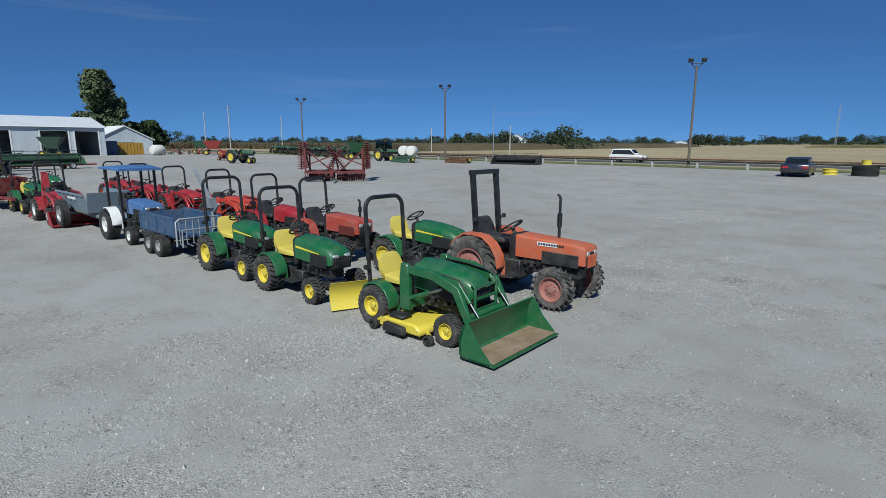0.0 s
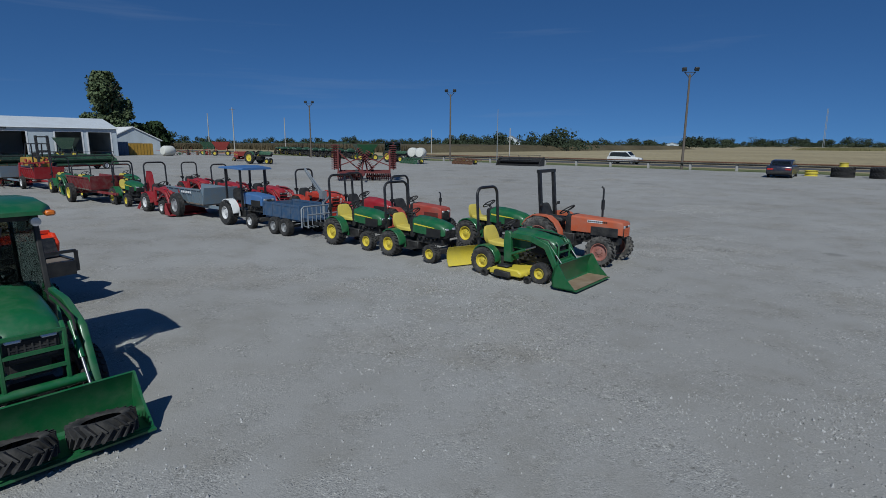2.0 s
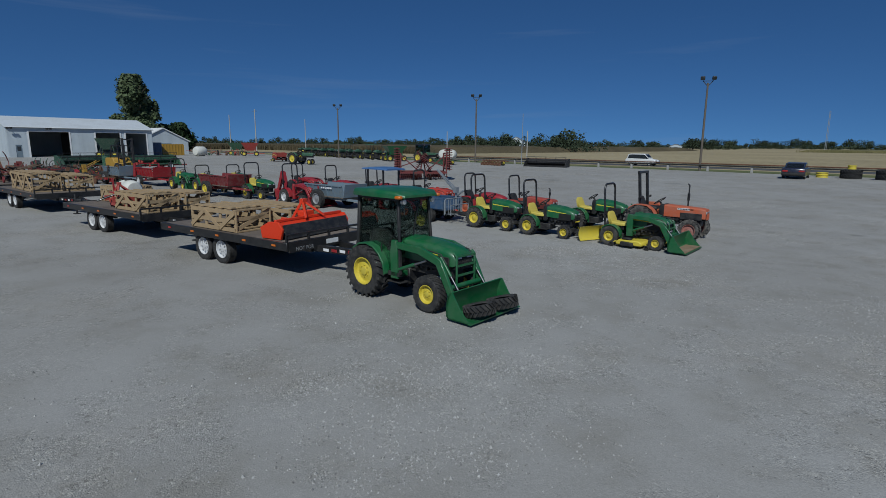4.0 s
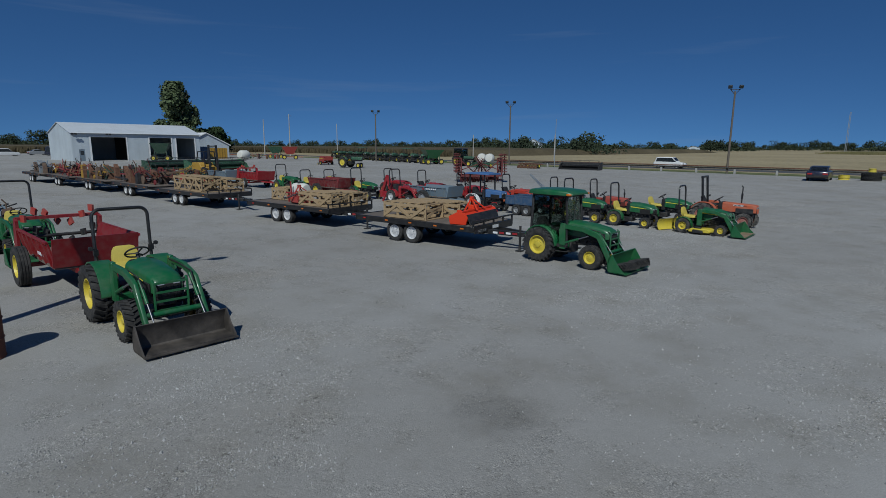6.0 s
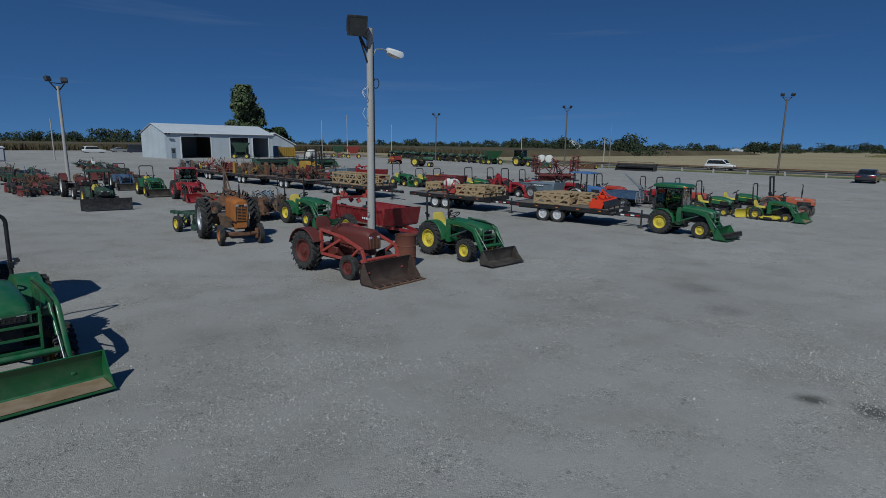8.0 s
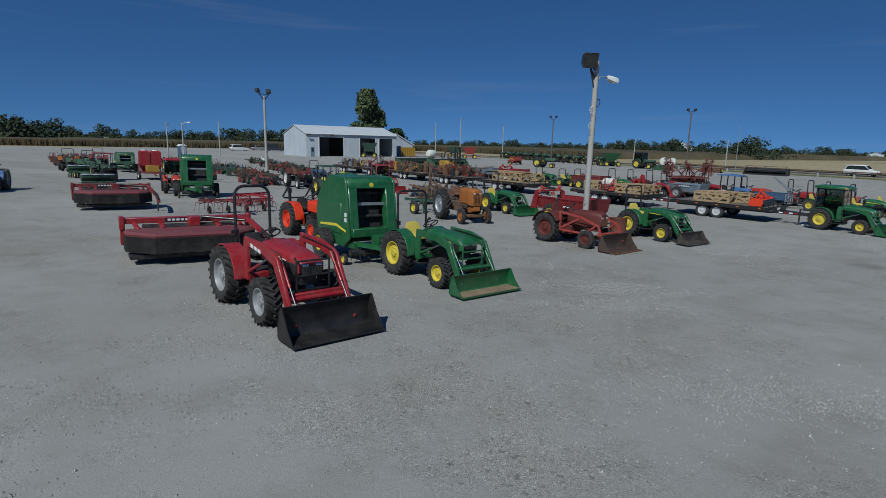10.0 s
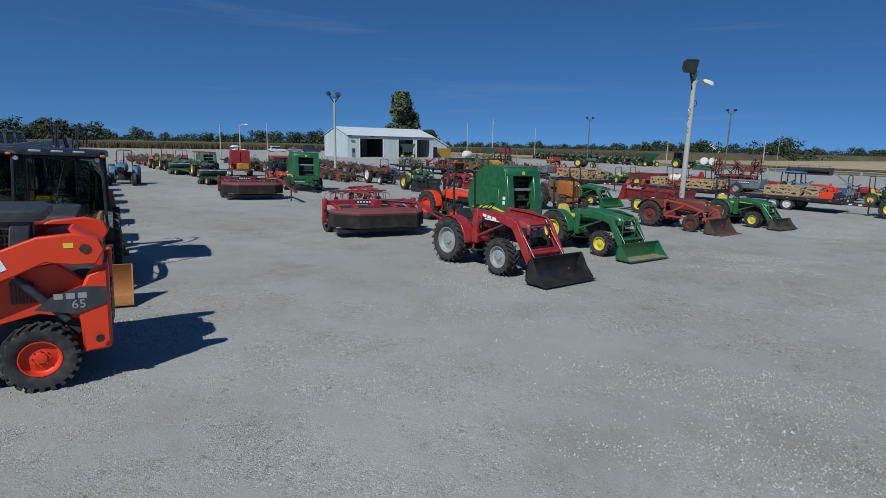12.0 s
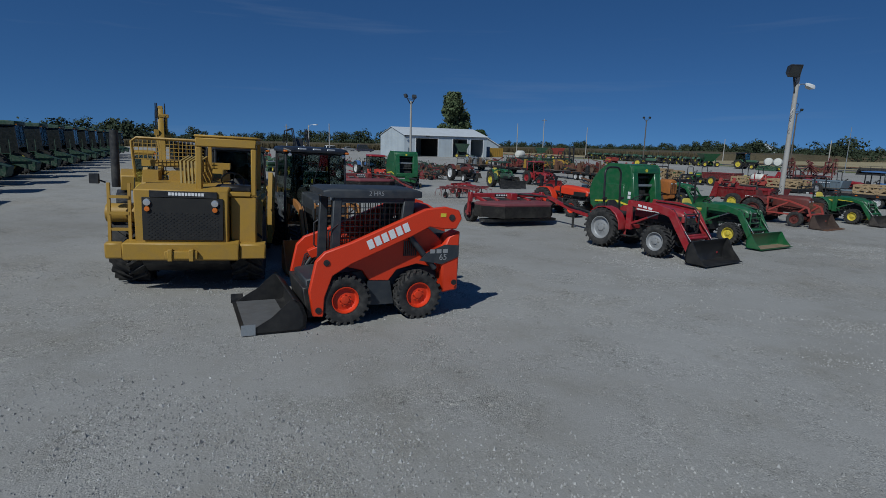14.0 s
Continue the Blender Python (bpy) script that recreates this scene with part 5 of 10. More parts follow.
farm_house(-128.0, 29.5, 94, 9, 11, 3.0, 5.6, "white gabled outbuilding with overhanging eaves beside the shed", SIDING)
farm_house(-247.0, 340.0, 30, 14, 10, 5.5, 8.5, "white farmhouse far across the field")
farm_house(-138.0, 219.0, 28, 12, 7, 3.2, 5.2, "pale steel barn far across the field")
farm_house(-250.0, 352.0, 30, 10, 9, 4.0, 6.5, "pale barn far across the field")
farm_house(-148.0, 420.0, 20, 24, 9, 2.6, 3.9, "long white barn on the horizon")
farm_house(40.0, 620.0, 10, 26, 10, 3.5, 5.0, "long white barn on the horizon")


# ---------------------------------------------------------------- poles
def flood_head(bm, c, yaw, tilt=35, s=1.0):
    m = Matrix.Translation(c) @ pose(0, 0, 0, 0, tilt, yaw)
    raw_box(bm, -0.14 * s, 0.14 * s, -0.24 * s, 0.24 * s, -0.20 * s, 0.20 * s, m)


def light_pole(x, y, h, yaw, label, r=0.14, mat=None):
    """A wooden pole with two flood lamps on a fork."""
    root = thing("light_pole", label, "light pole", x, y, yaw, group="yard light poles", upright=True)
    bm = bmesh.new()
    rod(bm, (0, 0, -0.3), (0, 0, h - 0.5), r, r * 0.7, 12)
    part("pole", bm, mat or POLE_DARK, root)
    bm = bmesh.new()
    for s in (-1, 1):
        beam(bm, (0, 0, h - 0.9), (0, s * 0.55, h - 0.25), 0.07)
    beam(bm, (0, -0.55, h - 0.3), (0, 0.55, h - 0.3), 0.06)
    part("fork", bm, BLACK_STEEL, root)
    for s in (-1, 1):
        bm = bmesh.new()
        flood_head(bm, Vector((0.15, s * 0.6, h)), 0 + s * 20, 25, 0.95)
        lamp = part("flood_lamp", bm, CHARCOAL, root, bevel=0.03)
        bm = bmesh.new()
        m = Matrix.Translation(Vector((0.15, s * 0.6, h))) @ pose(0, 0, 0, 0, 25, s * 20)
        raw_box(bm, 0.134, 0.142, -0.19, 0.19, -0.15, 0.15, m)
        part("lamp_glass", bm, GLASS_DARK, lamp)
    return root


light_pole(-18.8, 55.4, 10.3, -60, "tall dark wooden pole with twin flood lamps beside the rail")
light_pole(-52.6, 55.4, 10.2, -50, "tall dark wooden pole with twin flood lamps beside the rail")
light_pole(-81.0, 49.5, 9.6, -40, "tall dark wooden pole with twin flood lamps by the far rows")
light_pole(-50.2, -19.8, 7.9, 200, "weathered wooden pole with twin flood lamps among the machines", mat=POLE_WOOD)


def utility_pole(x, y, h, label, mat=None, r=0.12, arm=False, lamp=False):
    root = thing("utility_pole", label, "pole", x, y, group="far poles", upright=True)
    bm = bmesh.new()
    rod(bm, (0, 0, -0.3), (0, 0, h), r, r * 0.65, 10)
    part("pole", bm, mat or POLE_WOOD, root)
    if arm:
        part("cross_arm", make(lambda b: beam(b, (-0.8, -0.3, h - 0.5), (0.8, 0.3, h - 0.5), 0.1)), POLE_DARK, root)
    if lamp:
        bm = bmesh.new()
        pipe(bm, [(0, 0, h - 0.3), (0.5, 0.3, h), (1.2, 0.7, h + 0.05)], 0.03, 6)
        cbox(bm, (1.5, 0.88, h + 0.02), (0.7, 0.3, 0.14), pose(0, 0, 0, 0, 0, 30))
        part("lamp_arm", bm, WHITE, root)
    return root


utility_pole(-43.4, 54.9, 7.2, "slim pale pole beside the pipe rail", GALV, 0.06)
utility_pole(-109.5, -22.7, 6.2, "weathered wooden utility pole", lamp=False, arm=True)
utility_pole(-90.0, -22.4, 5.7, "wooden pole with a white street lamp", lamp=True)
utility_pole(-108.8, -13.3, 6.7, "weathered leaning utility pole")
utility_pole(-150.0, 62.0, 10.5, "pale wooden utility pole past the shed", r=0.16)
utility_pole(-135.0, 62.0, 11.5, "pale wooden utility pole past the shed", r=0.16, arm=True)
utility_pole(-126.0, 72.0, 9.0, "pale wooden utility pole past the shed", r=0.14)
utility_pole(-100.0, 101.0, 6.2, "pale wooden utility pole in the corn", r=0.14)
utility_pole(-62.0, 84.0, 5.6, "pale wooden utility pole in the field", r=0.13)


def yard_pole():
    """The grey wooden pole with one big flood lamp and a cobra-head street lamp."""
    root = thing("yard_light_pole", "weathered grey wooden pole with a flood lamp and a street lamp", "light pole", -10.5, -17.62, upright=True)
    h = 6.45
    bm = bmesh.new()
    rod(bm, (0, 0, -0.2), (0.03, 0, h), 0.118, 0.09, 16)
    part("pole", bm, POLE_WOOD, root)
    part("conduit", make(lambda b: pipe(b, [(0.02, 0.14, 0.0), (0.02, 0.13, 2.2), (0.03, 0.125, 4.5), (0.03, 0.11, 6.1)], 0.016, 6)), BLACK, root)
    bm = bmesh.new()
    beam(bm, (0.04, -0.1, 5.85), (0.08, -0.42, 6.28), 0.05)
    beam(bm, (0.04, -0.1, 5.55), (0.08, -0.40, 6.25), 0.035)
    beam(bm, (0.0, 0.06, 6.1), (0.08, -0.42, 6.28), 0.035)
    part("bracket", bm, BLACK_STEEL, root)
    bm = bmesh.new()
    m = Matrix.Translation((0.12, -0.47, 6.45)) @ pose(0, 0, 0, 0, 18, -25)
    prism(bm, [(-0.12, -0.15), (0.10, -0.27), (0.10, 0.27), (-0.12, 0.15)], -0.27, 0.27)
    bmesh.ops.transform(bm, matrix=m, verts=bm.verts)
    lamp = part("flood_lamp", bm, CHARCOAL, root, bevel=0.02)
    bm = bmesh.new()
    raw_box(bm, 0.103, 0.112, -0.235, 0.235, -0.235, 0.235, m)
    part("lamp_glass", bm, GLASS_DARK, lamp)
    bm = bmesh.new()
    for a in (-0.24, 0.24):
        raw_box(bm, 0.1, 0.125, a - 0.02, a + 0.02, -0.26, 0.26, m)
        raw_box(bm, 0.1, 0.1245, -0.22, 0.22, a - 0.02, a + 0.02, m)
    part("lamp_rim", bm, BLACK_STEEL, lamp)
    part("lamp_arm", make(lambda b: pipe(b, [(0.03, 0.1, 5.75), (0.04, 0.2, 5.92), (0.06, 0.42, 5.95), (0.1, 0.62, 5.9)], 0.022, 8)), GALV, root)
    bm = bmesh.new()
    loft(bm, [[(0.1 + q * 0.02 + a * hw, 0.55 + q * 0.52, 5.92 - q * 0.07 + b) for a, b in ((-1, -d), (1, -d), (1, 0.02), (0.5, 0.08), (-0.5, 0.08), (-1, 0.02))] for q, hw, d in ((0, 0.06, 0.05), (0.3, 0.13, 0.1), (0.75, 0.13, 0.12), (1.0, 0.07, 0.05))])
    part("street_lamp_head", bm, WHITE, root)
    for z, a in ((4.6, 0.3), (4.9, -0.4), (3.9, 0.5), (1.35, 0.2)):
        part("loose_wire", make(lambda b, z=z, a=a: pipe(b, [(0.1, -0.12, z), (0.16, -0.24, z + 0.18 * a), (0.14, -0.34, z + 0.5 * a), (0.2, -0.3, z + 0.8 * a)], 0.008, 5)), DECAL_WHITE if z > 2 else BLACK, root)
    part("cable_loop", make(lambda b: pipe(b, [(0.03 + 0.02 * math.sin(q), 0.2 + 0.10 * math.cos(q), 5.0 + 0.13 * math.sin(q)) for q in (k * math.tau / 12 for k in range(12))], 0.013, 5, closed=True)), BLACK, root)


yard_pole()


def barrel(x, y):
    root = thing("steel_barrel", "rusty open-topped steel drum standing on the gravel", "barrel", x, y)
    bm = bmesh.new()
    r, h = 0.29, 0.88
    lathe_z(bm, [(0, 0.0), (r, 0.0), (r + 0.01, 0.015), (r, 0.03), (r, 0.28), (r + 0.014, 0.295), (r, 0.31), (r, 0.57), (r + 0.014, 0.585), (r, 0.60), (r, h - 0.02), (r + 0.012, h), (r - 0.012, h), (r - 0.012, 0.05), (0, 0.05)], 28)
    part("drum", bm, BARREL, root)


barrel(-8.95, -17.55)


# ---------------------------------------------------------------- edge of the yard
def pipe_rail():
    """A long low pipe rail on short posts along the road."""
    root = tagged(new("pipe_rail"), "long low pipe rail on short pale posts", "rail", kind="structure")
    (x0, y0), (x1, y1) = site(-64.0, 55.6)[:2], site(40.0, 54.6)[:2]
    part("rail_pipe", make(lambda b: rod(b, (x0, y0, 0.73), (x1, y1, 0.73), 0.10, n=10)), BLACK_STEEL, root)
    part("rail_pipe", make(lambda b: rod(b, (x0, y0 + 0.25, 0.93), (x1, y1 + 0.25, 0.93), 0.08, n=10)), RUST, root)
    me = mesh_of("post", make(lambda b: raw_box(b, -0.13, 0.13, -0.13, 0.13, -0.1, 0.66)), CONCRETE, 0.02, 0)
    n = 23
    for i in range(n):
        t = (i + 0.2) / n
        part("post", me, None, root, loc=pose(x0 + (x1 - x0) * t, y0 + (y1 - y0) * t + 0.1, 0))


pipe_rail()


def tyre_pile(x, y, r, w, n, label, mats):
    root = thing("tyre_stack", label, "tyres", x, y, group="stacked tyres")
    for i in range(n):
        part("tyre", tyre_mesh(r, w, "ag", mats[i % len(mats)]), None, root, loc=pose(0, 0, w * (i + 0.5), 0, 0, 37 * i) @ pose(0, 0, 0, 90, 0, 0))


def yellow_rim(x, y, z, r, h):
    root = thing("spare_wheel_rim", "yellow steel wheel rim lying on its side", "wheel rim", x, y, z=z, group="loose yellow rims")
    bm = bmesh.new()
    lathe_z(bm, [(r * 0.2, h * 0.5), (r * 0.7, h * 0.4), (r * 0.86, 0.02), (r, 0.0), (r, 0.03), (r * 0.9, 0.06), (r * 0.9, h - 0.06), (r, h - 0.03), (r, h), (r * 0.86, h - 0.02), (r * 0.7, h * 0.6), (r * 0.2, h * 0.55), (r * 0.2, h * 0.5)], 24)
    part("rim", bm, YELLOW, root)


tyre_pile(-4.2, 50.6, 0.85, 0.42, 2, "big worn tractor tyre lying stacked by the rail", [RUBBER])
tyre_pile(-1.6, 50.4, 0.85, 0.45, 2, "big worn tractor tyre lying stacked by the rail", [RUBBER])
tyre_pile(1.2, 50.2, 0.85, 0.45, 2, "big worn tractor tyre lying stacked by the rail", [RUBBER])
for q in range(2):
    yellow_rim(-6.4, 50.7, q * 0.24, 0.52, 0.23)
yellow_rim(-4.2, 50.6, 0.845, 0.35, 0.35)


def car(name, label, x, y, heading, mat, L=4.7, W=1.8, H=1.42, suv=False):
    root = thing(name, label, "car", x, y, heading)
    a = L / 2
    bm = bmesh.new()
    low = [(-a, 0.35), (-a, 0.85), (-a + 0.1, 0.95), (-a + 0.9, 0.98), (a - 1.3, 0.95), (a - 0.2, 0.82), (a, 0.65), (a, 0.32), (a - 0.4, 0.22), (-a + 0.4, 0.22)]
    prism(bm, low, -W / 2, W / 2)
    part("body", bm, mat, root, bevel=0.06)
    bm = bmesh.new()
    if suv:
        cab_pts = [(-a + 0.12, 0.95), (-a + 0.35, H - 0.06), (-a + 0.8, H), (0.5, H), (1.25, 0.95)]
    else:
        cab_pts = [(-a + 0.55, 0.95), (-a + 1.35, H - 0.03), (0.2, H), (1.15, 0.93)]
    prism(bm, cab_pts, -W / 2 + 0.14, W / 2 - 0.14)
    part("roof", bm, mat, root, bevel=0.08)
    for s in (-1, 1):
        bm = bmesh.new()
        g = [(p[0] * 0.93 + 0.03, 0.98 + (p[1] - 0.95) * 0.82) for p in cab_pts]
        yy = s * (W / 2 - 0.14)
        prism(bm, g, yy - 0.012, yy + 0.012)
        part("side_window", bm, GLASS_DARK, root)
        for wx in (-a + 0.85, a - 0.85):
            wheel(root, wx, s * (W / 2 - 0.1), 0.33, 0.2, SILVER, "road")
        for wx, m in ((a - 0.02, LAMP_CLEAR), (-a + 0.02, LAMP_RED)):
            part("lamp", make(lambda b, wx=wx, s=s: cbox(b, (wx, s * (W / 2 - 0.28), 0.70), (0.08, 0.42, 0.14))), m, root, bevel=0.02)
    for p, q in ((cab_pts[0], cab_pts[1]), (cab_pts[-1], cab_pts[-2])):
        bm = bmesh.new()
        d = 0.012 if p[0] < 0 else -0.012
        v = [bm.verts.new(c) for c in ((p[0] + (q[0] - p[0]) * 0.1 - d, -W / 2 + 0.24, p[1] + 0.05), (p[0] + (q[0] - p[0]) * 0.1 - d, W / 2 - 0.24, p[1] + 0.05), (q[0] - d - (q[0] - p[0]) * 0.12, W / 2 - 0.26, q[1] - 0.06), (q[0] - d - (q[0] - p[0]) * 0.12, -W / 2 + 0.26, q[1] - 0.06))]
        bm.faces.new(v)
        bmesh.ops.solidify(bm, geom=list(bm.faces), thickness=0.02)
        part("windscreen", bm, GLASS_DARK, root)
    part("bumper", make(lambda b: raw_box(b, -a - 0.06, -a + 0.1, -W / 2 + 0.1, W / 2 - 0.1, 0.38, 0.55)), PLASTIC, root, bevel=0.02)
    part("bumper", make(lambda b: raw_box(b, a - 0.1, a + 0.05, -W / 2 + 0.1, W / 2 - 0.1, 0.32, 0.5)), PLASTIC, root, bevel=0.02)
    return root


DARK_CAR = surface("dark_blue_car_paint", (0.0174, 0.0191, 0.0348), 0.25, dirt=0.15, coat=0.6)
car("parked_car", "old dark blue saloon car parked by the rail", -8.0, 47.2, 95, DARK_CAR)
car("white_car", "white sport utility car on the road behind the rail", -30.2, 66.5, 2, WHITE, 4.4, 1.85, 1.66, True)
car("pickup", "white pickup parked beside the shed", -169.0, 0.2, 100, WHITE, 5.4, 1.95, 1.8, True)
car("parked_car", "silver car parked beside the shed", -178.0, 7.4, 100, SILVER, 4.6, 1.8, 1.45)
car("dark_van", "dark panel van parked in front of the shed end", -166.0, 10.1, 80, DARK_CAR, 5.6, 2.1, 2.3, True)


# ---------------------------------------------------------------- front row of small tractors
def deck(root, x, w, mat):
    """A mid-mount mower deck with covers and anti-scalp wheels."""
    bm = bmesh.new()
    prism(bm, [(x - 0.40, 0.08), (x + 0.36, 0.08), (x + 0.36, 0.17), (x + 0.26, 0.225), (x - 0.30, 0.225), (x - 0.40, 0.17)], -w / 2, w / 2)
    part("mower_deck", bm, mat, root, "yellow steel mower deck", bevel=0.025)
    for s in (-1, 1):
        bm = bmesh.new()
        cbox(bm, (x - 0.10, s * (w / 2 - 0.12), 0.255), (0.26, 0.20, 0.05))
        part("belt_cover", bm, PLASTIC, root, bevel=0.02)
        for dx in (-0.46, 0.44):
            bm = bmesh.new()
            beam(bm, (x + dx * 0.9, s * (w / 2 - 0.07), 0.17), (x + dx * 1.12, s * (w / 2 - 0.07), 0.10), 0.03)
            part("wheel_arm", bm, mat, root)
            wheel(root, x + dx * 1.12, s * (w / 2 - 0.02), 0.075, 0.07, PLASTIC, "road", name="gauge_wheel")
    part("discharge_chute", make(lambda b: prism(b, [(x - 0.24, 0.07), (x + 0.14, 0.07), (x + 0.12, 0.17), (x - 0.22, 0.19)], -w / 2 - 0.09, -w / 2)), PLASTIC, root, bevel=0.01)


def front_blade(root, x, w, h, mat, angle=-22):
    bm = bmesh.new()
    prof, inner = [], []
    for q in range(6):
        a = radians(-40 + 80 * q / 5)
        prof.append((0.30 - 0.38 * math.cos(a) + 0.1, h / 2 + h / 2 * math.sin(a) / math.sin(radians(40))))
        inner.append((0.30 - 0.38 * math.cos(a) + 0.122, h / 2 + h / 2 * math.sin(a) / math.sin(radians(40))))
    prism(bm, prof + inner[::-1], -w / 2, w / 2)
    for yy in (-w * 0.3, 0, w * 0.3):
        beam(bm, (0.0, yy, 0.06), (0.06, yy, h - 0.04), 0.025)
    part("blade", bm, mat, root, "yellow angled dozer blade", loc=pose(x, 0, 0.03, 0, 0, angle))
    bm = bmesh.new()
    for s in (-1, 1):
        beam(bm, (x - 0.45, s * 0.2, 0.22), (x - 0.09, s * 0.22, 0.18), 0.06)
    cbox(bm, (x - 0.26, 0, 0.26), (0.25, 0.45, 0.1))
    part("blade_frame", bm, BLACK_STEEL, root)


k = dict(SUB)
ld = loader_for(1.30, 0.40, 0.92, 0.42, 0.02, 1.44, 0.44, 0.44, 0.93, 0.205, lfz=0.32)
A1 = tractor("compact_tractor", "green small tractor with front loader, yellow seat and mower deck", -5.78, 2.68, 4.0, group="front row tractors", **k, ld=ld, floor=WORN_BUCKET)
deck(A1, 0.66, 1.25, YELLOW)


def lettering(text, size, mat, parent, loc, name="lettering", depth=0.002, bold=0.0, label=""):
    cu = bpy.data.curves.new(name, "FONT")
    cu.body, cu.size, cu.extrude, cu.offset = text, size, depth, bold
    cu.align_x, cu.align_y = "CENTER", "CENTER"
    tmp = bpy.data.objects.new(name, cu)
    scene.collection.objects.link(tmp)
    me = bpy.data.meshes.new_from_object(tmp.evaluated_get(bpy.context.evaluated_depsgraph_get()))
    bpy.data.objects.remove(tmp)
    me.materials.clear()
    me.materials.append(mat)
    return part(name, me, None, parent, label, loc=loc)


def bar_text(parent, x0, x1, y, z, h, mat, n=6, name="maker_mark"):
    """Small marks that cannot be read: short plain bars in a row on a side face."""
    step = (x1 - x0) / n
    for i in range(n):
        part(name, make(lambda b: raw_box(b, x0 + i * step, x0 + i * step + step * 0.72, y - 0.002, y + 0.002, z - h / 2, z + h / 2)), mat, parent)


bar_text(A1, 0.62, 1.0, -0.404, 0.86, 0.035, DECAL_YELLOW, 9)

k = dict(COMPACT)
k.update(R=0.305, F=0.215, WB=1.28, TR=0.44, TF=0.42, HZ=0.95, RWD=0.38, SZ=0.6, FZ=0.74, TZ=1.72)
A4 = tractor("compact_tractor", "green small tractor with yellow seat and yellow front blade", -8.48, 2.50, 3.0, group="front row tractors", **k)
front_blade(A4, 1.98, 1.06, 0.42, YELLOW)
k = dict(COMPACT)
k.update(R=0.355, F=0.245, WB=1.30, TR=0.46, TF=0.43, HZ=0.98, RWD=0.39, SZ=0.64, FZ=0.84, TZ=1.80)
tractor("compact_tractor", "green small tractor with yellow seat and black roll bar", -10.64, 2.42, 3.0, group="front row tractors", **k)
k = dict(COMPACT)
k.update(R=0.34, F=0.245, WB=1.32, TZ=0.0)
A3 = tractor("compact_tractor", "green small tractor with yellow seat and green grille guard", -7.95, 4.72, 3.0, group="front row tractors", **{**k, "top": "none"})
part("grille_guard", make(lambda b: [pipe(b, [(1.66, s * 0.2, 0.45), (1.68, s * 0.2, 0.85), (1.60, s * 0.2, 0.92)], 0.02, 6) for s in (-1, 1)] + [beam(b, (1.67, -0.2, z), (1.67, 0.2, z), 0.03) for z in (0.5, 0.66, 0.82)]), GREEN, A3)

A2 = tractor("old_orange_tractor", "faded orange old tractor with tall black roll frame and upright exhaust", -5.76, 4.82, 4.0, group="front row tractors",
             R=0.50, RW=0.27, F=0.335, FW=0.20, WB=1.49, TR=0.54, TF=0.50, HZ=1.03, HW=0.21, H0=0.62, H1=1.84, TZ=2.0, RWD=0.33, RX=-0.06, lean=-0.09, top="post", col=ORANGE_FADED, rim=surface("pale_red_rim", (0.313, 0.122, 0.0957), 0.6, dirt=0.5), rt="ag", ft="ag", tyre=RUBBER_GREY,
             SZ=0.86, FZ=1.02, hood="box", seatmat=PLASTIC, stack=0.66, stackx=0.50, stacky=0.10, panelmat=BLACK_STEEL, barmat=ORANGE_FADED, steer=0.0, flash=True)
bar_text(A2, 1.02, 1.52, -0.213, 0.93, 0.06, DECAL_WHITE, 1)
bar_text(A2, 1.04, 1.50, -0.216, 0.93, 0.032, PLASTIC, 10)

RED_SPEC = dict(R=0.39, RW=0.26, F=0.27, FW=0.19, WB=1.34, TR=0.46, TF=0.43, HZ=0.94, HW=0.22, TZ=1.68, RWD=0.36, RX=-0.1, SZ=0.64, FZ=0.80, hood="box", col=RED_KUB, rim=ORANGE_FADED, rt="bar", ft="bar")
tractor("red_tractor", "orange-red old tractor with upright exhaust and box bonnet", -10.62, 4.45, 5.0, group="second row tractors", **{**RED_SPEC, "stack": 0.33, "stackx": 0.72, "stacky": 0.12, "panelmat": RED_RUST, "RX": -0.1, "col": RED_OLD, "rim": RED_OLD})
tractor("red_tractor", "red compact tractor with black seat and roll bar", -12.75, 4.35, 5.0, group="second row tractors", **{**RED_SPEC, "col": RED, "hood": "round"})
k = dict(RED_SPEC)
rl = loader_for(1.34, 0.42, 0.92, 0.62, 0.0, 1.4, 0.46, 0.44, 0.94, 0.27)
tractor("red_tractor", "orange-red compact tractor with front loader and roll bar", -15.9, 4.5, 4.0, group="second row tractors", **k, ld=rl, ldmat=RED_KUB, bkmat=RED_KUB)
tractor("red_tractor", "red compact tractor with loader, black seat and roll bar", -19.1, 4.35, 4.0, group="second row tractors", **{**k, "col": RED, "hood": "round"}, ld=rl, ldmat=RED, bkmat=RED)
tractor("red_tractor", "red compact tractor with loader, black seat and roll bar", -22.3, 4.2, 4.0, group="second row tractors", **{**k, "col": RED, "hood": "round"}, ld=rl, ldmat=RED, bkmat=RED)
tractor("red_tractor", "red compact tractor with loader, black seat and roll bar", -25.6, 4.2, 4.0, group="second row tractors", **{**k, "col": RED, "hood": "round"}, ld=rl, ldmat=RED, bkmat=RED)

blue = tractor("blue_tractor", "light blue tractor with white fenders, white rims and a blue canopy", -15.95, 2.05, 3.0, group="front row tractors",
               R=0.40, RW=0.30, F=0.235, FW=0.19, WB=1.32, TR=0.52, TF=0.45, HZ=1.06, HW=0.25, H1=1.62, TZ=1.86, top="canopy", CX0=-0.2, CX1=0.75, col=BLUE, fendermat=WHITE, canopymat=BLUE, rim=WHITE_RIM, rt="turf", ft="turf", SZ=0.78, FZ=0.92, hood="box", panelmat=GRILLE, seatmat=PLASTIC)
bar_text(blue, 0.1, 0.42, -0.685, 0.80, 0.05, PLASTIC, 3)

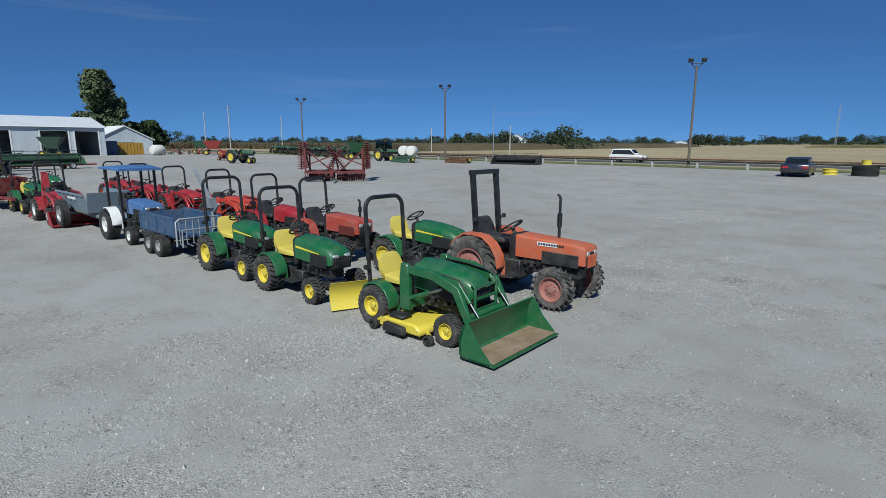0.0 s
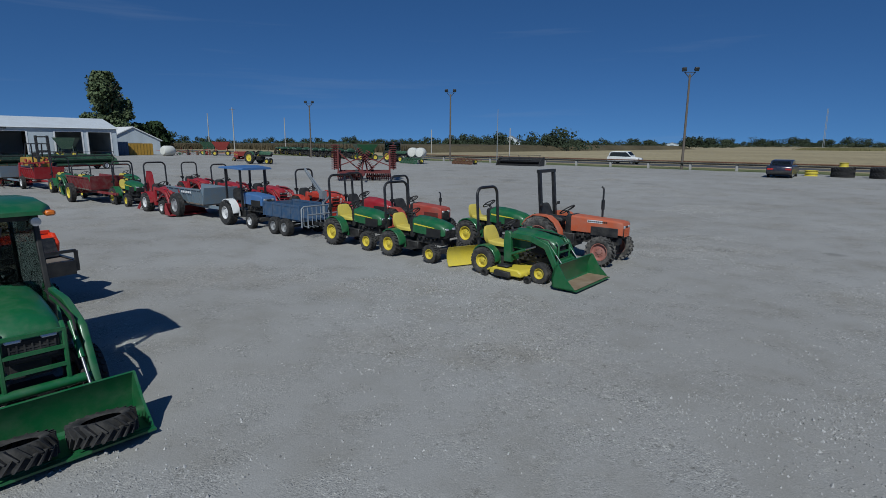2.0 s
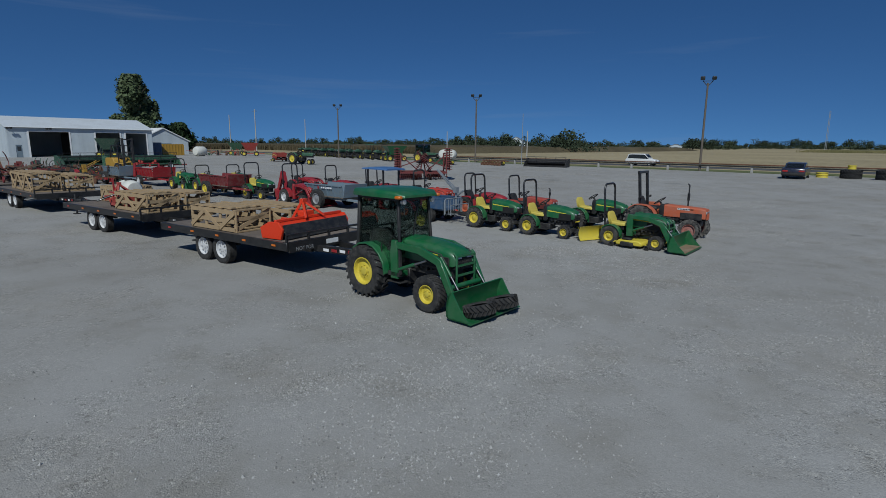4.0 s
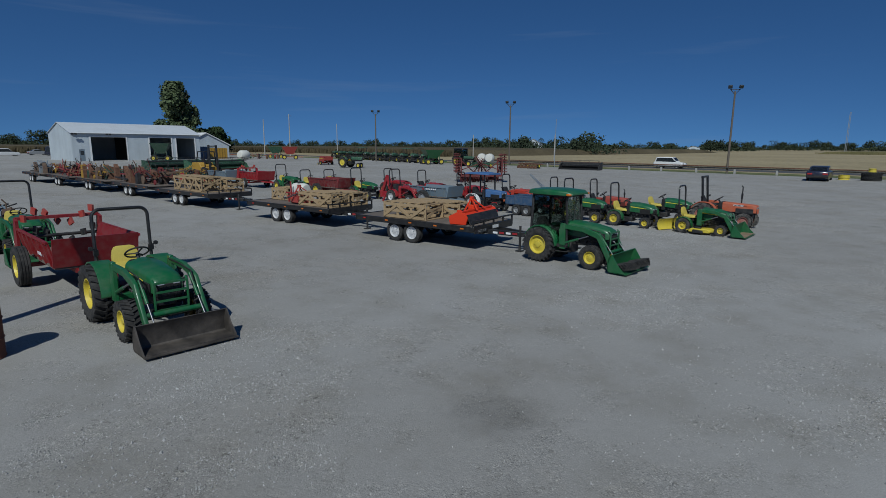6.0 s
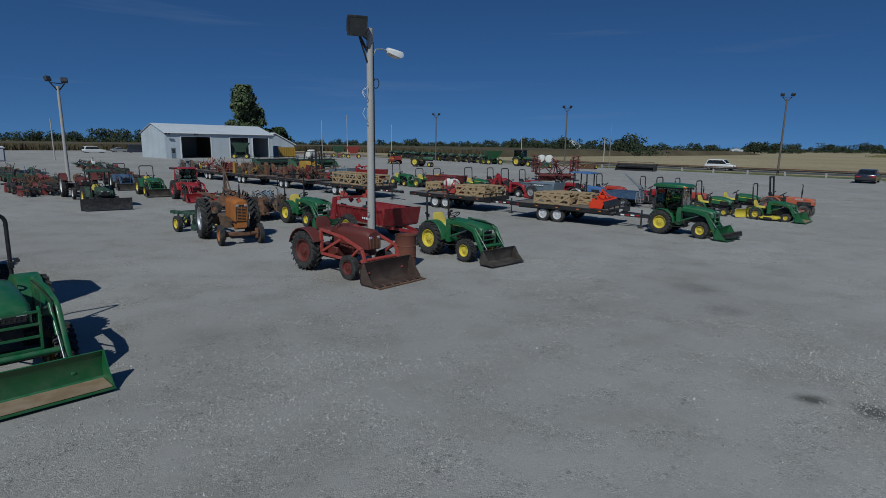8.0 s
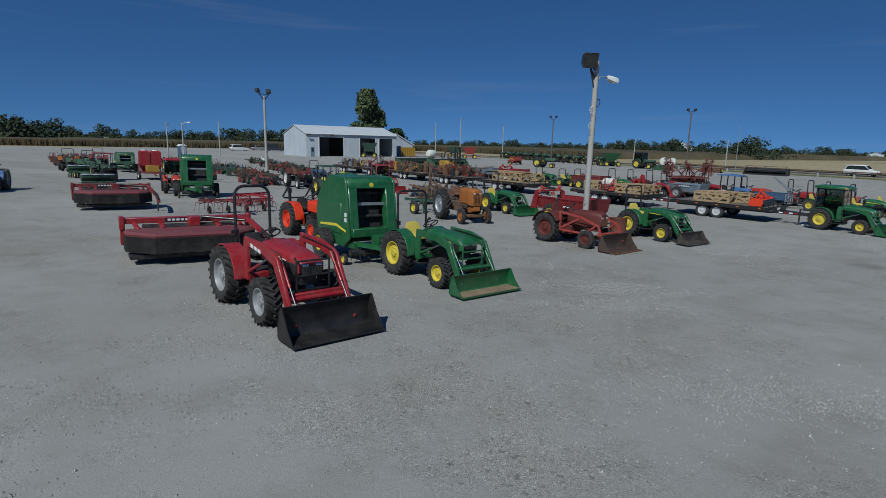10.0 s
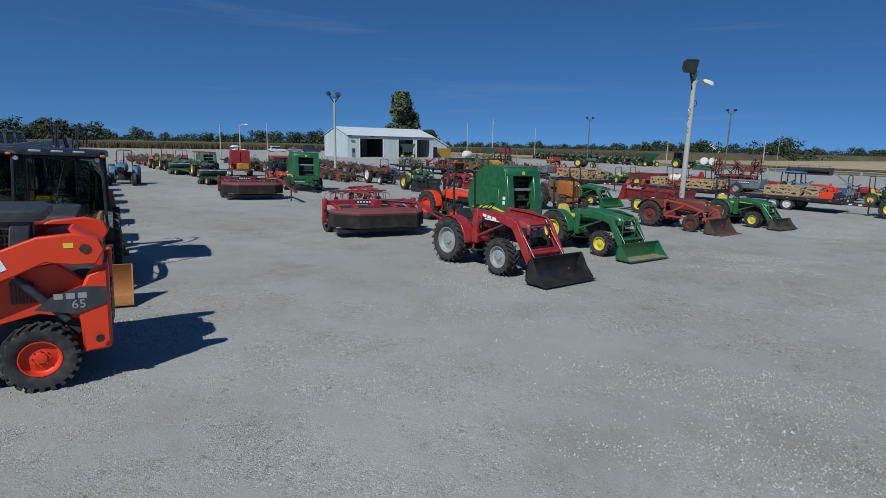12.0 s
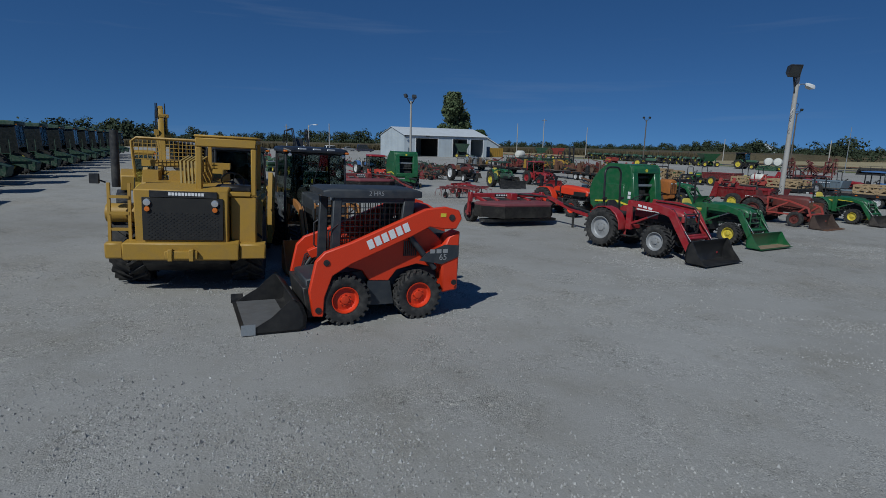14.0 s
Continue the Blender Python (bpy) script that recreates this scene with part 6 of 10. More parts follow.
# ---------------------------------------------------------------- cab tractor, loader tractors
k = dict(UTIL)
k.update(R=0.475, RW=0.30, F=0.315, FW=0.22, WB=1.53, TR=0.48, TF=0.46, HZ=1.13, HW=0.27, H0=0.70, H1=1.88, top="cab", TZ=1.97, C0=-0.34, C1=0.80, CW=0.42, CZ0=0.5, over=1.16, roofthick=0.14, SZ=0.78, SX=0.02, seatmat=PLASTIC, FZ=1.02, rt="bar", ft="turf")
ld = loader_for(1.53, 0.42, 1.08, 0.53, 0.04, 1.34, 0.44, 0.44, 1.13, 0.315, lfz=0.42, law=0.08)
tractor("cab_tractor", "green cab tractor with front loader and amber cab lamps", -6.85, -5.60, 1.5, **k, ld=ld)
for s, dx in ((-1, 0.02), (1, 0.06)):
    roll = thing("old_tractor_tyre", "worn black tyre lying in the loader bucket", "tyre", -4.42 + dx, -5.53 + s * 0.30, 2, z=0.03, group="tyres in the bucket")
    part("tyre", tyre_mesh(0.265, 0.18, "ag", RUBBER), None, roll, loc=pose(0, 0, 0.165, 0, -14, 0) @ pose(0, 0, 0, 90, 0, 0))

k = dict(UTIL)
k.update(R=0.51, RW=0.37, F=0.335, FW=0.25, WB=1.48, TR=0.56, TF=0.54, HZ=1.12, HW=0.26, TZ=1.92, SZ=0.86, FZ=1.12)
ld = loader_for(1.48, 0.46, 1.12, 0.68, 0.02, 1.4, 0.40, 0.42, 1.12, 0.335, lfz=0.46, law=0.075)
tractor("loader_tractor", "green tractor with front loader, yellow seat and folding roll bar", -9.72, -15.19, 1.0, group="loader tractors", **k, ld=ld, bkmat=GREY_BUCKET)
k = dict(UTIL)
k.update(R=0.45, RW=0.33, F=0.30, FW=0.22, WB=1.48, TR=0.52, TF=0.48, HZ=1.1, TZ=2.0, SZ=0.78, FZ=0.98)
ld = loader_for(1.48, 0.45, 1.05, 0.75, 0.0, 1.5, 0.42, 0.42, 1.1, 0.3, lfz=0.42)
tractor("loader_tractor", "green compact tractor with front loader and yellow seat", -18.5, -15.65, 3.0, group="loader tractors", **k, ld=ld)
k = dict(UTIL)
k.update(R=0.57, RW=0.42, F=0.37, FW=0.28, WB=1.74, TR=0.66, TF=0.60, HZ=1.26, TZ=2.12, H1=2.08)
ld = loader_for(1.74, 0.55, 1.26, 0.72, 0.04, 1.82, 0.44, 0.44, 1.26, 0.38, lfz=0.52, law=0.105)
tractor("loader_tractor", "green tractor with wide front loader bucket and black roll bar", -8.50, -26.45, 6.0, group="loader tractors", **k, ld=ld, floor=WORN_BUCKET)
k = dict(UTIL)
k.update(R=0.565, RW=0.40, F=0.43, FW=0.31, WB=1.74, TR=0.66, TF=0.64, HZ=1.31, HW=0.27, H1=2.22, TZ=2.25, RWD=0.36, col=RED, rim=SILVER, stripe=DECAL_WHITE, seatmat=PLASTIC, rt="ag", ft="ag", RR=0.2)
ld = loader_for(1.74, 0.56, 1.40, 0.93, 0.04, 1.70, 0.55, 0.5, 1.36, 0.45, lfz=0.6, law=0.115)
ld.update(guardmat=BLACK, rungs=3)
red_loader = tractor("loader_tractor", "red tractor with black loader bucket, silver rims and black roll bar", -8.03, -30.62, 9.0, group="loader tractors", **k, ld=ld, bkmat=BUCKET_BLACK)
grow(red_loader, 1.06, 1.06, 1.06)
part("bumper_beam", make(lambda b: raw_box(b, 2.30, 2.40, -0.50, 0.50, 0.50, 0.66)), RED, red_loader, bevel=0.015)
for s in (-1, 1):
    for q in range(3):
        part("model_mark", make(lambda b, s=s, q=q: prism(b, [(1.02 + q * 0.16, 1.325 - q * 0.022), (1.14 + q * 0.16, 1.305 - q * 0.022), (1.14 + q * 0.16, 1.245 - q * 0.022), (1.02 + q * 0.16, 1.265 - q * 0.022)], s * 0.597 - 0.003, s * 0.597 + 0.003)), DECAL_WHITE, red_loader)


# ---------------------------------------------------------------- trailers and loads
def flat_trailer(x, y, heading, L, label, W=2.3, group="flatbed trailers", gate=True):
    """A tandem-axle flatbed; the origin is under the middle of the two axles, the hitch looks along +x."""
    root = thing("flatbed_trailer", label, "trailer", x, y, heading, group=group)
    z = 0.74
    r0, r1 = -L * 0.42, L * 0.58
    bm = bmesh.new()
    for s in (-1, 1):
        raw_box(bm, r0, r1, s * W / 2 - 0.03, s * W / 2 + 0.03, z - 0.16, z + 0.015)
        raw_box(bm, r0, r1 - 0.1, s * 0.42 - 0.04, s * 0.42 + 0.04, z - 0.30, z - 0.05)
    for i in range(9):
        u = r0 + 0.1 + (L - 0.2) * i / 8
        raw_box(bm, u - 0.03, u + 0.03, -W / 2 + 0.03, W / 2 - 0.03, z - 0.12, z - 0.05)
    raw_box(bm, r0 - 0.03, r0 + 0.03, -W / 2 - 0.03, W / 2 + 0.03, z - 0.165, z + 0.02)
    part("frame", bm, BLACK, root, bevel=0.006)
    n = 8
    pw = (W - 0.08) / n
    me = mesh_of("plank", make(lambda b: raw_box(b, r0 + 0.04, r1 - 0.04, 0.006, pw - 0.006, z - 0.045, z)), DECK_WOOD, 0.004, 0)
    for i in range(n):
        part("plank", me, None, root, loc=pose(0, -W / 2 + 0.04 + i * pw, 0.002 * (i % 3)))
    bm = bmesh.new()
    for s in (-1, 1):
        beam(bm, (r1 - 0.4, s * 0.42, z - 0.2), (r1 + 1.3, s * 0.06, z - 0.24), 0.09, 0.14)
    beam(bm, (r1 + 1.2, 0, z - 0.24), (r1 + 1.62, 0, z - 0.24), 0.12, 0.12)
    cbox(bm, (r1 + 1.7, 0, z - 0.24), (0.22, 0.16, 0.16))
    part("tongue", bm, BLACK, root, bevel=0.008)
    part("jack", make(lambda b: (rod(b, (r1 + 1.0, -0.16, 0.03), (r1 + 1.0, -0.16, z + 0.02), 0.035), raw_box(b, r1 + 0.9, r1 + 1.1, -0.26, -0.06, 0.0, 0.03))), BLACK_STEEL, root)
    if gate:
        bm = bmesh.new()
        beam(bm, (r1 - 0.02, -W / 2, z + 0.16), (r1 - 0.02, W / 2, z + 0.16), 0.045)
        for i in range(5):
            yy = -W / 2 + W * i / 4
            beam(bm, (r1 - 0.02, yy, z - 0.05), (r1 - 0.02, yy, z + 0.16), 0.045)
        part("front_rail", bm, BLACK, root)
        part("header_board", make(lambda b: raw_box(b, r1 - 0.018, r1 + 0.018, -W / 2 + 0.03, W / 2 - 0.03, z - 0.20, z + 0.015)), BLACK, root)
    for s in (-1, 1):
        for dx in (-0.36, 0.36):
            wheel(root, dx, s * (W / 2 - 0.16), 0.335, 0.21, WHITE_RIM, "road", style="holes")
        for i in range(4):
            part("reflector", make(lambda b, i=i, s=s: raw_box(b, r1 + 0.18 + i * 0.2, r1 + 0.34 + i * 0.2, s * (0.31 - 0.042 * i) + s * 0.047, s * (0.31 - 0.042 * i) + s * 0.052, z - 0.25, z - 0.19)), RED if i % 2 else DECAL_WHITE, root)
        for i in range(5):
            part("marker_light", make(lambda b, i=i, s=s: cbox(b, (r0 + 0.4 + i * (L - 0.8) / 4, s * (W / 2 + 0.034), z - 0.07), (0.12, 0.014, 0.04))), LAMP_AMBER if i else LAMP_RED, root)
        part("axle_hanger", make(lambda b, s=s: (cbox(b, (0, s * (W / 2 - 0.35), 0.48), (1.3, 0.08, 0.12)), cbox(b, (0, s * (W / 2 - 0.35), 0.36), (0.2, 0.1, 0.2)))), BLACK, root)
    return root


def crate(x, y, z, heading, L, W, H, seed, label="open slatted crate of raw pine boards"):
    """An empty shipping crate of boards: posts, rails, crossed braces and slats."""
    rng = random.Random(seed)
    root = thing("wooden_crate", label, "crate", x, y, heading, z=z, group="slatted crates")
    def board(a, b, w=0.09, t=0.025):
        bm = bmesh.new()
        beam(bm, a, b, t, w)
        part("board", bm, CRATE_WOOD, root, smooth=0)

    for s in (-1, 1):
        for zz in (0.06, H * 0.5, H - 0.05):
            board((-L / 2, s * W / 2, zz), (L / 2, s * W / 2, zz))
        n = max(3, int(L / 0.6))
        for i in range(n + 1):
            u = -L / 2 + L * i / n
            board((u, s * (W / 2 - 0.02), 0.02), (u, s * (W / 2 - 0.02), H))
        for i in range(n):
            u0, u1 = -L / 2 + L * i / n, -L / 2 + L * (i + 1) / n
            if (i + seed) % 2:
                board((u0, s * (W / 2 + 0.02), 0.06), (u1, s * (W / 2 + 0.02), H - 0.06))
            else:
                board((u0, s * (W / 2 + 0.02), H - 0.06), (u1, s * (W / 2 + 0.02), 0.06))
    for i in range(6):
        u = -L / 2 + L * i / 5
        board((u, -W / 2, H), (u, W / 2, H), 0.03, 0.10)
        board((u, -W / 2, 0.02), (u, W / 2, 0.02), 0.03, 0.10)
    for s in (-1, 1):
        board((s * L / 2, -W / 2, H * 0.1), (s * L / 2, W / 2, H * 0.9))
        board((s * L / 2, -W / 2, H * 0.6), (s * L / 2, W / 2, H * 0.6))
    for i in range(4):
        board((-L / 2 + rng.uniform(0, 0.3), -W / 2 + W * (i + 0.5) / 4, H + 0.025), (L / 2 - rng.uniform(0, 0.3), -W / 2 + W * (i + 0.5) / 4 + rng.uniform(-0.08, 0.08), H + 0.03), 0.03, 0.11)
    return root


def rotary_tiller(x, y, z, heading, W, mat):
    root = thing("rotary_tiller", "bright orange-red rotary tiller with black rear shield", "tiller", x, y, heading, z=z)
    grow(root, 0.72, 1, 0.62)
    bm = bmesh.new()
    prism(bm, [(-0.45, 0.12), (-0.40, 0.44), (-0.1, 0.56), (0.22, 0.56), (0.36, 0.50), (0.36, 0.46), (0.20, 0.51), (-0.08, 0.51), (-0.36, 0.40), (-0.41, 0.12)], -W / 2, W / 2)
    part("hood", bm, mat, root)
    for s in (-1, 1):
        bm = bmesh.new()
        prism(bm, [(-0.4, 0.02), (-0.46, 0.38), (-0.1, 0.60), (0.28, 0.60), (0.44, 0.36), (0.36, 0.02)], s * W / 2 - 0.03, s * W / 2 + 0.03)
        part("end_plate", bm, mat, root, bevel=0.01)
    part("top_bar", make(lambda b: beam(b, (0.12, -W / 2, 0.62), (0.12, W / 2, 0.62), 0.09)), mat, root, bevel=0.01)
    part("rear_shield", make(lambda b: prism(b, [(0.50, 0.03), (0.55, 0.04), (0.40, 0.50), (0.36, 0.50)], -W / 2 + 0.04, W / 2 - 0.04)), BLACK_STEEL, root)
    bm = bmesh.new()
    for s in (-1, 1):
        beam(bm, (-0.35, s * 0.22, 0.5), (-0.15, 0.03 * s, 1.15), 0.07)
        beam(bm, (0.35, s * 0.3, 0.62), (-0.12, s * 0.03, 1.12), 0.06)
        cbox(bm, (-0.5, s * 0.35, 0.45), (0.2, 0.06, 0.25))
    cbox(bm, (-0.14, 0, 1.15), (0.14, 0.14, 0.18))
    part("mast", bm, mat, root, bevel=0.008)
    bm = bmesh.new()
    rod(bm, (0, -W / 2, 0.24), (0, W / 2, 0.24), 0.05)
    for i in range(10):
        u = -W / 2 + 0.15 + (W - 0.3) * i / 9
        for q in range(4):
            a = q * math.pi / 2 + i
            beam(bm, (0, u, 0.24), (math.cos(a) * 0.22, u, 0.24 + math.sin(a) * 0.21), 0.03)
    part("rotor", bm, BLACK_STEEL, root)
    part("gearbox", make(lambda b: cbox(b, (-0.05, 0, 0.72), (0.35, 0.3, 0.22))), mat, root, bevel=0.03)
    part("drive_shaft", make(lambda b: rod(b, (-0.2, 0, 0.7), (-0.95, 0.2, 0.35), 0.04)), BLACK, root)


def sprayer(x, y, z, heading):
    root = thing("sprayer_tank", "white plastic sprayer tank on a red frame", "sprayer", x, y, heading, z=z)
    grow(root, 0.78, 0.78, 0.78)
    bm = bmesh.new()
    lathe(bm, [(0, -0.55), (0.28, -0.53), (0.36, -0.42), (0.38, -0.2), (0.375, -0.19), (0.375, 0.19), (0.38, 0.2), (0.36, 0.42), (0.28, 0.53), (0, 0.55)], 24, (0, 0, 0.62))
    tank = part("tank", bm, POLY_WHITE, root)
    part("tank_lid", make(lambda b: rod(b, (0, 0, 0.98), (0, 0, 1.06), 0.14, n=16)), BLACK, tank)
    bm = bmesh.new()
    for s in (-1, 1):
        beam(bm, (-0.45, s * 0.4, 0.0), (-0.45, s * 0.4, 0.5), 0.06)
        beam(bm, (0.45, s * 0.4, 0.0), (0.45, s * 0.4, 0.4), 0.06)
        beam(bm, (-0.5, s * 0.4, 0.22), (0.5, s * 0.4, 0.22), 0.06)
    beam(bm, (-0.55, -0.5, 0.5), (-0.55, 0.5, 0.5), 0.06)
    beam(bm, (-0.55, 0, 0.0), (-0.6, 0, 1.1), 0.06)
    part("frame", bm, RED, root)


trl = "black steel flatbed trailer with plank deck and white wheels"
t1 = flat_trailer(-11.8, -5.75, 8, 4.8, trl)
lettering("NOT FOR", 0.11, SILVER, t1, pose(2.806, -0.72, 0.60, 90, 0, 90), "chalk_note", 0.001)
part("sticker", make(lambda b: raw_box(b, 2.803, 2.807, -0.12, 0.23, 0.60, 0.70)), WHITE, t1)
crate(-11.75, -6.28, 0.745, 8, 1.7, 0.95, 0.50, 1)
crate(-11.55, -5.2, 0.745, 8, 2.2, 0.9, 0.48, 2)
rotary_tiller(-9.78, -5.42, 0.745, 14, 2.1, ORANGE)
flat_trailer(-18.6, -6.3, 8, 5.0, trl)
crate(-16.75, -6.45, 0.745, 8, 1.8, 0.95, 0.52, 3)
crate(-16.8, -5.4, 0.745, 8, 1.7, 0.8, 0.48, 4)
crate(-20.0, -6.0, 0.745, 8, 1.0, 1.2, 0.5, 5)
sprayer(-18.7, -6.3, 0.745, 95)
rotary_tiller(-17.95, -6.7, 0.745, 90, 0.6, RED_ARM)
flat_trailer(-27.9, -6.9, 5, 5.6, trl)
crate(-27.2, -7.2, 0.745, 2, 3.2, 1.0, 0.72, 6)
crate(-26.6, -6.1, 0.745, 2, 2.6, 0.9, 0.6, 7)
for q, (tx, ty) in enumerate(((-35.0, -7.2), (-41.4, -7.8), (-47.4, -8.4), (-53.6, -9.0))):
    flat_trailer(tx, ty, 3, 5.6, trl, gate=False)


def junk(name, label, x, y, z, heading, L, W, H, n, seed, mats, group="", category="machine parts"):
    """A load of odd frames, arms, wheels and plates, each a part of its own."""
    rng = random.Random(seed)
    root = thing(name, label, category, x, y, heading, z=z, group=group)
    for i in range(n):
        bm = bmesh.new()
        u, v = rng.uniform(-L / 2, L / 2) * 0.92, rng.uniform(-W / 2, W / 2) * 0.85
        m = rng.choice(mats)
        q = rng.random()
        if q < 0.45:
            d = Vector((rng.gauss(0, 0.85), rng.gauss(0, 0.45), abs(rng.gauss(0, 0.22))))
            p = Vector((u, v, rng.uniform(0.03, H * 0.5)))
            e = p + d * H
            e.z = min(max(e.z, 0.03), H * 1.25)
            beam(bm, p, e, rng.uniform(0.03, 0.09))
            if rng.random() < 0.5:
                beam(bm, p + Vector((0.1, 0.2, 0)), e + Vector((0.1, 0.2, 0)), 0.04)
                beam(bm, p, p + Vector((0.1, 0.2, 0)), 0.04)
            nm = "arm"
        elif q < 0.62:
            prism(bm, [(u - 0.2, 0.0), (u + 0.25, 0.0), (u + 0.2, H * rng.uniform(0.3, 0.7)), (u - 0.1, H * rng.uniform(0.3, 0.8))], v - 0.12, v + 0.12)
            nm = "housing"
        elif q < 0.8:
            r = rng.uniform(0.12, 0.3)
            lathe(bm, [(0, -0.03), (r, -0.03), (r, 0.03), (0, 0.03)], 14, (u, v, r))
            nm = "disc"
        else:
            pts = [(u + rng.uniform(-0.1, 0.1), v + rng.uniform(-0.1, 0.1), 0.02)]
            for w in range(4):
                pts.append((pts[-1][0] + rng.uniform(-0.3, 0.3), pts[-1][1] + rng.uniform(-0.2, 0.2), min(H * 1.1, pts[-1][2] + H * rng.uniform(0.05, 0.35))))
            pipe(bm, pts, 0.025, 6)
            nm = "bent_pipe"
        part(nm, bm, m, root)
    return root


junk("implement_load", "red implement frames loaded on a flatbed", -34.6, -7.2, 0.745, 3, 4.6, 1.9, 1.3, 62, 31, [RED_DULL, RED_RUST, BLACK_STEEL, RUST, JUNK_BROWN], "loads on trailers")
junk("implement_load", "mixed yellow and black implement parts on a flatbed", -41.0, -7.8, 0.745, 3, 4.6, 1.9, 1.3, 62, 32, [CATYELLOW, BLACK_STEEL, RUST, GREEN_DARK, JUNK_BROWN], "loads on trailers")
junk("implement_load", "red implement parts on a flatbed", -47.0, -8.4, 0.745, 3, 4.6, 1.9, 1.2, 62, 33, [RED_DULL, RED_ARM, BLACK_STEEL, RUST], "loads on trailers")
junk("implement_load", "grey and white equipment on a flatbed", -53.0, -9.0, 0.745, 3, 4.6, 1.9, 1.1, 62, 34, [BLUE_GREY, GALV, BLACK_STEEL, CATYELLOW, JUNK_BROWN], "loads on trailers")


# ---------------------------------------------------------------- spreaders, utility trailer
def spreader(name, label, x, y, heading, L, W, H, z, mat, rim, r, wx, group="manure spreaders", beaters=True, tyre=None, floor=None):
    """A box spreader: flared body with ribs, apron, tail arch with paddles, tongue; the tail looks along -x."""
    root = thing(name, label, "spreader", x, y, heading, group=group)
    a, b = -L / 2, L / 2
    for s in (-1, 1):
        bm = bmesh.new()
        v = []
        for px in (a, b):
            for t in (0, 0.03):
                for zz, off in ((z, W / 2 - 0.12), (z + H, W / 2)):
                    v.append(bm.verts.new((px, s * (off - t), zz)))
        for f in ((0, 1, 5, 4), (2, 6, 7, 3), (1, 3, 7, 5), (0, 4, 6, 2), (0, 2, 3, 1), (4, 5, 7, 6)):
            bm.faces.new([v[i] for i in f])
        beam(bm, (a, s * W / 2, z + H), (b, s * W / 2, z + H), 0.05)
        for i in range(6):
            u = a + L * (i + 0.5) / 6
            beam(bm, (u, s * (W / 2 - 0.10), z), (u, s * (W / 2 + 0.015), z + H), 0.045)
        part("side_wall", bm, mat, root)
        wheel(root, wx, s * (W / 2 + 0.18), r, r * 0.55, rim, "rib" if r < 0.5 else "turf", tyre or RUBBER)
    part("front_wall", make(lambda m: prism(m, [(b - 0.03, z), (b + 0.12, z + H * 1.15), (b + 0.16, z + H * 1.15), (b + 0.02, z)], -W / 2 + 0.06, W / 2 - 0.06)), mat, root)
    part("floor", make(lambda m: raw_box(m, a, b, -W / 2 + 0.1, W / 2 - 0.1, z - 0.04, z + 0.01)), floor or DECK_WOOD, root)
    bm = bmesh.new()
    for s in (-1, 1):
        beam(bm, (a, s * 0.35, z - 0.1), (b, s * 0.35, z - 0.1), 0.1)
        beam(bm, (b - 0.1, s * 0.35, z - 0.1), (b + 1.1, 0, z - 0.16), 0.09)
    rod(bm, (wx, -W / 2 - 0.1, r), (wx, W / 2 + 0.1, r), 0.05)
    beam(bm, (wx, -W / 2 + 0.2, r), (wx, -W / 2 + 0.2, z), 0.09)
    beam(bm, (wx, W / 2 - 0.2, r), (wx, W / 2 - 0.2, z), 0.09)
    part("undercarriage", bm, mat, root)
    part("tongue_stand", make(lambda m: beam(m, (b + 0.9, 0, 0.0), (b + 0.9, 0, z - 0.14), 0.06)), BLACK_STEEL, root)
    if beaters:
        bm = bmesh.new()
        for s in (-1, 1):
            prism(bm, [(a - 0.35, z - 0.05), (a + 0.05, z - 0.05), (a + 0.12, z + H * 1.35), (a - 0.10, z + H * 1.45)], s * (W / 2) - 0.03, s * (W / 2) + 0.03)
        beam(bm, (a - 0.05, -W / 2, z + H * 1.42), (a - 0.05, W / 2, z + H * 1.42), 0.07)
        part("tail_frame", bm, mat, root)
        for zz, m in ((z + H * 1.42, RED_ARM), (z + H * 0.55, BLACK_STEEL)):
            bm = bmesh.new()
            rod(bm, (a - 0.1, -W / 2, zz), (a - 0.1, W / 2, zz), 0.04)
            for i in range(7):
                u = -W / 2 + 0.14 + (W - 0.28) * i / 6
                an = i * 1.3
                c = Vector((a - 0.1 + math.cos(an) * 0.13, u, zz + math.sin(an) * 0.16))
                cbox(bm, c, (0.16, 0.05, 0.16), pose(0, 0, 0, 0, -math.degrees(an), 20))
            part("beater", bm, m, root)
    return root


sp = spreader("manure_spreader", "red box manure spreader with toothed beaters and yellow rims", -13.35, -15.25, 2, 2.75, 1.7, 0.52, 0.60, RED_DEEP, YELLOW, 0.44, -0.25)
bar_text(sp, 0.2, 0.75, -0.80, 0.78, 0.07, DECAL_WHITE, 4)
sp2 = spreader("manure_spreader", "grey-blue box manure spreader with big black tyres", -18.95, 1.95, 3, 2.7, 1.35, 0.5, 0.52, BLUE_GREY, SILVER, 0.42, -0.15, beaters=False)
bar_text(sp2, -0.1, 0.7, -0.685, 0.90, 0.07, DECAL_WHITE, 6)
bar_text(sp2, -0.35, -0.18, -0.685, 0.90, 0.12, RED, 1)
spreader("manure_spreader", "dull red box manure spreader with yellow rims", -26.9, 0.55, 3, 3.0, 1.4, 0.5, 0.62, RED_DULL, YELLOW, 0.42, -0.3, beaters=False)
spreader("manure_spreader", "red box spreader with a tall tail", -36.6, 0.4, 3, 2.6, 1.5, 0.55, 0.6, RED, WHITE_RIM, 0.36, -0.2)
spreader("manure_spreader", "grey steel box spreader", -39.6, -0.6, 3, 2.8, 1.5, 0.55, 0.6, BLUE_GREY, SILVER, 0.42, -0.4, beaters=False)


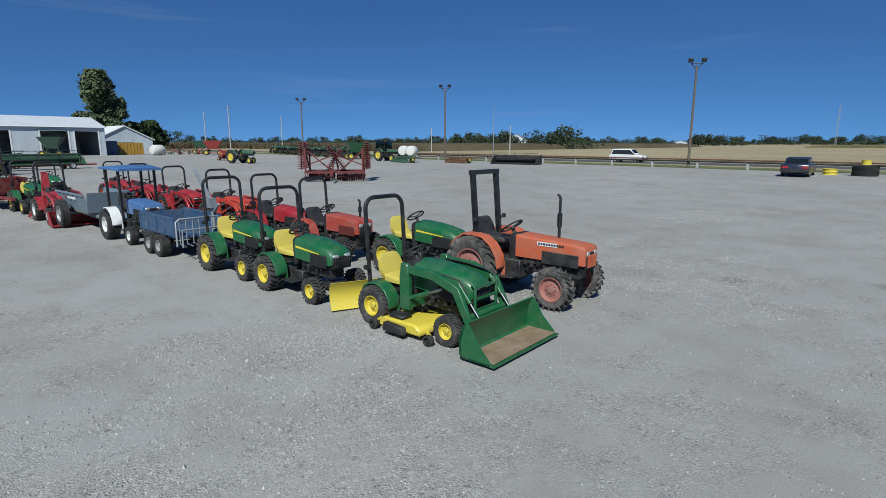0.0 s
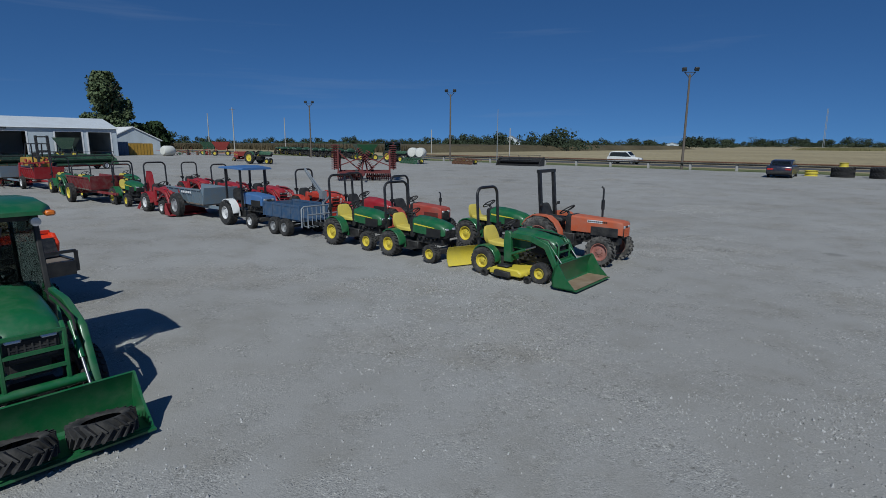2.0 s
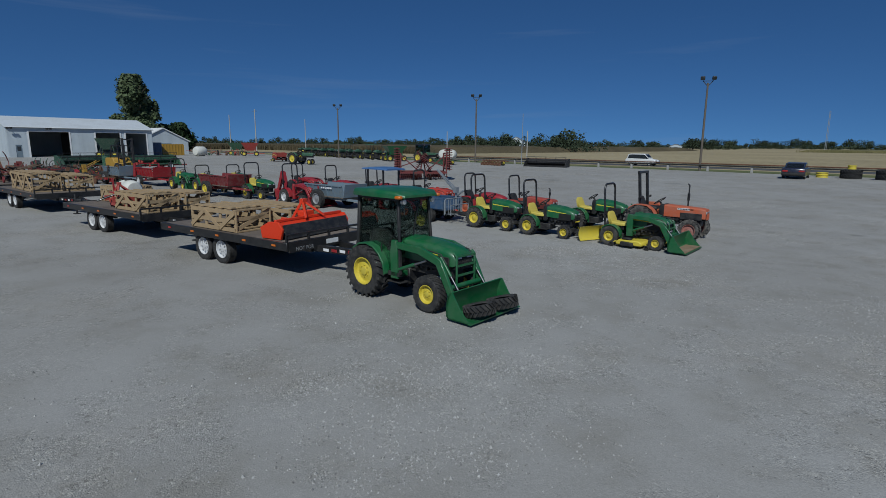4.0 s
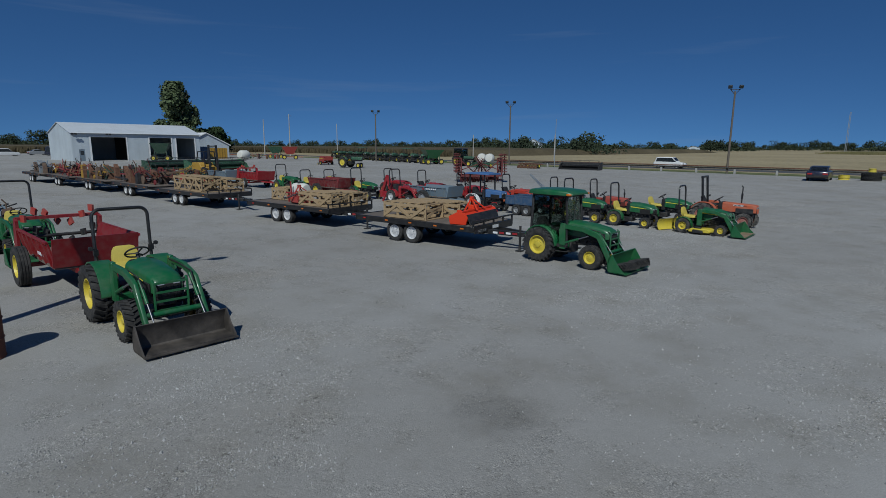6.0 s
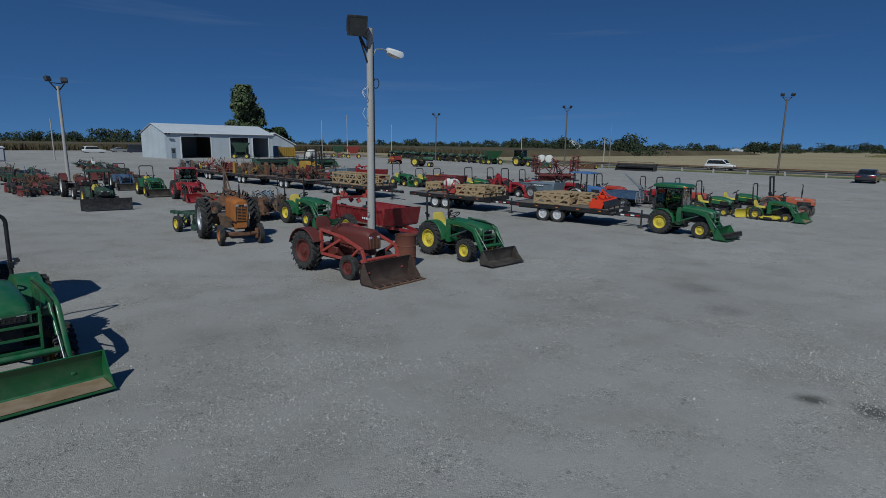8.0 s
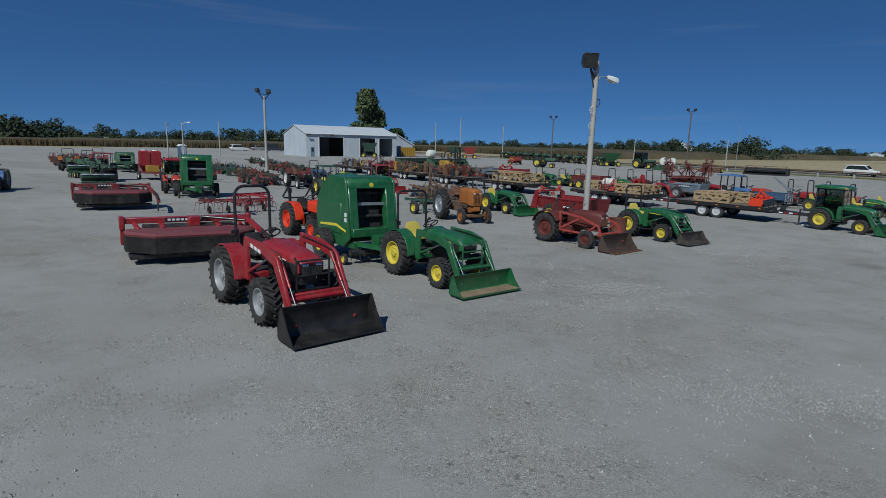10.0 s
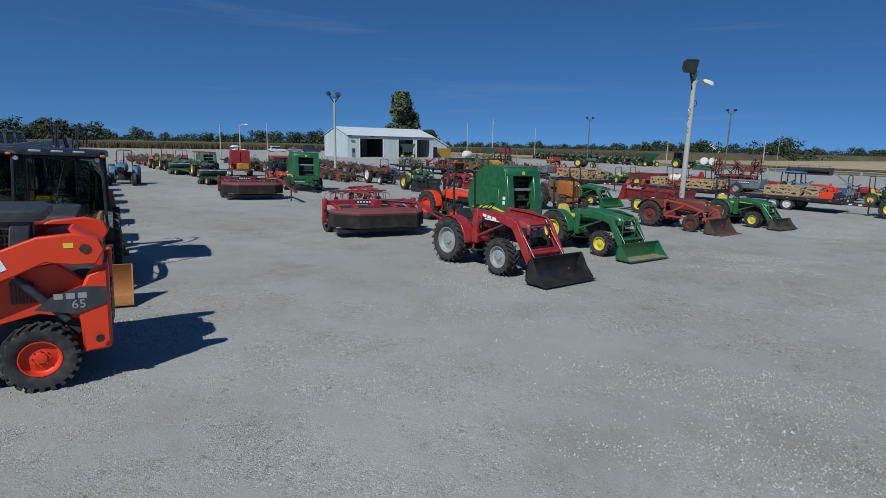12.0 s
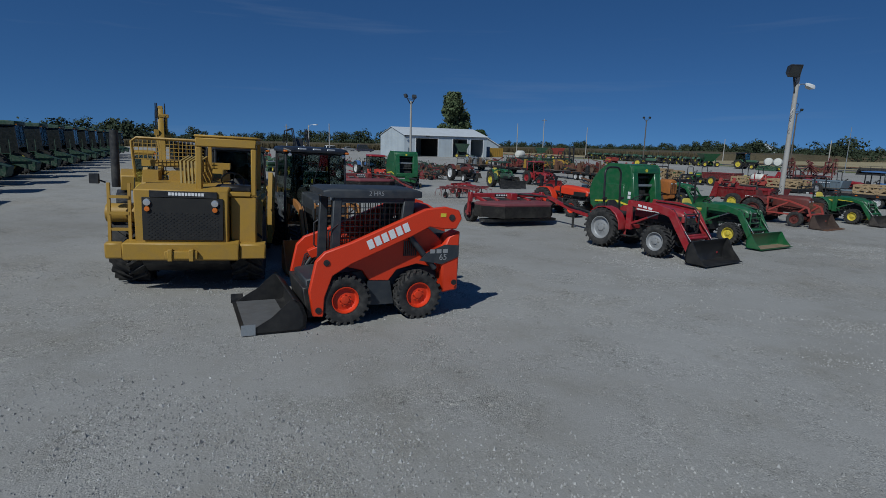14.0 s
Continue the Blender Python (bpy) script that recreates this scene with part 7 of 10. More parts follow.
def utility_trailer():
    root = thing("dump_trailer", "small blue dump trailer with tandem black wheels and a pipe gate", "trailer", -12.95, 2.25, 3)
    L, W, H, z = 1.85, 1.0, 0.38, 0.50
    for s in (-1, 1):
        bm = bmesh.new()
        raw_box(bm, -L / 2, L / 2, s * W / 2 - 0.02, s * W / 2 + 0.02, z, z + H)
        beam(bm, (-L / 2, s * W / 2, z + H), (L / 2, s * W / 2, z + H), 0.06)
        for i in range(5):
            u = -L / 2 + L * i / 4
            beam(bm, (u, s * (W / 2 + 0.02), z), (u, s * (W / 2 + 0.02), z + H), 0.05)
        part("side_wall", bm, BLUE_TRAILER, root)
        for dx in (-0.28, 0.28):
            wheel(root, dx, s * (W / 2 + 0.05), 0.255, 0.22, SILVER, "turf")
    part("tail_wall", make(lambda b: raw_box(b, -L / 2 - 0.02, -L / 2 + 0.02, -W / 2 + 0.02, W / 2 - 0.02, z, z + H)), BLUE_TRAILER, root)
    part("floor", make(lambda b: raw_box(b, -L / 2 + 0.02, L / 2, -W / 2 + 0.02, W / 2 - 0.02, z - 0.05, z)), BLUE_TRAILER, root)
    bm = bmesh.new()
    rod(bm, (-0.28, -W / 2, 0.255), (-0.28, W / 2, 0.255), 0.035)
    rod(bm, (0.28, -W / 2, 0.255), (0.28, W / 2, 0.255), 0.035)
    for s in (-1, 1):
        beam(bm, (-0.4, s * 0.35, 0.28), (0.4, s * 0.35, 0.28), 0.08)
        beam(bm, (0, s * 0.35, 0.28), (0, s * 0.35, z), 0.08)
    beam(bm, (0.2, 0, 0.40), (L / 2 + 1.0, 0, 0.36), 0.08)
    part("undercarriage", bm, BLACK_STEEL, root)
    bm = bmesh.new()
    g = L / 2 + 0.05
    pipe(bm, [(g, -W / 2, 0.3), (g, -W / 2, z + H - 0.06), (g, -W / 2 + 0.08, z + H), (g, W / 2 - 0.08, z + H), (g, W / 2, z + H - 0.06), (g, W / 2, 0.3)], 0.022, 6)
    pipe(bm, [(g + 0.3, -W / 2, 0.32), (g + 0.3, -W / 2, z + 0.18), (g + 0.3, W / 2, z + 0.18), (g + 0.3, W / 2, 0.32)], 0.022, 6)
    gate = part("pipe_gate", bm, GALV, root)
    for i in range(7):
        yy = -W / 2 + W * (i + 0.5) / 7
        part("gate_bar", make(lambda b, yy=yy: pipe(b, [(g, yy, z + H), (g, yy, 0.34), (g + 0.28, yy, 0.32)], 0.012, 5)), GALV, gate)
    bm = bmesh.new()
    rod(bm, (L / 2 - 0.2, 0.45, z + 0.05), (L / 2 - 0.2, 0.45, 1.25), 0.05)
    beam(bm, (L / 2 - 0.2, 0.45, 1.05), (-0.35, 0.6, 1.85), 0.06)
    beam(bm, (L / 2 - 0.2, 0.45, 1.2), (-0.35, 0.6, 1.88), 0.03)
    beam(bm, (L / 2 - 0.2, 0.45, 0.9), (L / 2 + 0.2, 0.4, 1.15), 0.05)
    cbox(bm, (L / 2 - 0.18, 0.42, 1.15), (0.16, 0.16, 0.22))
    part("loading_crane", bm, GALV, root, "grey steel loading crane")


utility_trailer()
k = dict(COMPACT)
bh = tractor("backhoe_tractor", "small red tractor with loader and folded backhoe arm", -21.4, 1.35, 3, group="front row tractors", **{**k, "col": RED, "rim": WHITE_RIM, "seatmat": PLASTIC, "stripe": None, "TZ": 1.85, "HZ": 0.95},
             ld=loader_for(1.36, 0.4, 0.95, 0.6, 0.0, 1.35, 0.42, 0.42, 0.98, 0.25), ldmat=RED, bkmat=RED)
part("backhoe_boom", make(lambda b: (prism(b, [(-0.6, 0.5), (-0.45, 0.5), (-0.75, 1.45), (-0.95, 1.5)], -0.08, 0.08), prism(b, [(-0.95, 1.5), (-0.75, 1.45), (-1.2, 0.55), (-1.35, 0.6)], -0.06, 0.06), prism(b, [(-1.4, 0.62), (-1.15, 0.55), (-1.0, 0.25), (-1.3, 0.2)], -0.18, 0.18))), RED, bh)
part("stabiliser", make(lambda b: [beam(b, (-0.55, s * 0.35, 0.55), (-0.6, s * 0.62, 0.06), 0.08) for s in (-1, 1)]), RED, bh)
k = dict(COMPACT)
for q, (tx, ty, lb) in enumerate(((-24.9, 1.2, "green small tractor with yellow seat and side mower"), (-30.3, 0.9, "green small tractor with yellow seat and folded roll bar"), (-33.0, 0.6, "green small tractor with loader and yellow seat"), (-30.2, 2.6, "green small tractor with yellow seat and folded roll bar"))):
    tractor("compact_tractor", lb, tx, ty, 3, group="front row tractors", **{**k, "TZ": 1.8 if q in (0, 2) else 1.5}, **({"ld": loader_for(1.36, 0.4, 0.95, 0.6, 0.0, 1.35, 0.42, 0.42, 0.98, 0.25)} if q == 2 else {}))


# ---------------------------------------------------------------- old tractors by the pole
old_red = tractor("old_red_tractor", "rusty red old tractor with a pipe loader and steel seat", -10.32, -19.36, 7.3, group="old tractors",
                  R=0.53, RW=0.32, F=0.31, FW=0.17, WB=1.66, TR=0.66, TF=0.60, HZ=1.20, HW=0.24, H0=0.68, H1=1.92, HB=0.78, col=RED_RUST, rim=RED_RUST, rt="ag", ft="rib", tyre=RUBBER, top="none", hood="old", SZ=0.98, FZ=1.2,
                  seatmat=RED_RUST, fend="arc", panel=False, chassis=RED_RUST, axle=RED_RUST, grille=RED_RUST, barmat=RUST, plates=False, cowl=RED_RUST, flash=False)
for s in (-1, 1):
    y = s * 0.56
    part("loader_arm", make(lambda b, y=y: (beam(b, (0.5, y, 1.12), (1.35, y, 1.02), 0.06), beam(b, (1.35, y, 1.02), (2.08, y, 0.80), 0.06), beam(b, (2.08, y, 0.80), (2.32, y, 0.24), 0.06))), RED_ARM, old_red)
    part("loader_post", make(lambda b, y=y: (beam(b, (0.5, y, 0.48), (0.5, y, 1.14), 0.07), beam(b, (0.45, y, 0.50), (1.65, y, 0.48), 0.06), beam(b, (0.56, y, 0.57), (1.3, y, 0.96), 0.06))), RED_ARM, old_red)
    part("ram", make(lambda b, y=y: rod(b, (1.65, y, 0.52), (1.98, y, 0.80), 0.04)), RED_ARM, old_red)
part("cross_tube", make(lambda b: rod(b, (2.12, -0.6, 0.52), (2.12, 0.6, 0.52), 0.05)), RED_ARM, old_red)
bk = bucket(old_red, 2.3, 0.02, 1.62, 0.54, 0.46, BUCKET_BROWN)
for i in range(7):
    part("bucket_tooth", make(lambda b, i=i: beam(b, (0.42, -0.75 + i * 0.25, 0.012), (0.64, -0.75 + i * 0.25, 0.0), 0.03)), RUST, bk)
part("tooth_bar", make(lambda b: beam(b, (0.65, -0.8, 0.0), (0.65, 0.8, 0.0), 0.03)), RUST, bk)
part("rear_lamp", make(lambda b: rod(b, (-0.55, 0.5, 1.3), (-0.55, 0.5, 1.45), 0.05)), BLACK_STEEL, old_red)

old_or = tractor("old_orange_tractor", "rusty orange old tractor with tall narrow bonnet and wide front axle", -16.65, -19.7, -8, group="old tractors",
                 R=0.70, RW=0.34, F=0.34, FW=0.15, WB=1.72, TR=0.80, TF=0.62, HZ=1.48, HW=0.235, H0=0.7, H1=1.95, HB=0.84, nb=10, col=ORANGE_OLD, rim=ORANGE_OLD, rrim=GALV, rt="ag", ft="rib", tyre=RUBBER, top="none", hood="old", SZ=1.12, FZ=1.4,
                 seatmat=RUST, fend="none", panel=False, chassis=JUNK_BROWN, axle=RUST, grille=GRILLE, barmat=ORANGE_OLD, plates=False, cowl=ORANGE_OLD, stack=0.5, stackx=0.4)
part("radiator_base", make(lambda b: loft(b, [section(1.30, 0.11, 0.45, 0.92, 0.03), section(1.62, 0.16, 0.48, 0.90, 0.04), section(1.93, 0.15, 0.58, 0.88, 0.04)])), ORANGE_OLD, old_or)


def plow(x, y, heading, mat, label, n=3, rim=YELLOW):
    root = thing("trailed_plow", label, "plow", x, y, heading)
    bm = bmesh.new()
    beam(bm, (-1.4, -0.5, 0.62), (1.0, 0.35, 0.62), 0.12)
    beam(bm, (-1.2, 0.5, 0.6), (1.0, 0.35, 0.6), 0.1)
    beam(bm, (1.0, 0.35, 0.6), (1.9, 0.2, 0.42), 0.1)
    beam(bm, (-1.2, -0.5, 0.6), (-1.2, 0.6, 0.6), 0.1)
    for s in (-1, 1):
        beam(bm, (-0.2, s * 0.6, 0.32), (-0.2, s * 0.3, 0.62), 0.07)
    part("frame", bm, mat, root)
    for i in range(n):
        bm = bmesh.new()
        u = -1.1 + i * 0.75
        v = -0.42 + i * 0.26
        loft(bm, [[(u + d, v + w * 0.5 - 0.1, 0.04 + h), (u + d + 0.03, v + w * 0.5 - 0.1, 0.04 + h), (u + d + 0.03, v + w * 0.5 + 0.1, 0.04 + h), (u + d, v + w * 0.5 + 0.1, 0.04 + h)] for d, w, h in ((0.3, -0.2, 0.0), (0.15, 0.0, 0.15), (-0.05, 0.25, 0.3), (-0.3, 0.5, 0.34))])
        beam(bm, (u + 0.1, v, 0.1), (u + 0.15, v, 0.62), 0.06)
        part("plow_bottom", bm, mat, root)
    for s in (-1, 1):
        wheel(root, -0.2, s * 0.75, 0.3, 0.18, rim, "rib")
    wheel(root, -1.5, 0.1, 0.24, 0.14, rim, "rib")
    return root


plow(-18.7, -20.0, 5, GREEN_DARK, "dark green trailed plow with yellow rims")
junk("scrap_pile", "heap of rusty iron, tools and boards on a low trailer", -21.6, -16.6, 0.42, 12, 4.2, 2.3, 0.85, 130, 41, [JUNK_BROWN, RUST, BLACK_STEEL, RUST, JUNK_BROWN, BLUE_GREY], category="scrap")


def low_trailer(x, y, heading):
    root = thing("low_trailer", "low rusty pipe-sided trailer carrying scrap", "trailer", x, y, heading)
    bm = bmesh.new()
    for yy in (-1.0, -0.8, -0.6, 0.8, 1.0):
        rod(bm, (-2.3, yy, 0.36), (2.2, yy, 0.34), 0.06)
    part("frame", bm, RUST, root)
    part("bed", make(lambda b: raw_box(b, -2.2, 2.1, -0.95, 0.95, 0.385, 0.415)), DECK_WOOD, root)
    for s in (-1, 1):
        wheel(root, -0.8, s * 1.2, 0.33, 0.2, RUST, "road")


low_trailer(-21.6, -16.6, 12)
jb = thing("jib_crane", "rusty brown swinging jib standing on the low trailer", "crane", -22.8, -17.3, 12, z=0.415)
part("mast", make(lambda b: (beam(b, (0, 0, 0), (0, 0, 1.75), 0.09), beam(b, (0, 0, 1.7), (-0.7, 0.1, 1.8), 0.06), beam(b, (0.03, 0, 1.6), (0.6, -0.1, 0.75), 0.05), beam(b, (0.3, 0, 0), (0.1, 0, 1.1), 0.05))), JUNK_BROWN, jb)


# ---------------------------------------------------------------- balers, mowers, rakes
def round_baler(x, y, heading, mat, label, W=1.55, H=2.35, rim=YELLOW, wheel_r=0.42):
    """A round baler; +x is the hitch end, -x the tailgate."""
    root = thing("round_baler", label, "baler", x, y, heading, group="round balers")
    front = lambda z: 0.92 - 0.30 * max(0.0, z - 0.7) / (H - 0.7)
    side = [(-0.75, 0.42), (-1.25, 0.75), (-1.38, 1.3), (-1.25, 0.72 * H), (-0.95, 0.87 * H), (-0.45, H), (front(H) - 0.1, H - 0.02), (front(H - 0.15), H - 0.15), (front(0.70), 0.70), (0.5, 0.42)]
    cheek = 0.20 * W
    for s in (-1, 1):
        bm = bmesh.new()
        prism(bm, side, s * W / 2 - 0.03, s * W / 2 + 0.03)
        cbox(bm, (-0.2, s * (W / 2 + 0.03), 0.5 * H), (1.2, 0.05, 0.36 * H))
        part("side_panel", bm, mat, root, bevel=0.015)
        bm = bmesh.new()
        prism(bm, [(-1.0, 0.95), (0.1, 1.05), (0.75, 0.92), (0.75, 0.86), (0.1, 0.97), (-1.0, 0.89)], s * (W / 2 + 0.058) - 0.002, s * (W / 2 + 0.058) + 0.002)
        part("stripe", bm, DECAL_YELLOW, root)
        y0, y1 = sorted((s * (W / 2 - cheek), s * (W / 2 - 0.03)))
        part("front_cheek", make(lambda b: prism(b, [(front(0.75) - 0.25, 0.75), (front(0.75) + 0.004, 0.75), (front(H - 0.15) + 0.004, H - 0.15), (front(H) - 0.35, H - 0.15)], y0, y1)), mat, root, bevel=0.02)
        wheel(root, -0.35, s * (W / 2 + 0.26), wheel_r, wheel_r * 0.85, rim, "turf", RUBBER)
        wheel(root, 0.95, s * (W / 2 + 0.2), 0.16, 0.1, rim, "rib", name="gauge_wheel")
    bm = bmesh.new()
    prism(bm, [(p[0] * 0.985, p[1] - 0.03) for p in side[1:6]] + [(-0.45, H - 0.1), (-0.9, 0.84 * H), (-1.18, 0.70 * H), (-1.3, 1.3), (-1.18, 0.8)], -W / 2 + 0.03, W / 2 - 0.03)
    part("tailgate", bm, mat, root)
    part("roof", make(lambda b: prism(b, [(-0.5, H - 0.09), (-0.5, H - 0.015), (front(H) - 0.1, H - 0.035), (front(H) - 0.1, H - 0.1)], -W / 2 + 0.03, W / 2 - 0.03)), mat, root)
    # open front with belts and rolls
    for i in range(4):
        u = -W / 2 + cheek + (W - 2 * cheek) * i / 4
        part("belt", make(lambda b: prism(b, [(0.36, 0.85), (0.22, H - 0.4), (0.26, H - 0.4), (0.40, 0.85)], u + 0.01, u + (W - 2 * cheek) / 4 - 0.01)), PLASTIC, root, "black rubber baling belt")
    part("header_panel", make(lambda b: prism(b, [(front(H) - 0.3, H - 0.06), (front(H) - 0.06, H - 0.06), (front(H - 0.15) + 0.012, H - 0.16), (front(H - 0.34) + 0.012, H - 0.34), (front(H - 0.34) - 0.2, H - 0.34)], -W / 2 + 0.03, W / 2 - 0.03)), mat, root, bevel=0.02)
    part("maker_mark", make(lambda b: rod(b, (front(H - 0.24) + 0.008, 0, H - 0.24), (front(H - 0.24) + 0.02, 0, H - 0.24), 0.07, n=8)), DECAL_YELLOW, root)
    part("cross_bar", make(lambda b: raw_box(b, 0.56, 0.60, -W / 2 + cheek - 0.02, W / 2 - cheek + 0.02, 0.68 * H - 0.05, 0.68 * H + 0.03)), GALV, root, "grey steel bar across the chamber")
    for zz in (0.72, 0.52 * H, 0.80 * H):
        part("roll", make(lambda b, zz=zz: rod(b, (0.42, -W / 2 + 0.03, zz), (0.42, W / 2 - 0.03, zz), 0.09 if zz < 1 else 0.06, n=14)), BLACK_STEEL if zz > 1 else mat, root)
    part("net_box", make(lambda b: cbox(b, (0.86, 0, 0.86), (0.26, W - 0.1, 0.24))), mat, root, bevel=0.02)
    bm = bmesh.new()
    rod(bm, (1.0, -W / 2 - 0.05, 0.32), (1.0, W / 2 + 0.05, 0.32), 0.10, n=12)
    for i in range(16):
        u = -W / 2 + (W) * i / 15
        for q in range(4):
            a = q * math.pi / 2 + i * 0.4
            beam(bm, (1.0, u, 0.32), (1.0 + math.cos(a) * 0.22, u, 0.32 + math.sin(a) * 0.22), 0.014)
    part("pickup", bm, BLACK_STEEL, root)
    bm = bmesh.new()
    for s in (-1, 1):
        beam(bm, (-0.8, s * (W / 2 - 0.1), 0.45), (1.0, s * (W / 2 - 0.15), 0.5), 0.14)
        beam(bm, (0.9, s * (W / 2 - 0.2), 0.55), (2.1, s * 0.12, 0.55), 0.12)
    beam(bm, (2.0, 0, 0.55), (2.6, 0, 0.5), 0.14)
    rod(bm, (-0.35, -W / 2 - 0.1, wheel_r), (-0.35, W / 2 + 0.1, wheel_r), 0.07)
    cbox(bm, (1.3, 0, 0.62), (0.4, 0.4, 0.4))
    part("drawbar", bm, mat, root)
    part("drive_shaft", make(lambda b: rod(b, (1.5, 0, 0.66), (2.7, 0.05, 0.68), 0.06)), PLASTIC, root)
    part("jack", make(lambda b: rod(b, (2.2, 0.15, 0.0), (2.2, 0.15, 0.75), 0.04)), BLACK, root)
    return root


b1 = round_baler(-11.0, -27.05, 4, GREEN, "tall green round baler with dark belts behind a tractor", W=1.52, H=2.42, wheel_r=0.44)
round_baler(-30.9, -28.75, -4, GREEN, "green round baler with yellow rims parked in the row", W=1.6, H=2.45, wheel_r=0.4)
round_baler(-58.5, -31.4, 4, GREEN_OLD, "old green baler with pale rims", W=1.5, H=1.9, wheel_r=0.38)
for s, zz in ((-1, 1.35), (-1, 1.2), (1, 1.9)):
    part("warning_label", make(lambda b, s=s, zz=zz: cbox(b, (0.66, s * (0.76 + 0.033), zz), (0.13, 0.004, 0.11))), DECAL_WHITE, b1)

k = dict(UTIL)
ot = tractor("orange_tractor", "orange tractor with folded roll bar and orange rims", -15.6, -27.2, 8, group="parked tractors", **{**k, "R": 0.60, "F": 0.40, "WB": 1.75, "col": ORANGE, "rim": ORANGE, "seatmat": PLASTIC, "stripe": None, "top": "none", "HZ": 1.3, "H1": 2.25})
for s in (-1, 1):
    part("roll_bar_post", make(lambda b, s=s: (beam(b, (-0.3, s * 0.46, 0.7), (-0.36, s * 0.46, 1.62), 0.08), beam(b, (-0.36, s * 0.46, 1.55), (-0.52, s * 0.46, 1.72), 0.07), cbox(b, (-0.36, s * 0.46, 1.58), (0.14, 0.11, 0.16)))), BLACK, ot)
part("folded_bar", make(lambda b: pipe(b, [(-0.5, -0.46, 1.68), (-0.95, -0.46, 1.30), (-1.0, -0.36, 1.24), (-1.0, 0.36, 1.24), (-0.95, 0.46, 1.30), (-0.5, 0.46, 1.68)], 0.032, 8)), BLACK, ot)


def mower_conditioner(x, y, heading, mat, skirt, label, W=3.0, rim=RED_DULL, arm=True):
    """A trailed disc mower: canvas-skirted header in front, frame with top tube, wheels, swinging tongue."""
    root = thing("mower_conditioner", label, "mower", x, y, heading, group="mower conditioners")
    plan = [(0.05, -W / 2), (0.5, -W / 2), (1.15, -W / 2 + 0.62), (1.15, W / 2 - 0.62), (0.5, W / 2), (0.05, W / 2)]
    edge = []
    for (ax, ay), (bx, by) in zip(plan, plan[1:]):
        m = max(2, int(math.hypot(bx - ax, by - ay) / 0.16))
        edge += [(ax + (bx - ax) * i / m, ay + (by - ay) * i / m) for i in range(m)]
    edge.append(plan[-1])
    part("header_cover", make(lambda b: loft(b, [[(x, y, 0.74) for x, y in plan], [(x * 1.015, y * 1.01, 0.80) for x, y in plan], [(0.05 + (x - 0.05) * 0.96, y * 0.965, 0.86) for x, y in plan], [(0.05 + (x - 0.05) * 0.6, y * 0.8, 0.885) for x, y in plan]])), skirt, root, smooth=20)
    bm = bmesh.new()
    rows = []
    for z, out in ((0.76, 0.0), (0.55, 0.018), (0.33, 0.03)):
        rows.append([bm.verts.new((x + out * (1 + math.sin(i * 1.9)) * 0.8, y * (1 + 0.012 * (z < 0.7)), z + (0.012 * math.sin(i * 2.7) if z < 0.4 else 0))) for i, (x, y) in enumerate(edge)])
    for r0, r1 in zip(rows, rows[1:]):
        for i in range(len(edge) - 1):
            bm.faces.new((r0[i], r0[i + 1], r1[i + 1], r1[i]))
    bmesh.ops.solidify(bm, geom=list(bm.faces), thickness=0.012)
    part("canvas_skirt", bm, SKIRT_BLACK, root, "black canvas skirt hanging to the stubble height")
    part("cutter_bar", make(lambda b: raw_box(b, 0.35, 0.85, -W / 2 + 0.05, W / 2 - 0.05, 0.16, 0.26)), BLACK_STEEL, root)
    bm = bmesh.new()
    beam(bm, (-0.3, -W / 2 - 0.05, 1.05), (-0.3, W / 2 + 0.05, 1.05), 0.2, 0.16)
    for s in (-1, 1):
        beam(bm, (-0.3, s * W / 2, 1.05), (-0.35, s * W / 2, 0.42), 0.12)
        beam(bm, (-0.3, s * W * 0.42, 1.0), (0.3, s * W * 0.40, 0.86), 0.1)
        beam(bm, (-0.35, s * W / 2, 0.42), (-0.65, s * (W / 2 - 0.1), 0.38), 0.12)
        cbox(bm, (-0.25, s * (W / 2 + 0.02), 1.0), (0.18, 0.12, 0.36))
        beam(bm, (-0.3, s * W * 0.22, 0.95), (0.25, s * W * 0.22, 0.86), 0.12)
    cbox(bm, (-0.1, 0.1, 1.0), (0.4, 0.3, 0.3))
    part("main_frame", bm, mat, root, bevel=0.01)
    part("conditioner_hood", make(lambda b: prism(b, [(-0.55, 0.35), (-0.2, 0.95), (0.12, 0.9), (0.1, 0.3)], -W * 0.36, W * 0.36)), BLACK_STEEL, root)
    for s in (-1, 1):
        wheel(root, -0.65, s * (W / 2 - 0.30), 0.38, 0.28, rim, "turf")
    if arm:
        bm = bmesh.new()
        pipe(bm, [(-0.3, W * 0.38, 1.10), (0.45, W * 0.47, 1.02), (1.5, W * 0.52, 0.70), (2.9, W * 0.47, 0.56)], 0.085, 4)
        part("tongue", bm, mat, root)
        part("tongue_stand", make(lambda b: beam(b, (1.7, W * 0.52, 0.0), (1.7, W * 0.52, 0.68), 0.06)), BLACK_STEEL, root)
        part("ram", make(lambda b: rod(b, (-0.2, W * 0.1, 1.12), (0.5, W * 0.42, 1.06), 0.04)), BLACK, root)
        part("drive_shaft", make(lambda b: rod(b, (1.2, W * 0.50, 0.86), (2.8, W * 0.47, 0.70), 0.045)), PLASTIC, root)
    part("mark_plate", make(lambda b: raw_box(b, -0.197, -0.193, -0.62, 0.42, 1.0, 1.11)), BLACK, root)
    for i in range(8):
        part("maker_mark", make(lambda b: raw_box(b, -0.191, -0.188, -0.56 + i * 0.115, -0.48 + i * 0.115, 1.025, 1.085)), DECAL_WHITE, root)
    return root


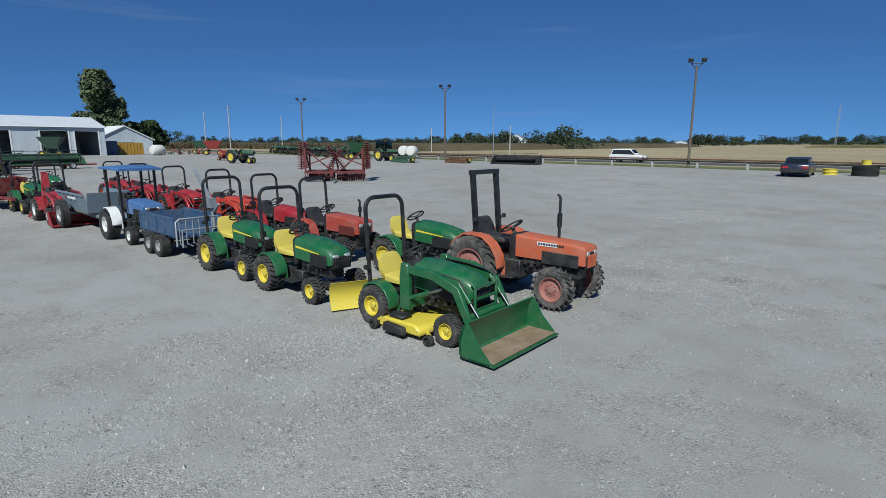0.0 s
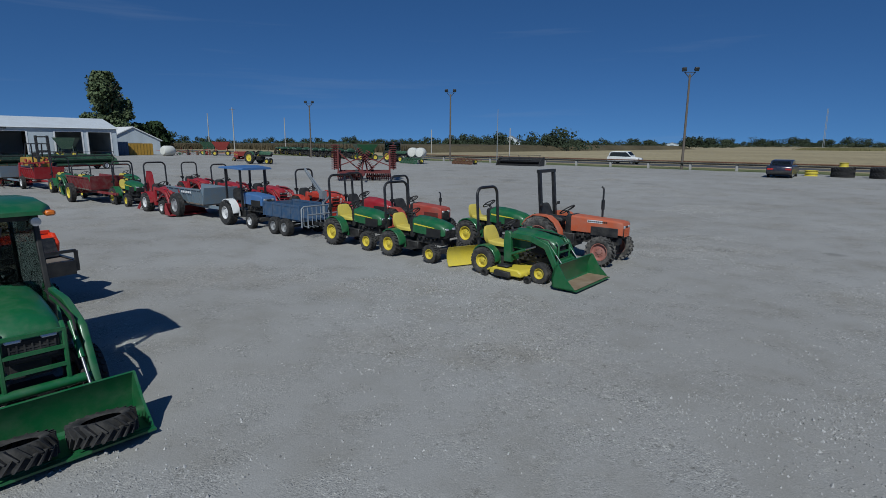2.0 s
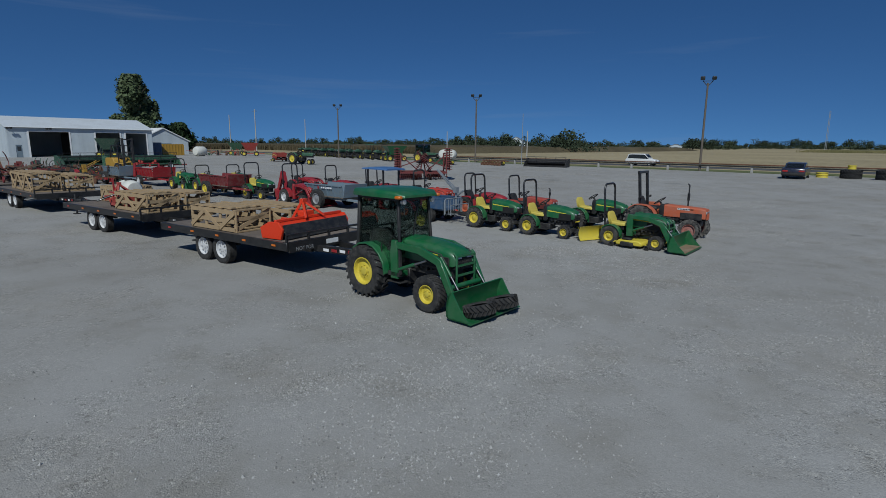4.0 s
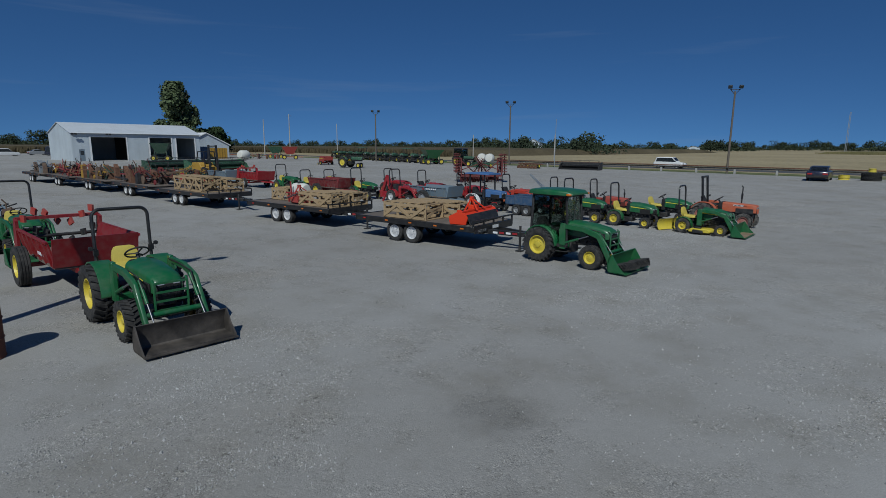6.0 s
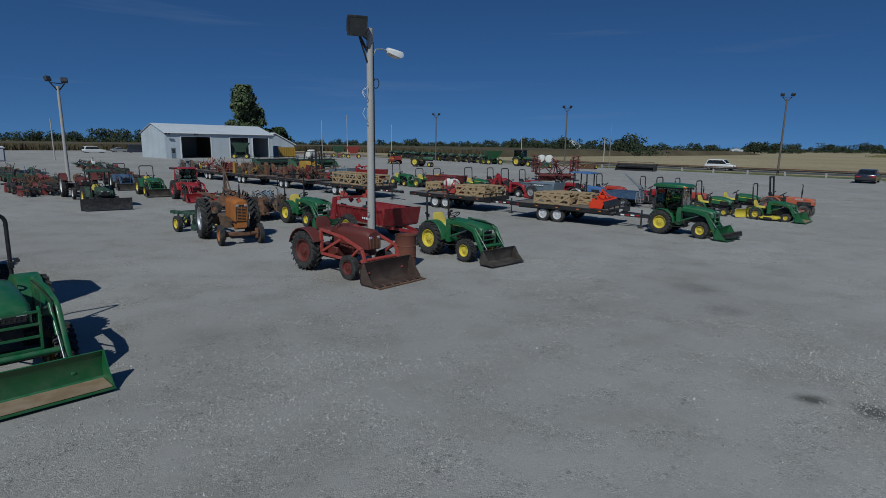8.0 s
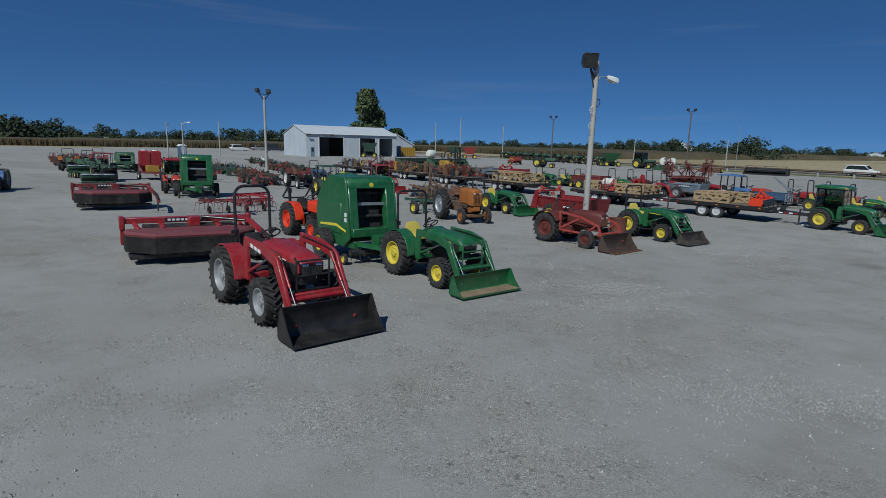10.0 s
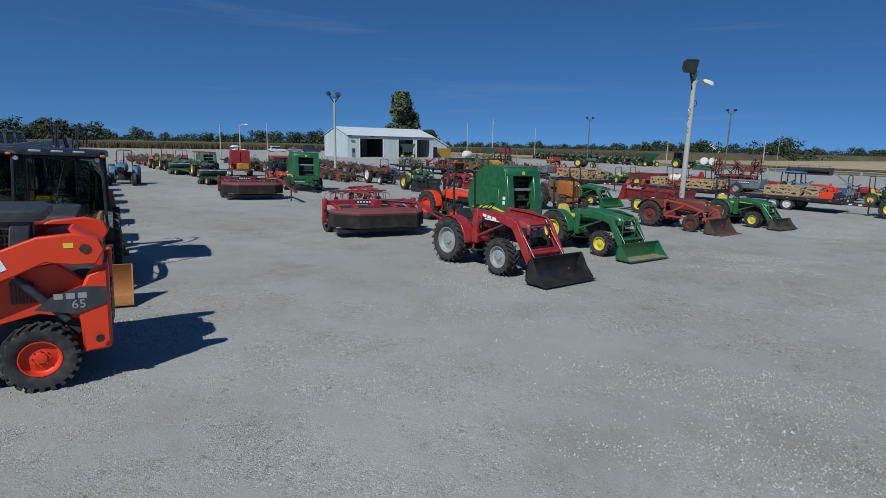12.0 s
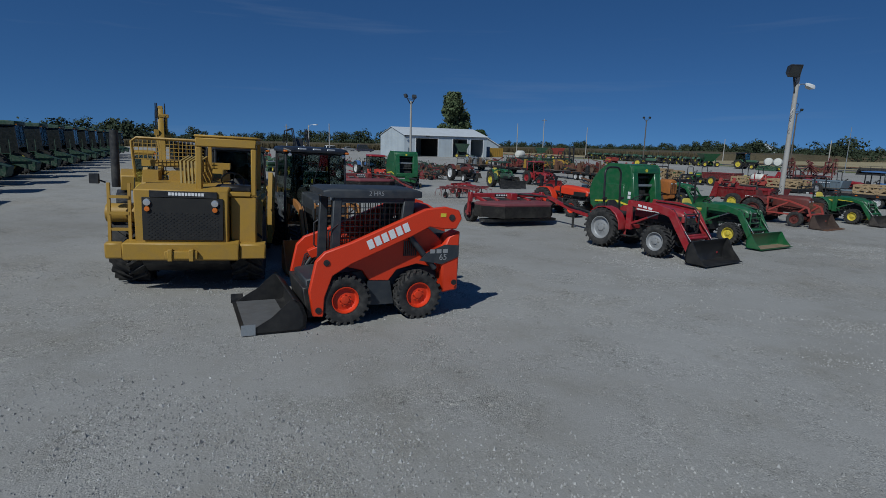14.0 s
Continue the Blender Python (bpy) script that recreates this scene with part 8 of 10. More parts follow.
mower_conditioner(-13.2, -31.35, 3, RED, SKIRT, "dark red trailed disc mower with canvas skirts", W=3.35)
mower_conditioner(-26.5, -33.05, 5, RED_DULL, SKIRT, "dull maroon trailed mower with black skirts", W=3.1)


def tedder(x, y, heading, mat, label, W=3.0, n=4):
    """A hay rake with spoked rotors and hanging wire tines."""
    root = thing("hay_tedder", label, "hay rake", x, y, heading, group="hay rakes")
    bm = bmesh.new()
    beam(bm, (0, -W / 2, 0.62), (0, W / 2, 0.62), 0.09)
    beam(bm, (0, 0, 0.62), (1.3, 0, 0.5), 0.09)
    beam(bm, (0.1, -0.6, 0.62), (0.9, 0, 0.55), 0.06)
    beam(bm, (0.1, 0.6, 0.62), (0.9, 0, 0.55), 0.06)
    beam(bm, (1.1, 0, 0.5), (1.1, 0, 0.0), 0.06)
    part("frame", bm, mat, root)
    for i in range(n):
        u = -W / 2 + W * (i + 0.5) / n
        bm = bmesh.new()
        lathe_z(bm, [(0, 0.52), (0.13, 0.52), (0.13, 0.60), (0, 0.62)], 12, (0, u, 0))
        for q in range(6):
            a = q * math.tau / 6 + i * 0.3
            e = (math.cos(a) * 0.55, u + math.sin(a) * 0.55, 0.5)
            beam(bm, (0, u, 0.56), e, 0.03)
            beam(bm, e, (e[0] * 1.15, u + (e[1] - u) * 1.1, 0.12), 0.016)
        part("rotor", bm, mat, root)
        bm = bmesh.new()
        beam(bm, (-0.05, u, 0.52), (-0.12, u, 0.17), 0.04)
        part("leg", bm, BLACK_STEEL, root)
        wheel(root, -0.12, u + 0.06, 0.17, 0.11, mat, "rib", side=1)
    return root


tedder(-22.6, -28.2, 8, RED_DULL, "dull red hay rake with wire tines", W=3.4)
tedder(-25.2, -27.0, 30, RED, "red hay tedder with spoked rotors", W=2.2, n=3)


# ---------------------------------------------------------------- row of loaders and big machines
def skid_steer():
    root = thing("skid_steer", "bright orange skid steer loader with black bucket and caged cab", "skid steer", -4.5, -39.33, -90)
    grow(root, 1.0, 1.0, 0.99)
    WB, R = 1.27, 0.42
    for x in (0, WB):
        for s in (-1, 1):
            wheel(root, x, s * 0.66, R, 0.29, ORANGE, "bar", RUBBER)
    bm = bmesh.new()
    prism(bm, [(-0.55, 0.35), (WB + 0.55, 0.30), (WB + 0.58, 0.72), (0.95, 0.84), (-0.1, 0.86), (-0.55, 0.9)], -0.5, 0.5)
    part("chassis", bm, CHARCOAL, root, bevel=0.02)
    for s in (-1, 1):
        bm = bmesh.new()
        prism(bm, [(-0.5, 0.60), (-0.38, 0.84), (0.0, 0.93), (0.36, 0.84), (0.5, 0.66), (0.84, 0.68), (0.96, 0.86), (1.27, 0.94), (1.55, 0.86), (1.62, 1.0), (0.6, 1.42), (-0.2, 1.55), (-0.5, 1.3)], s * 0.55 - 0.07, s * 0.55 + 0.07)
        part("side_panel", bm, ORANGE, root, bevel=0.012)
        part("belly_plate", make(lambda b, s=s: prism(b, [(0.40, 0.26), (0.88, 0.26), (0.86, 0.68), (0.48, 0.66)], s * 0.60 - 0.03, s * 0.60 + 0.03)), CHARCOAL, root)
        part("side_grille", make(lambda b, s=s: [raw_box(b, 0.02 + q * 0.035, 0.04 + q * 0.035, s * 0.628 - 0.01, s * 0.628 + 0.01, 1.08, 1.34) for q in range(7)]), BLACK, root)
        bm = bmesh.new()
        prism(bm, [(-0.74, 0.46), (-0.44, 0.42), (-0.42, 0.86), (-0.34, 1.0), (-0.52, 1.42), (-0.74, 1.52)], s * 0.60 - 0.16, s * 0.60 + 0.16)
        part("rear_tower", bm, ORANGE, root, bevel=0.03)
        bm = bmesh.new()
        prism(bm, [(-0.72, 1.06), (-0.40, 0.94), (0.02, 1.02), (-0.14, 1.16), (-0.45, 1.28), (-0.72, 1.26)], s * 0.768 - 0.006, s * 0.768 + 0.006)
        part("model_panel", bm, CHARCOAL, root)
        # lift arm
        bm = bmesh.new()
        prism(bm, [(-0.62, 1.56), (-0.72, 1.74), (-0.66, 1.88), (-0.42, 1.94), (-0.05, 1.90), (1.22, 1.36), (1.62, 1.22), (1.76, 1.08), (1.86, 0.60), (1.80, 0.20), (1.64, 0.18), (1.62, 0.50), (1.50, 0.84), (1.20, 1.02), (0.16, 1.46), (-0.12, 1.60), (-0.40, 1.56)], s * 0.78 - 0.055, s * 0.78 + 0.055)
        arm = part("lift_arm", bm, ORANGE, root, bevel=0.015)
        part("pivot_pin", make(lambda b, s=s: [rod(b, (px, s * 0.83, pz), (px, s * 0.85, pz), r) for px, pz, r in ((-0.52, 1.76, 0.055), (1.72, 0.30, 0.05), (1.60, 1.06, 0.05), (-0.62, 0.62, 0.05))]), BLACK_STEEL, arm)
        part("lift_ram", make(lambda b, s=s: rod(b, (-0.30, s * 0.70, 0.86), (0.18, s * 0.72, 1.42), 0.05)), CHARCOAL, root)
        part("piston_rod", make(lambda b, s=s: rod(b, (0.14, s * 0.72, 1.38), (0.30, s * 0.73, 1.55), 0.028)), CHROME, root)
        part("tilt_ram", make(lambda b, s=s: rod(b, (1.44, s * 0.55, 1.0), (1.80, s * 0.55, 0.5), 0.045)), BLACK, root)
        # maker's block letters as plain shapes
        d = Vector((1.12, 0, -0.487)).normalized()
        for i in range(6):
            c = Vector((0.30, s * 0.839, 1.595)) + d * (i * 0.13)
            part("maker_mark", make(lambda b: cbox(b, c, (0.10, 0.004, 0.15), pose(0, 0, 0, 0, 23.5, 0))), DECAL_WHITE, arm)
        part("warning_label", make(lambda b, s=s: (cbox(b, (-0.36, s * 0.838, 1.80), (0.10, 0.004, 0.06)))), DECAL_YELLOW, arm)
    lettering("65", 0.15, SILVER, root, pose(-0.42, 0.777, 1.06, 90, 0, 180), "model_number")
    bm = bmesh.new()
    for i in range(3):
        cbox(bm, (-0.22 - i * 0.12, 0.776, 1.17), (0.09, 0.003, 0.07))
    part("model_mark", bm, SILVER, root)
    part("engine_cover", make(lambda b: loft(b, [section(-0.70, 0.46, 0.85, 1.42, 0.08), section(-0.1, 0.46, 0.85, 1.62, 0.1), section(0.12, 0.44, 0.85, 1.6, 0.08)])), CHARCOAL, root)
    part("rear_dome", make(lambda b: loft(b, [section(-0.66, 0.3, 1.3, 1.74, 0.12), section(-0.35, 0.34, 1.3, 1.92, 0.15), section(-0.06, 0.34, 1.3, 1.86, 0.14)])), ORANGE, root)
    bm = bmesh.new()
    for i in range(7):
        raw_box(bm, -0.745, -0.70, -0.4, 0.4, 0.6 + i * 0.08, 0.64 + i * 0.08)
    part("rear_grille", bm, BLACK, root)
    # cab
    for s in (-1, 1):
        part("cab_post", make(lambda b, s=s: prism(b, [(1.30, 0.85), (1.46, 0.85), (1.42, 2.08), (1.28, 2.08)], s * 0.46 - 0.05, s * 0.46 + 0.05)), CHARCOAL, root, bevel=0.015)
        part("cab_post", make(lambda b, s=s: prism(b, [(0.10, 1.2), (0.30, 1.2), (0.22, 2.08), (0.02, 2.08)], s * 0.46 - 0.05, s * 0.46 + 0.05)), CHARCOAL, root, bevel=0.015)
        for x0, x1, z0, z1 in ((0.2, 1.3, 1.96, 2.08), (0.18, 1.2, 0.9, 1.04)):
            part("cab_rail", make(lambda b: raw_box(b, x0, x1, s * 0.46 - 0.035, s * 0.46 + 0.035, z0, z1)), CHARCOAL, root)
        bm = bmesh.new()
        for i in range(14):
            u = 0.20 + 1.10 * i / 13
            beam(bm, (u, s * 0.45, 1.04), (u, s * 0.45, 2.0), 0.012)
        for i in range(10):
            zz = 1.06 + 0.92 * i / 9
            beam(bm, (0.18, s * 0.455, zz), (1.32, s * 0.455, zz), 0.012)
        part("side_mesh", bm, BLACK, root, "black wire mesh side window")
    bm = bmesh.new()
    loft(bm, [section(-0.10, 0.5, 2.06, 2.16, 0.03), section(0.0, 0.54, 2.05, 2.19, 0.04, 0.01), section(1.46, 0.54, 2.05, 2.19, 0.04, 0.01), section(1.58, 0.50, 2.07, 2.16, 0.03)])
    part("cab_roof", bm, CHARCOAL, root)
    lettering("2 HRS", 0.10, SILVER, root, pose(0.72, 0.543, 2.12, 90, 0, 180), "chalk_note", 0.001)
    part("rear_window", make(lambda b: raw_box(b, 0.0, 0.02, -0.4, 0.4, 1.5, 2.05)), GLASS_DARK, root)
    seat_parts(root, 0.55, 0, 0.98, PLASTIC)
    part("lap_bar", make(lambda b: pipe(b, [(0.25, -0.35, 1.3), (0.85, -0.35, 1.25), (0.85, 0.35, 1.25), (0.25, 0.35, 1.3)], 0.025, 6)), ORANGE, root)
    for s in (-1, 1):
        part("headlamp", make(lambda b, s=s: cbox(b, (1.42, s * 0.36, 2.04), (0.08, 0.16, 0.09))), LAMP_CLEAR, root, bevel=0.015)
        part("hand_rail", make(lambda b, s=s: pipe(b, [(1.36, s * 0.5, 1.0), (1.5, s * 0.52, 1.1), (1.5, s * 0.52, 1.5), (1.34, s * 0.5, 1.62)], 0.015, 6)), BLACK, root)
    part("cross_tube", make(lambda b: rod(b, (1.62, -0.78, 0.45), (1.62, 0.78, 0.45), 0.07)), ORANGE, root)
    part("attach_plate", make(lambda b: prism(b, [(1.72, 0.12), (1.84, 0.12), (1.92, 0.62), (1.80, 0.62)], -0.62, 0.62)), BLACK_STEEL, root, bevel=0.01)
    for y in (-0.62, -0.5, 0.5, 0.62):
        part("hose", make(lambda b, y=y: pipe(b, [(1.45, y, 1.0), (1.62, y * 1.1, 0.9), (1.72, y, 0.6), (1.6, y * 0.9, 0.4)], 0.016, 5)), BLACK, root)
    bm = bmesh.new()
    bucket_mesh(bm, 1.80, 0.50, 0.84, 0.022, 0.08)
    bk = part("bucket", bm, BUCKET_BLACK, root, "black steel dirt bucket", loc=pose(1.92, 0, 0.02, 0, 0, 0))
    part("bucket_floor", make(lambda b: raw_box(b, 0.20, 0.86, -0.86, 0.86, 0.0245, 0.031)), BARE_FLOOR, bk, "worn grey floor of the bucket")
    for s in (-1, 1):
        part("bucket_plate", make(lambda b, s=s: cbox(b, (2.76, s * 0.91, 0.10), (0.2, 0.02, 0.16))), GALV if s > 0 else BLACK_STEEL, root)


skid_steer()


def scraper():
    """The tractor end of a yellow motor scraper, seen from its front; +x looks forward, the origin is under the bumper."""
    root = thing("motor_scraper", "big yellow motor scraper with open cab and black grille", "scraper", -6.85, -43.06, -11)
    Y = CATYELLOW
    bm = bmesh.new()
    prism(bm, [(-0.30, 0.67), (0.0, 0.67), (0.02, 1.0), (-0.30, 1.02)], -1.0, 1.0)
    for s in (-1, 1):
        v = [(-0.17, 0.69), (-0.06, 0.69), (-0.05, 0.98), (-0.17, 1.0)]
        end = 1.48 if s > 0 else 1.30
        prism(bm, v, min(s * 1.0, s * end), max(s * 1.0, s * end))
    part("bumper", bm, Y, root, bevel=0.025)
    part("tow_bracket", make(lambda b: (raw_box(b, 0.0, 0.10, -0.28, 0.28, 0.72, 0.86), raw_box(b, 0.02, 0.14, -0.22, -0.14, 0.68, 0.90), raw_box(b, 0.02, 0.14, 0.14, 0.22, 0.68, 0.90))), Y, root, bevel=0.01)
    part("deck_plate", make(lambda b: raw_box(b, -0.50, -0.18, 0.81, 1.46, 0.93, 0.97)), Y, root, bevel=0.008)
    # Dark block added below the frame; it stands in for deep shade there.
    part("shade_block", make(lambda b: prism(b, [(-4.0, 0.34), (-0.80, 0.30), (-0.44, 0.52), (-0.32, 0.85), (-4.0, 0.85)], -0.78, 0.78)), BLACK_STEEL, root, bevel=0.02)
    # engine housing and grille
    part("engine_housing", make(lambda b: prism(b, [(-2.2, 0.86), (-0.12, 0.86), (-0.10, 1.97), (-0.5, 2.02), (-2.2, 2.02)], -0.80, 0.80)), Y, root, bevel=0.02)
    part("grille", make(lambda b: raw_box(b, -0.11, -0.07, -0.66, 0.72, 1.04, 1.83)), GRILLE, root, bevel=0.008)
    bm = bmesh.new()
    for i in range(26):
        for j in range(15):
            if (i + j) % 2 == 0:
                c = (-0.068, -0.56 + i * 0.047, 1.07 + j * 0.034)
                cbox(bm, c, (0.008, 0.030, 0.020))
    m = part("grille_mesh", bm, BLACK, root)
    m["kind"] = "stuff"
    part("name_plate", make(lambda b: raw_box(b, -0.10, -0.06, -0.53, 0.62, 1.835, 1.955)), BLACK, root, bevel=0.006)
    for i in range(11):
        part("maker_mark", make(lambda b: raw_box(b, -0.058, -0.054, -0.21 + i * 0.056, -0.168 + i * 0.056, 1.875, 1.93)), DECAL_WHITE, root)
    for yy in (-0.57, 0.58):
        bm = bmesh.new()
        lathe(bm, [(0, -0.02), (0.06, -0.015), (0.068, 0.02), (0, 0.02)], 16)
        part("headlamp", bm, LAMP_CLEAR, root, loc=pose(-0.05, yy, 1.74, 0, 0, 90))
        bm = bmesh.new()
        lathe(bm, [(0, -0.02), (0.045, -0.015), (0.05, 0.02), (0, 0.02)], 14)
        part("signal_lamp", bm, LAMP_AMBER, root, loc=pose(-0.05, yy, 1.62, 0, 0, 90))
    for s in (-1, 1):
        wheel(root, -1.30, s * 1.08, 0.80, 0.62, Y, "ag", RUBBER)
        if s > 0:
            part("fender", make(lambda b, s=s: prism(b, [(-2.2, 0.9), (-2.1, 1.78), (-0.8, 1.78), (-0.55, 0.94), (-0.60, 0.94), (-0.85, 1.70), (-2.0, 1.70), (-2.1, 0.9)], s * 1.06 - 0.32, s * 1.06 + 0.32)), Y, root, bevel=0.015)
    # ladder, air cleaner, exhaust on the right
    bm = bmesh.new()
    for yy in (-1.26, -0.92):
        beam(bm, (-0.28, yy, 0.96), (-0.34, yy, 2.05), 0.05)
    for zz in (1.2, 1.5, 1.8):
        beam(bm, (-0.3, -1.26, zz), (-0.3, -0.92, zz), 0.05)
    part("ladder", bm, Y, root)
    part("air_tank", make(lambda b: rod(b, (-0.75, -1.42, 1.45), (-0.75, -0.75, 1.45), 0.18, n=16)), Y, root)
    part("exhaust", make(lambda b: rod(b, (-0.65, -1.22, 1.95), (-0.65, -1.22, 3.0), 0.075, n=12)), BLACK_STEEL, root)
    part("mirror", make(lambda b: (beam(b, (-0.35, -1.3, 2.05), (-0.3, -1.42, 2.10), 0.03), cbox(b, (-0.28, -1.46, 2.12), (0.06, 0.16, 0.18)))), BLACK, root, bevel=0.01)
    # cab on the left: solid front panel with a big open window
    part("cab_wall", make(lambda b: prism(b, [(-1.9, 0.9), (-0.32, 0.9), (-0.32, 1.86), (-1.9, 1.86)], 0.82, 1.29)), Y, root, bevel=0.02)
    for y0, y1, z0, z1, dx in ((0.22, 0.33, 1.88, 2.78, 0.0), (1.20, 1.30, 1.88, 2.78, 0.0), (0.22, 1.30, 2.78, 2.95, 0.01), (0.33, 1.20, 1.86, 1.95, 0.01)):
        part("cab_front_frame", make(lambda b: raw_box(b, -0.42 - dx, -0.30 + dx, y0, y1, z0, z1)), Y, root, bevel=0.02)
    for yy in (0.27, 1.25):
        part("cab_post", make(lambda b, yy=yy: (beam(b, (-1.7, yy, 1.9), (-1.7, yy, 2.90), 0.07), beam(b, (-1.7, yy, 2.90), (-0.42, yy, 2.90), 0.07))), Y, root)
    part("cab_roof", make(lambda b: raw_box(b, -1.75, -0.28, 0.2, 1.32, 2.952, 3.0)), Y, root, bevel=0.02)
    part("dashboard", make(lambda b: cbox(b, (-0.76, 0.85, 1.98), (0.35, 0.7, 0.16))), BLACK, root, bevel=0.05)
    steering(root, -0.95, 2.12, 40, 0.22, y=0.8, base=(0.2, -0.3))
    seat_parts(root, -1.35, 0.85, 1.75, PLASTIC)
    # rear guard mesh, hoses and draft frame
    bm = bmesh.new()
    gx = -2.0
    pipe(bm, [(gx, -1.25, 2.05), (gx, -1.3, 2.8), (gx, -1.2, 2.88), (gx, 0.1, 2.88)], 0.03, 6)
    for i in range(16):
        beam(bm, (gx, -1.25 + i * 0.085, 2.45), (gx, -1.25 + i * 0.085, 2.86), 0.012)
    for i in range(6):
        beam(bm, (gx, -1.28, 2.45 + i * 0.08), (gx, 0.1, 2.45 + i * 0.08), 0.012)
    part("guard_mesh", bm, Y, root)
    bm = bmesh.new()
    beam(bm, (-2.4, -1.2, 2.35), (-2.3, 0.6, 2.35), 0.14)
    beam(bm, (-2.5, -1.0, 2.15), (-1.9, 0.2, 2.15), 0.1)
    for yy in (-0.9, -0.4, 0.1):
        beam(bm, (-2.3, yy, 1.9), (-2.35, yy + 0.1, 2.4), 0.09)
        cbox(bm, (-1.9, yy, 2.1), (0.3, 0.3, 0.25))
    part("draft_frame", bm, Y, root)
    hose_mat = surface("dirty_hose", (0.313, 0.217, 0.0522), 0.7, dirt=0.5)
    for i in range(6):
        bm = bmesh.new()
        y0 = -0.2 + i * 0.07
        pipe(bm, [(-1.2, y0, 1.98), (-1.4, y0 - 0.05, 2.45), (-1.7, y0 + 0.05, 2.55), (-2.0, y0, 2.1), (-2.2, y0, 1.9)], 0.025, 5)
        part("hose", bm, hose_mat, root)
    # bowl and rear wheels
    part("gooseneck", make(lambda b: prism(b, [(-2.2, 1.2), (-2.2, 1.9), (-2.8, 2.3), (-4.0, 2.1), (-4.0, 1.5), (-2.8, 1.7)], -0.4, 0.4)), Y, root, bevel=0.03)
    for s in (-1, 1):
        part("bowl_side", make(lambda b, s=s: prism(b, [(-3.0, 0.5), (-4.5, 0.6), (-4.7, 2.0), (-3.4, 2.2), (-3.0, 1.4)], s * 1.4 - 0.05, s * 1.4 + 0.05)), Y, root)
        wheel(root, -5.0, s * 1.05, 0.74, 0.55, Y, "ag", RUBBER)
    part("bowl_floor", make(lambda b: raw_box(b, -4.6, -3.1, -1.35, 1.35, 0.5, 0.6)), Y, root)
    part("rear_frame", make(lambda b: cbox(b, (-5.0, 0, 1.2), (1.2, 1.3, 0.9))), Y, root, bevel=0.03)


scraper()


def excavator(x, y, heading, label):
    """A yellow excavator with its boom folded upright."""
    root = thing("excavator", label, "excavator", x, y, heading)
    grow(root, 0.88, 0.88, 0.88)
    for s in (-1, 1):
        part("track", make(lambda b, s=s: prism(b, [(-1.5, 0.35), (-1.2, 0.02), (1.2, 0.02), (1.5, 0.35), (1.2, 0.7), (-1.2, 0.7)], s * 0.95 - 0.25, s * 0.95 + 0.25)), BLACK_STEEL, root, bevel=0.04)
    part("house", make(lambda b: prism(b, [(-1.6, 0.8), (0.6, 0.8), (0.6, 1.5), (-0.4, 1.7), (-1.7, 1.7)], -1.0, 1.0)), CATYELLOW, root, bevel=0.04)
    cab(root, -0.2, 1.0, 0.9, 2.7, 0.45, CATYELLOW, BLACK)
    part("boom", make(lambda b: prism(b, [(0.6, 1.0), (0.9, 1.1), (1.75, 3.9), (1.55, 4.75), (1.3, 4.7), (1.25, 3.9)], 0.60, 0.80)), CATYELLOW, root, bevel=0.02)
    part("stick", make(lambda b: prism(b, [(1.35, 4.7), (1.6, 4.6), (2.5, 2.3), (2.3, 2.2)], 0.58, 0.82)), CATYELLOW, root, bevel=0.02)
    part("boom_ram", make(lambda b: rod(b, (0.9, 0.7, 1.0), (1.85, 0.7, 3.3), 0.07)), BLACK_STEEL, root)
    part("stick_ram", make(lambda b: rod(b, (1.30, 0.92, 3.0), (1.72, 0.92, 4.35), 0.06)), CATYELLOW, root)
    part("ram_bracket", make(lambda b: (cbox(b, (1.62, 0.82, 4.30), (0.30, 0.42, 0.16)), cbox(b, (1.50, 0.95, 3.35), (0.28, 0.34, 0.30)))), CATYELLOW, root, bevel=0.02)
    part("bucket_link", make(lambda b: (beam(b, (2.35, 0.60, 2.5), (2.05, 0.48, 3.5), 0.07), cbox(b, (2.02, 0.50, 3.55), (0.16, 0.20, 0.24)))), CATYELLOW, root, bevel=0.01)
    for yy in (0.5, 0.56, 0.88):
        part("hose", make(lambda b, yy=yy: pipe(b, [(0.8, yy, 1.8), (1.1, yy, 3.4), (1.2, yy, 4.4), (1.5, yy, 4.85), (1.8, yy, 4.2)], 0.025, 5)), BLACK, root)
    return root


excavator(-22.5, -44.6, 4, "yellow excavator with its boom folded up")

BHORANGE = surface("dusty_orange", (0.313, 0.131, 0.0305), 0.6, dirt=0.5, dirt_col=(0.16, 0.09, 0.05))


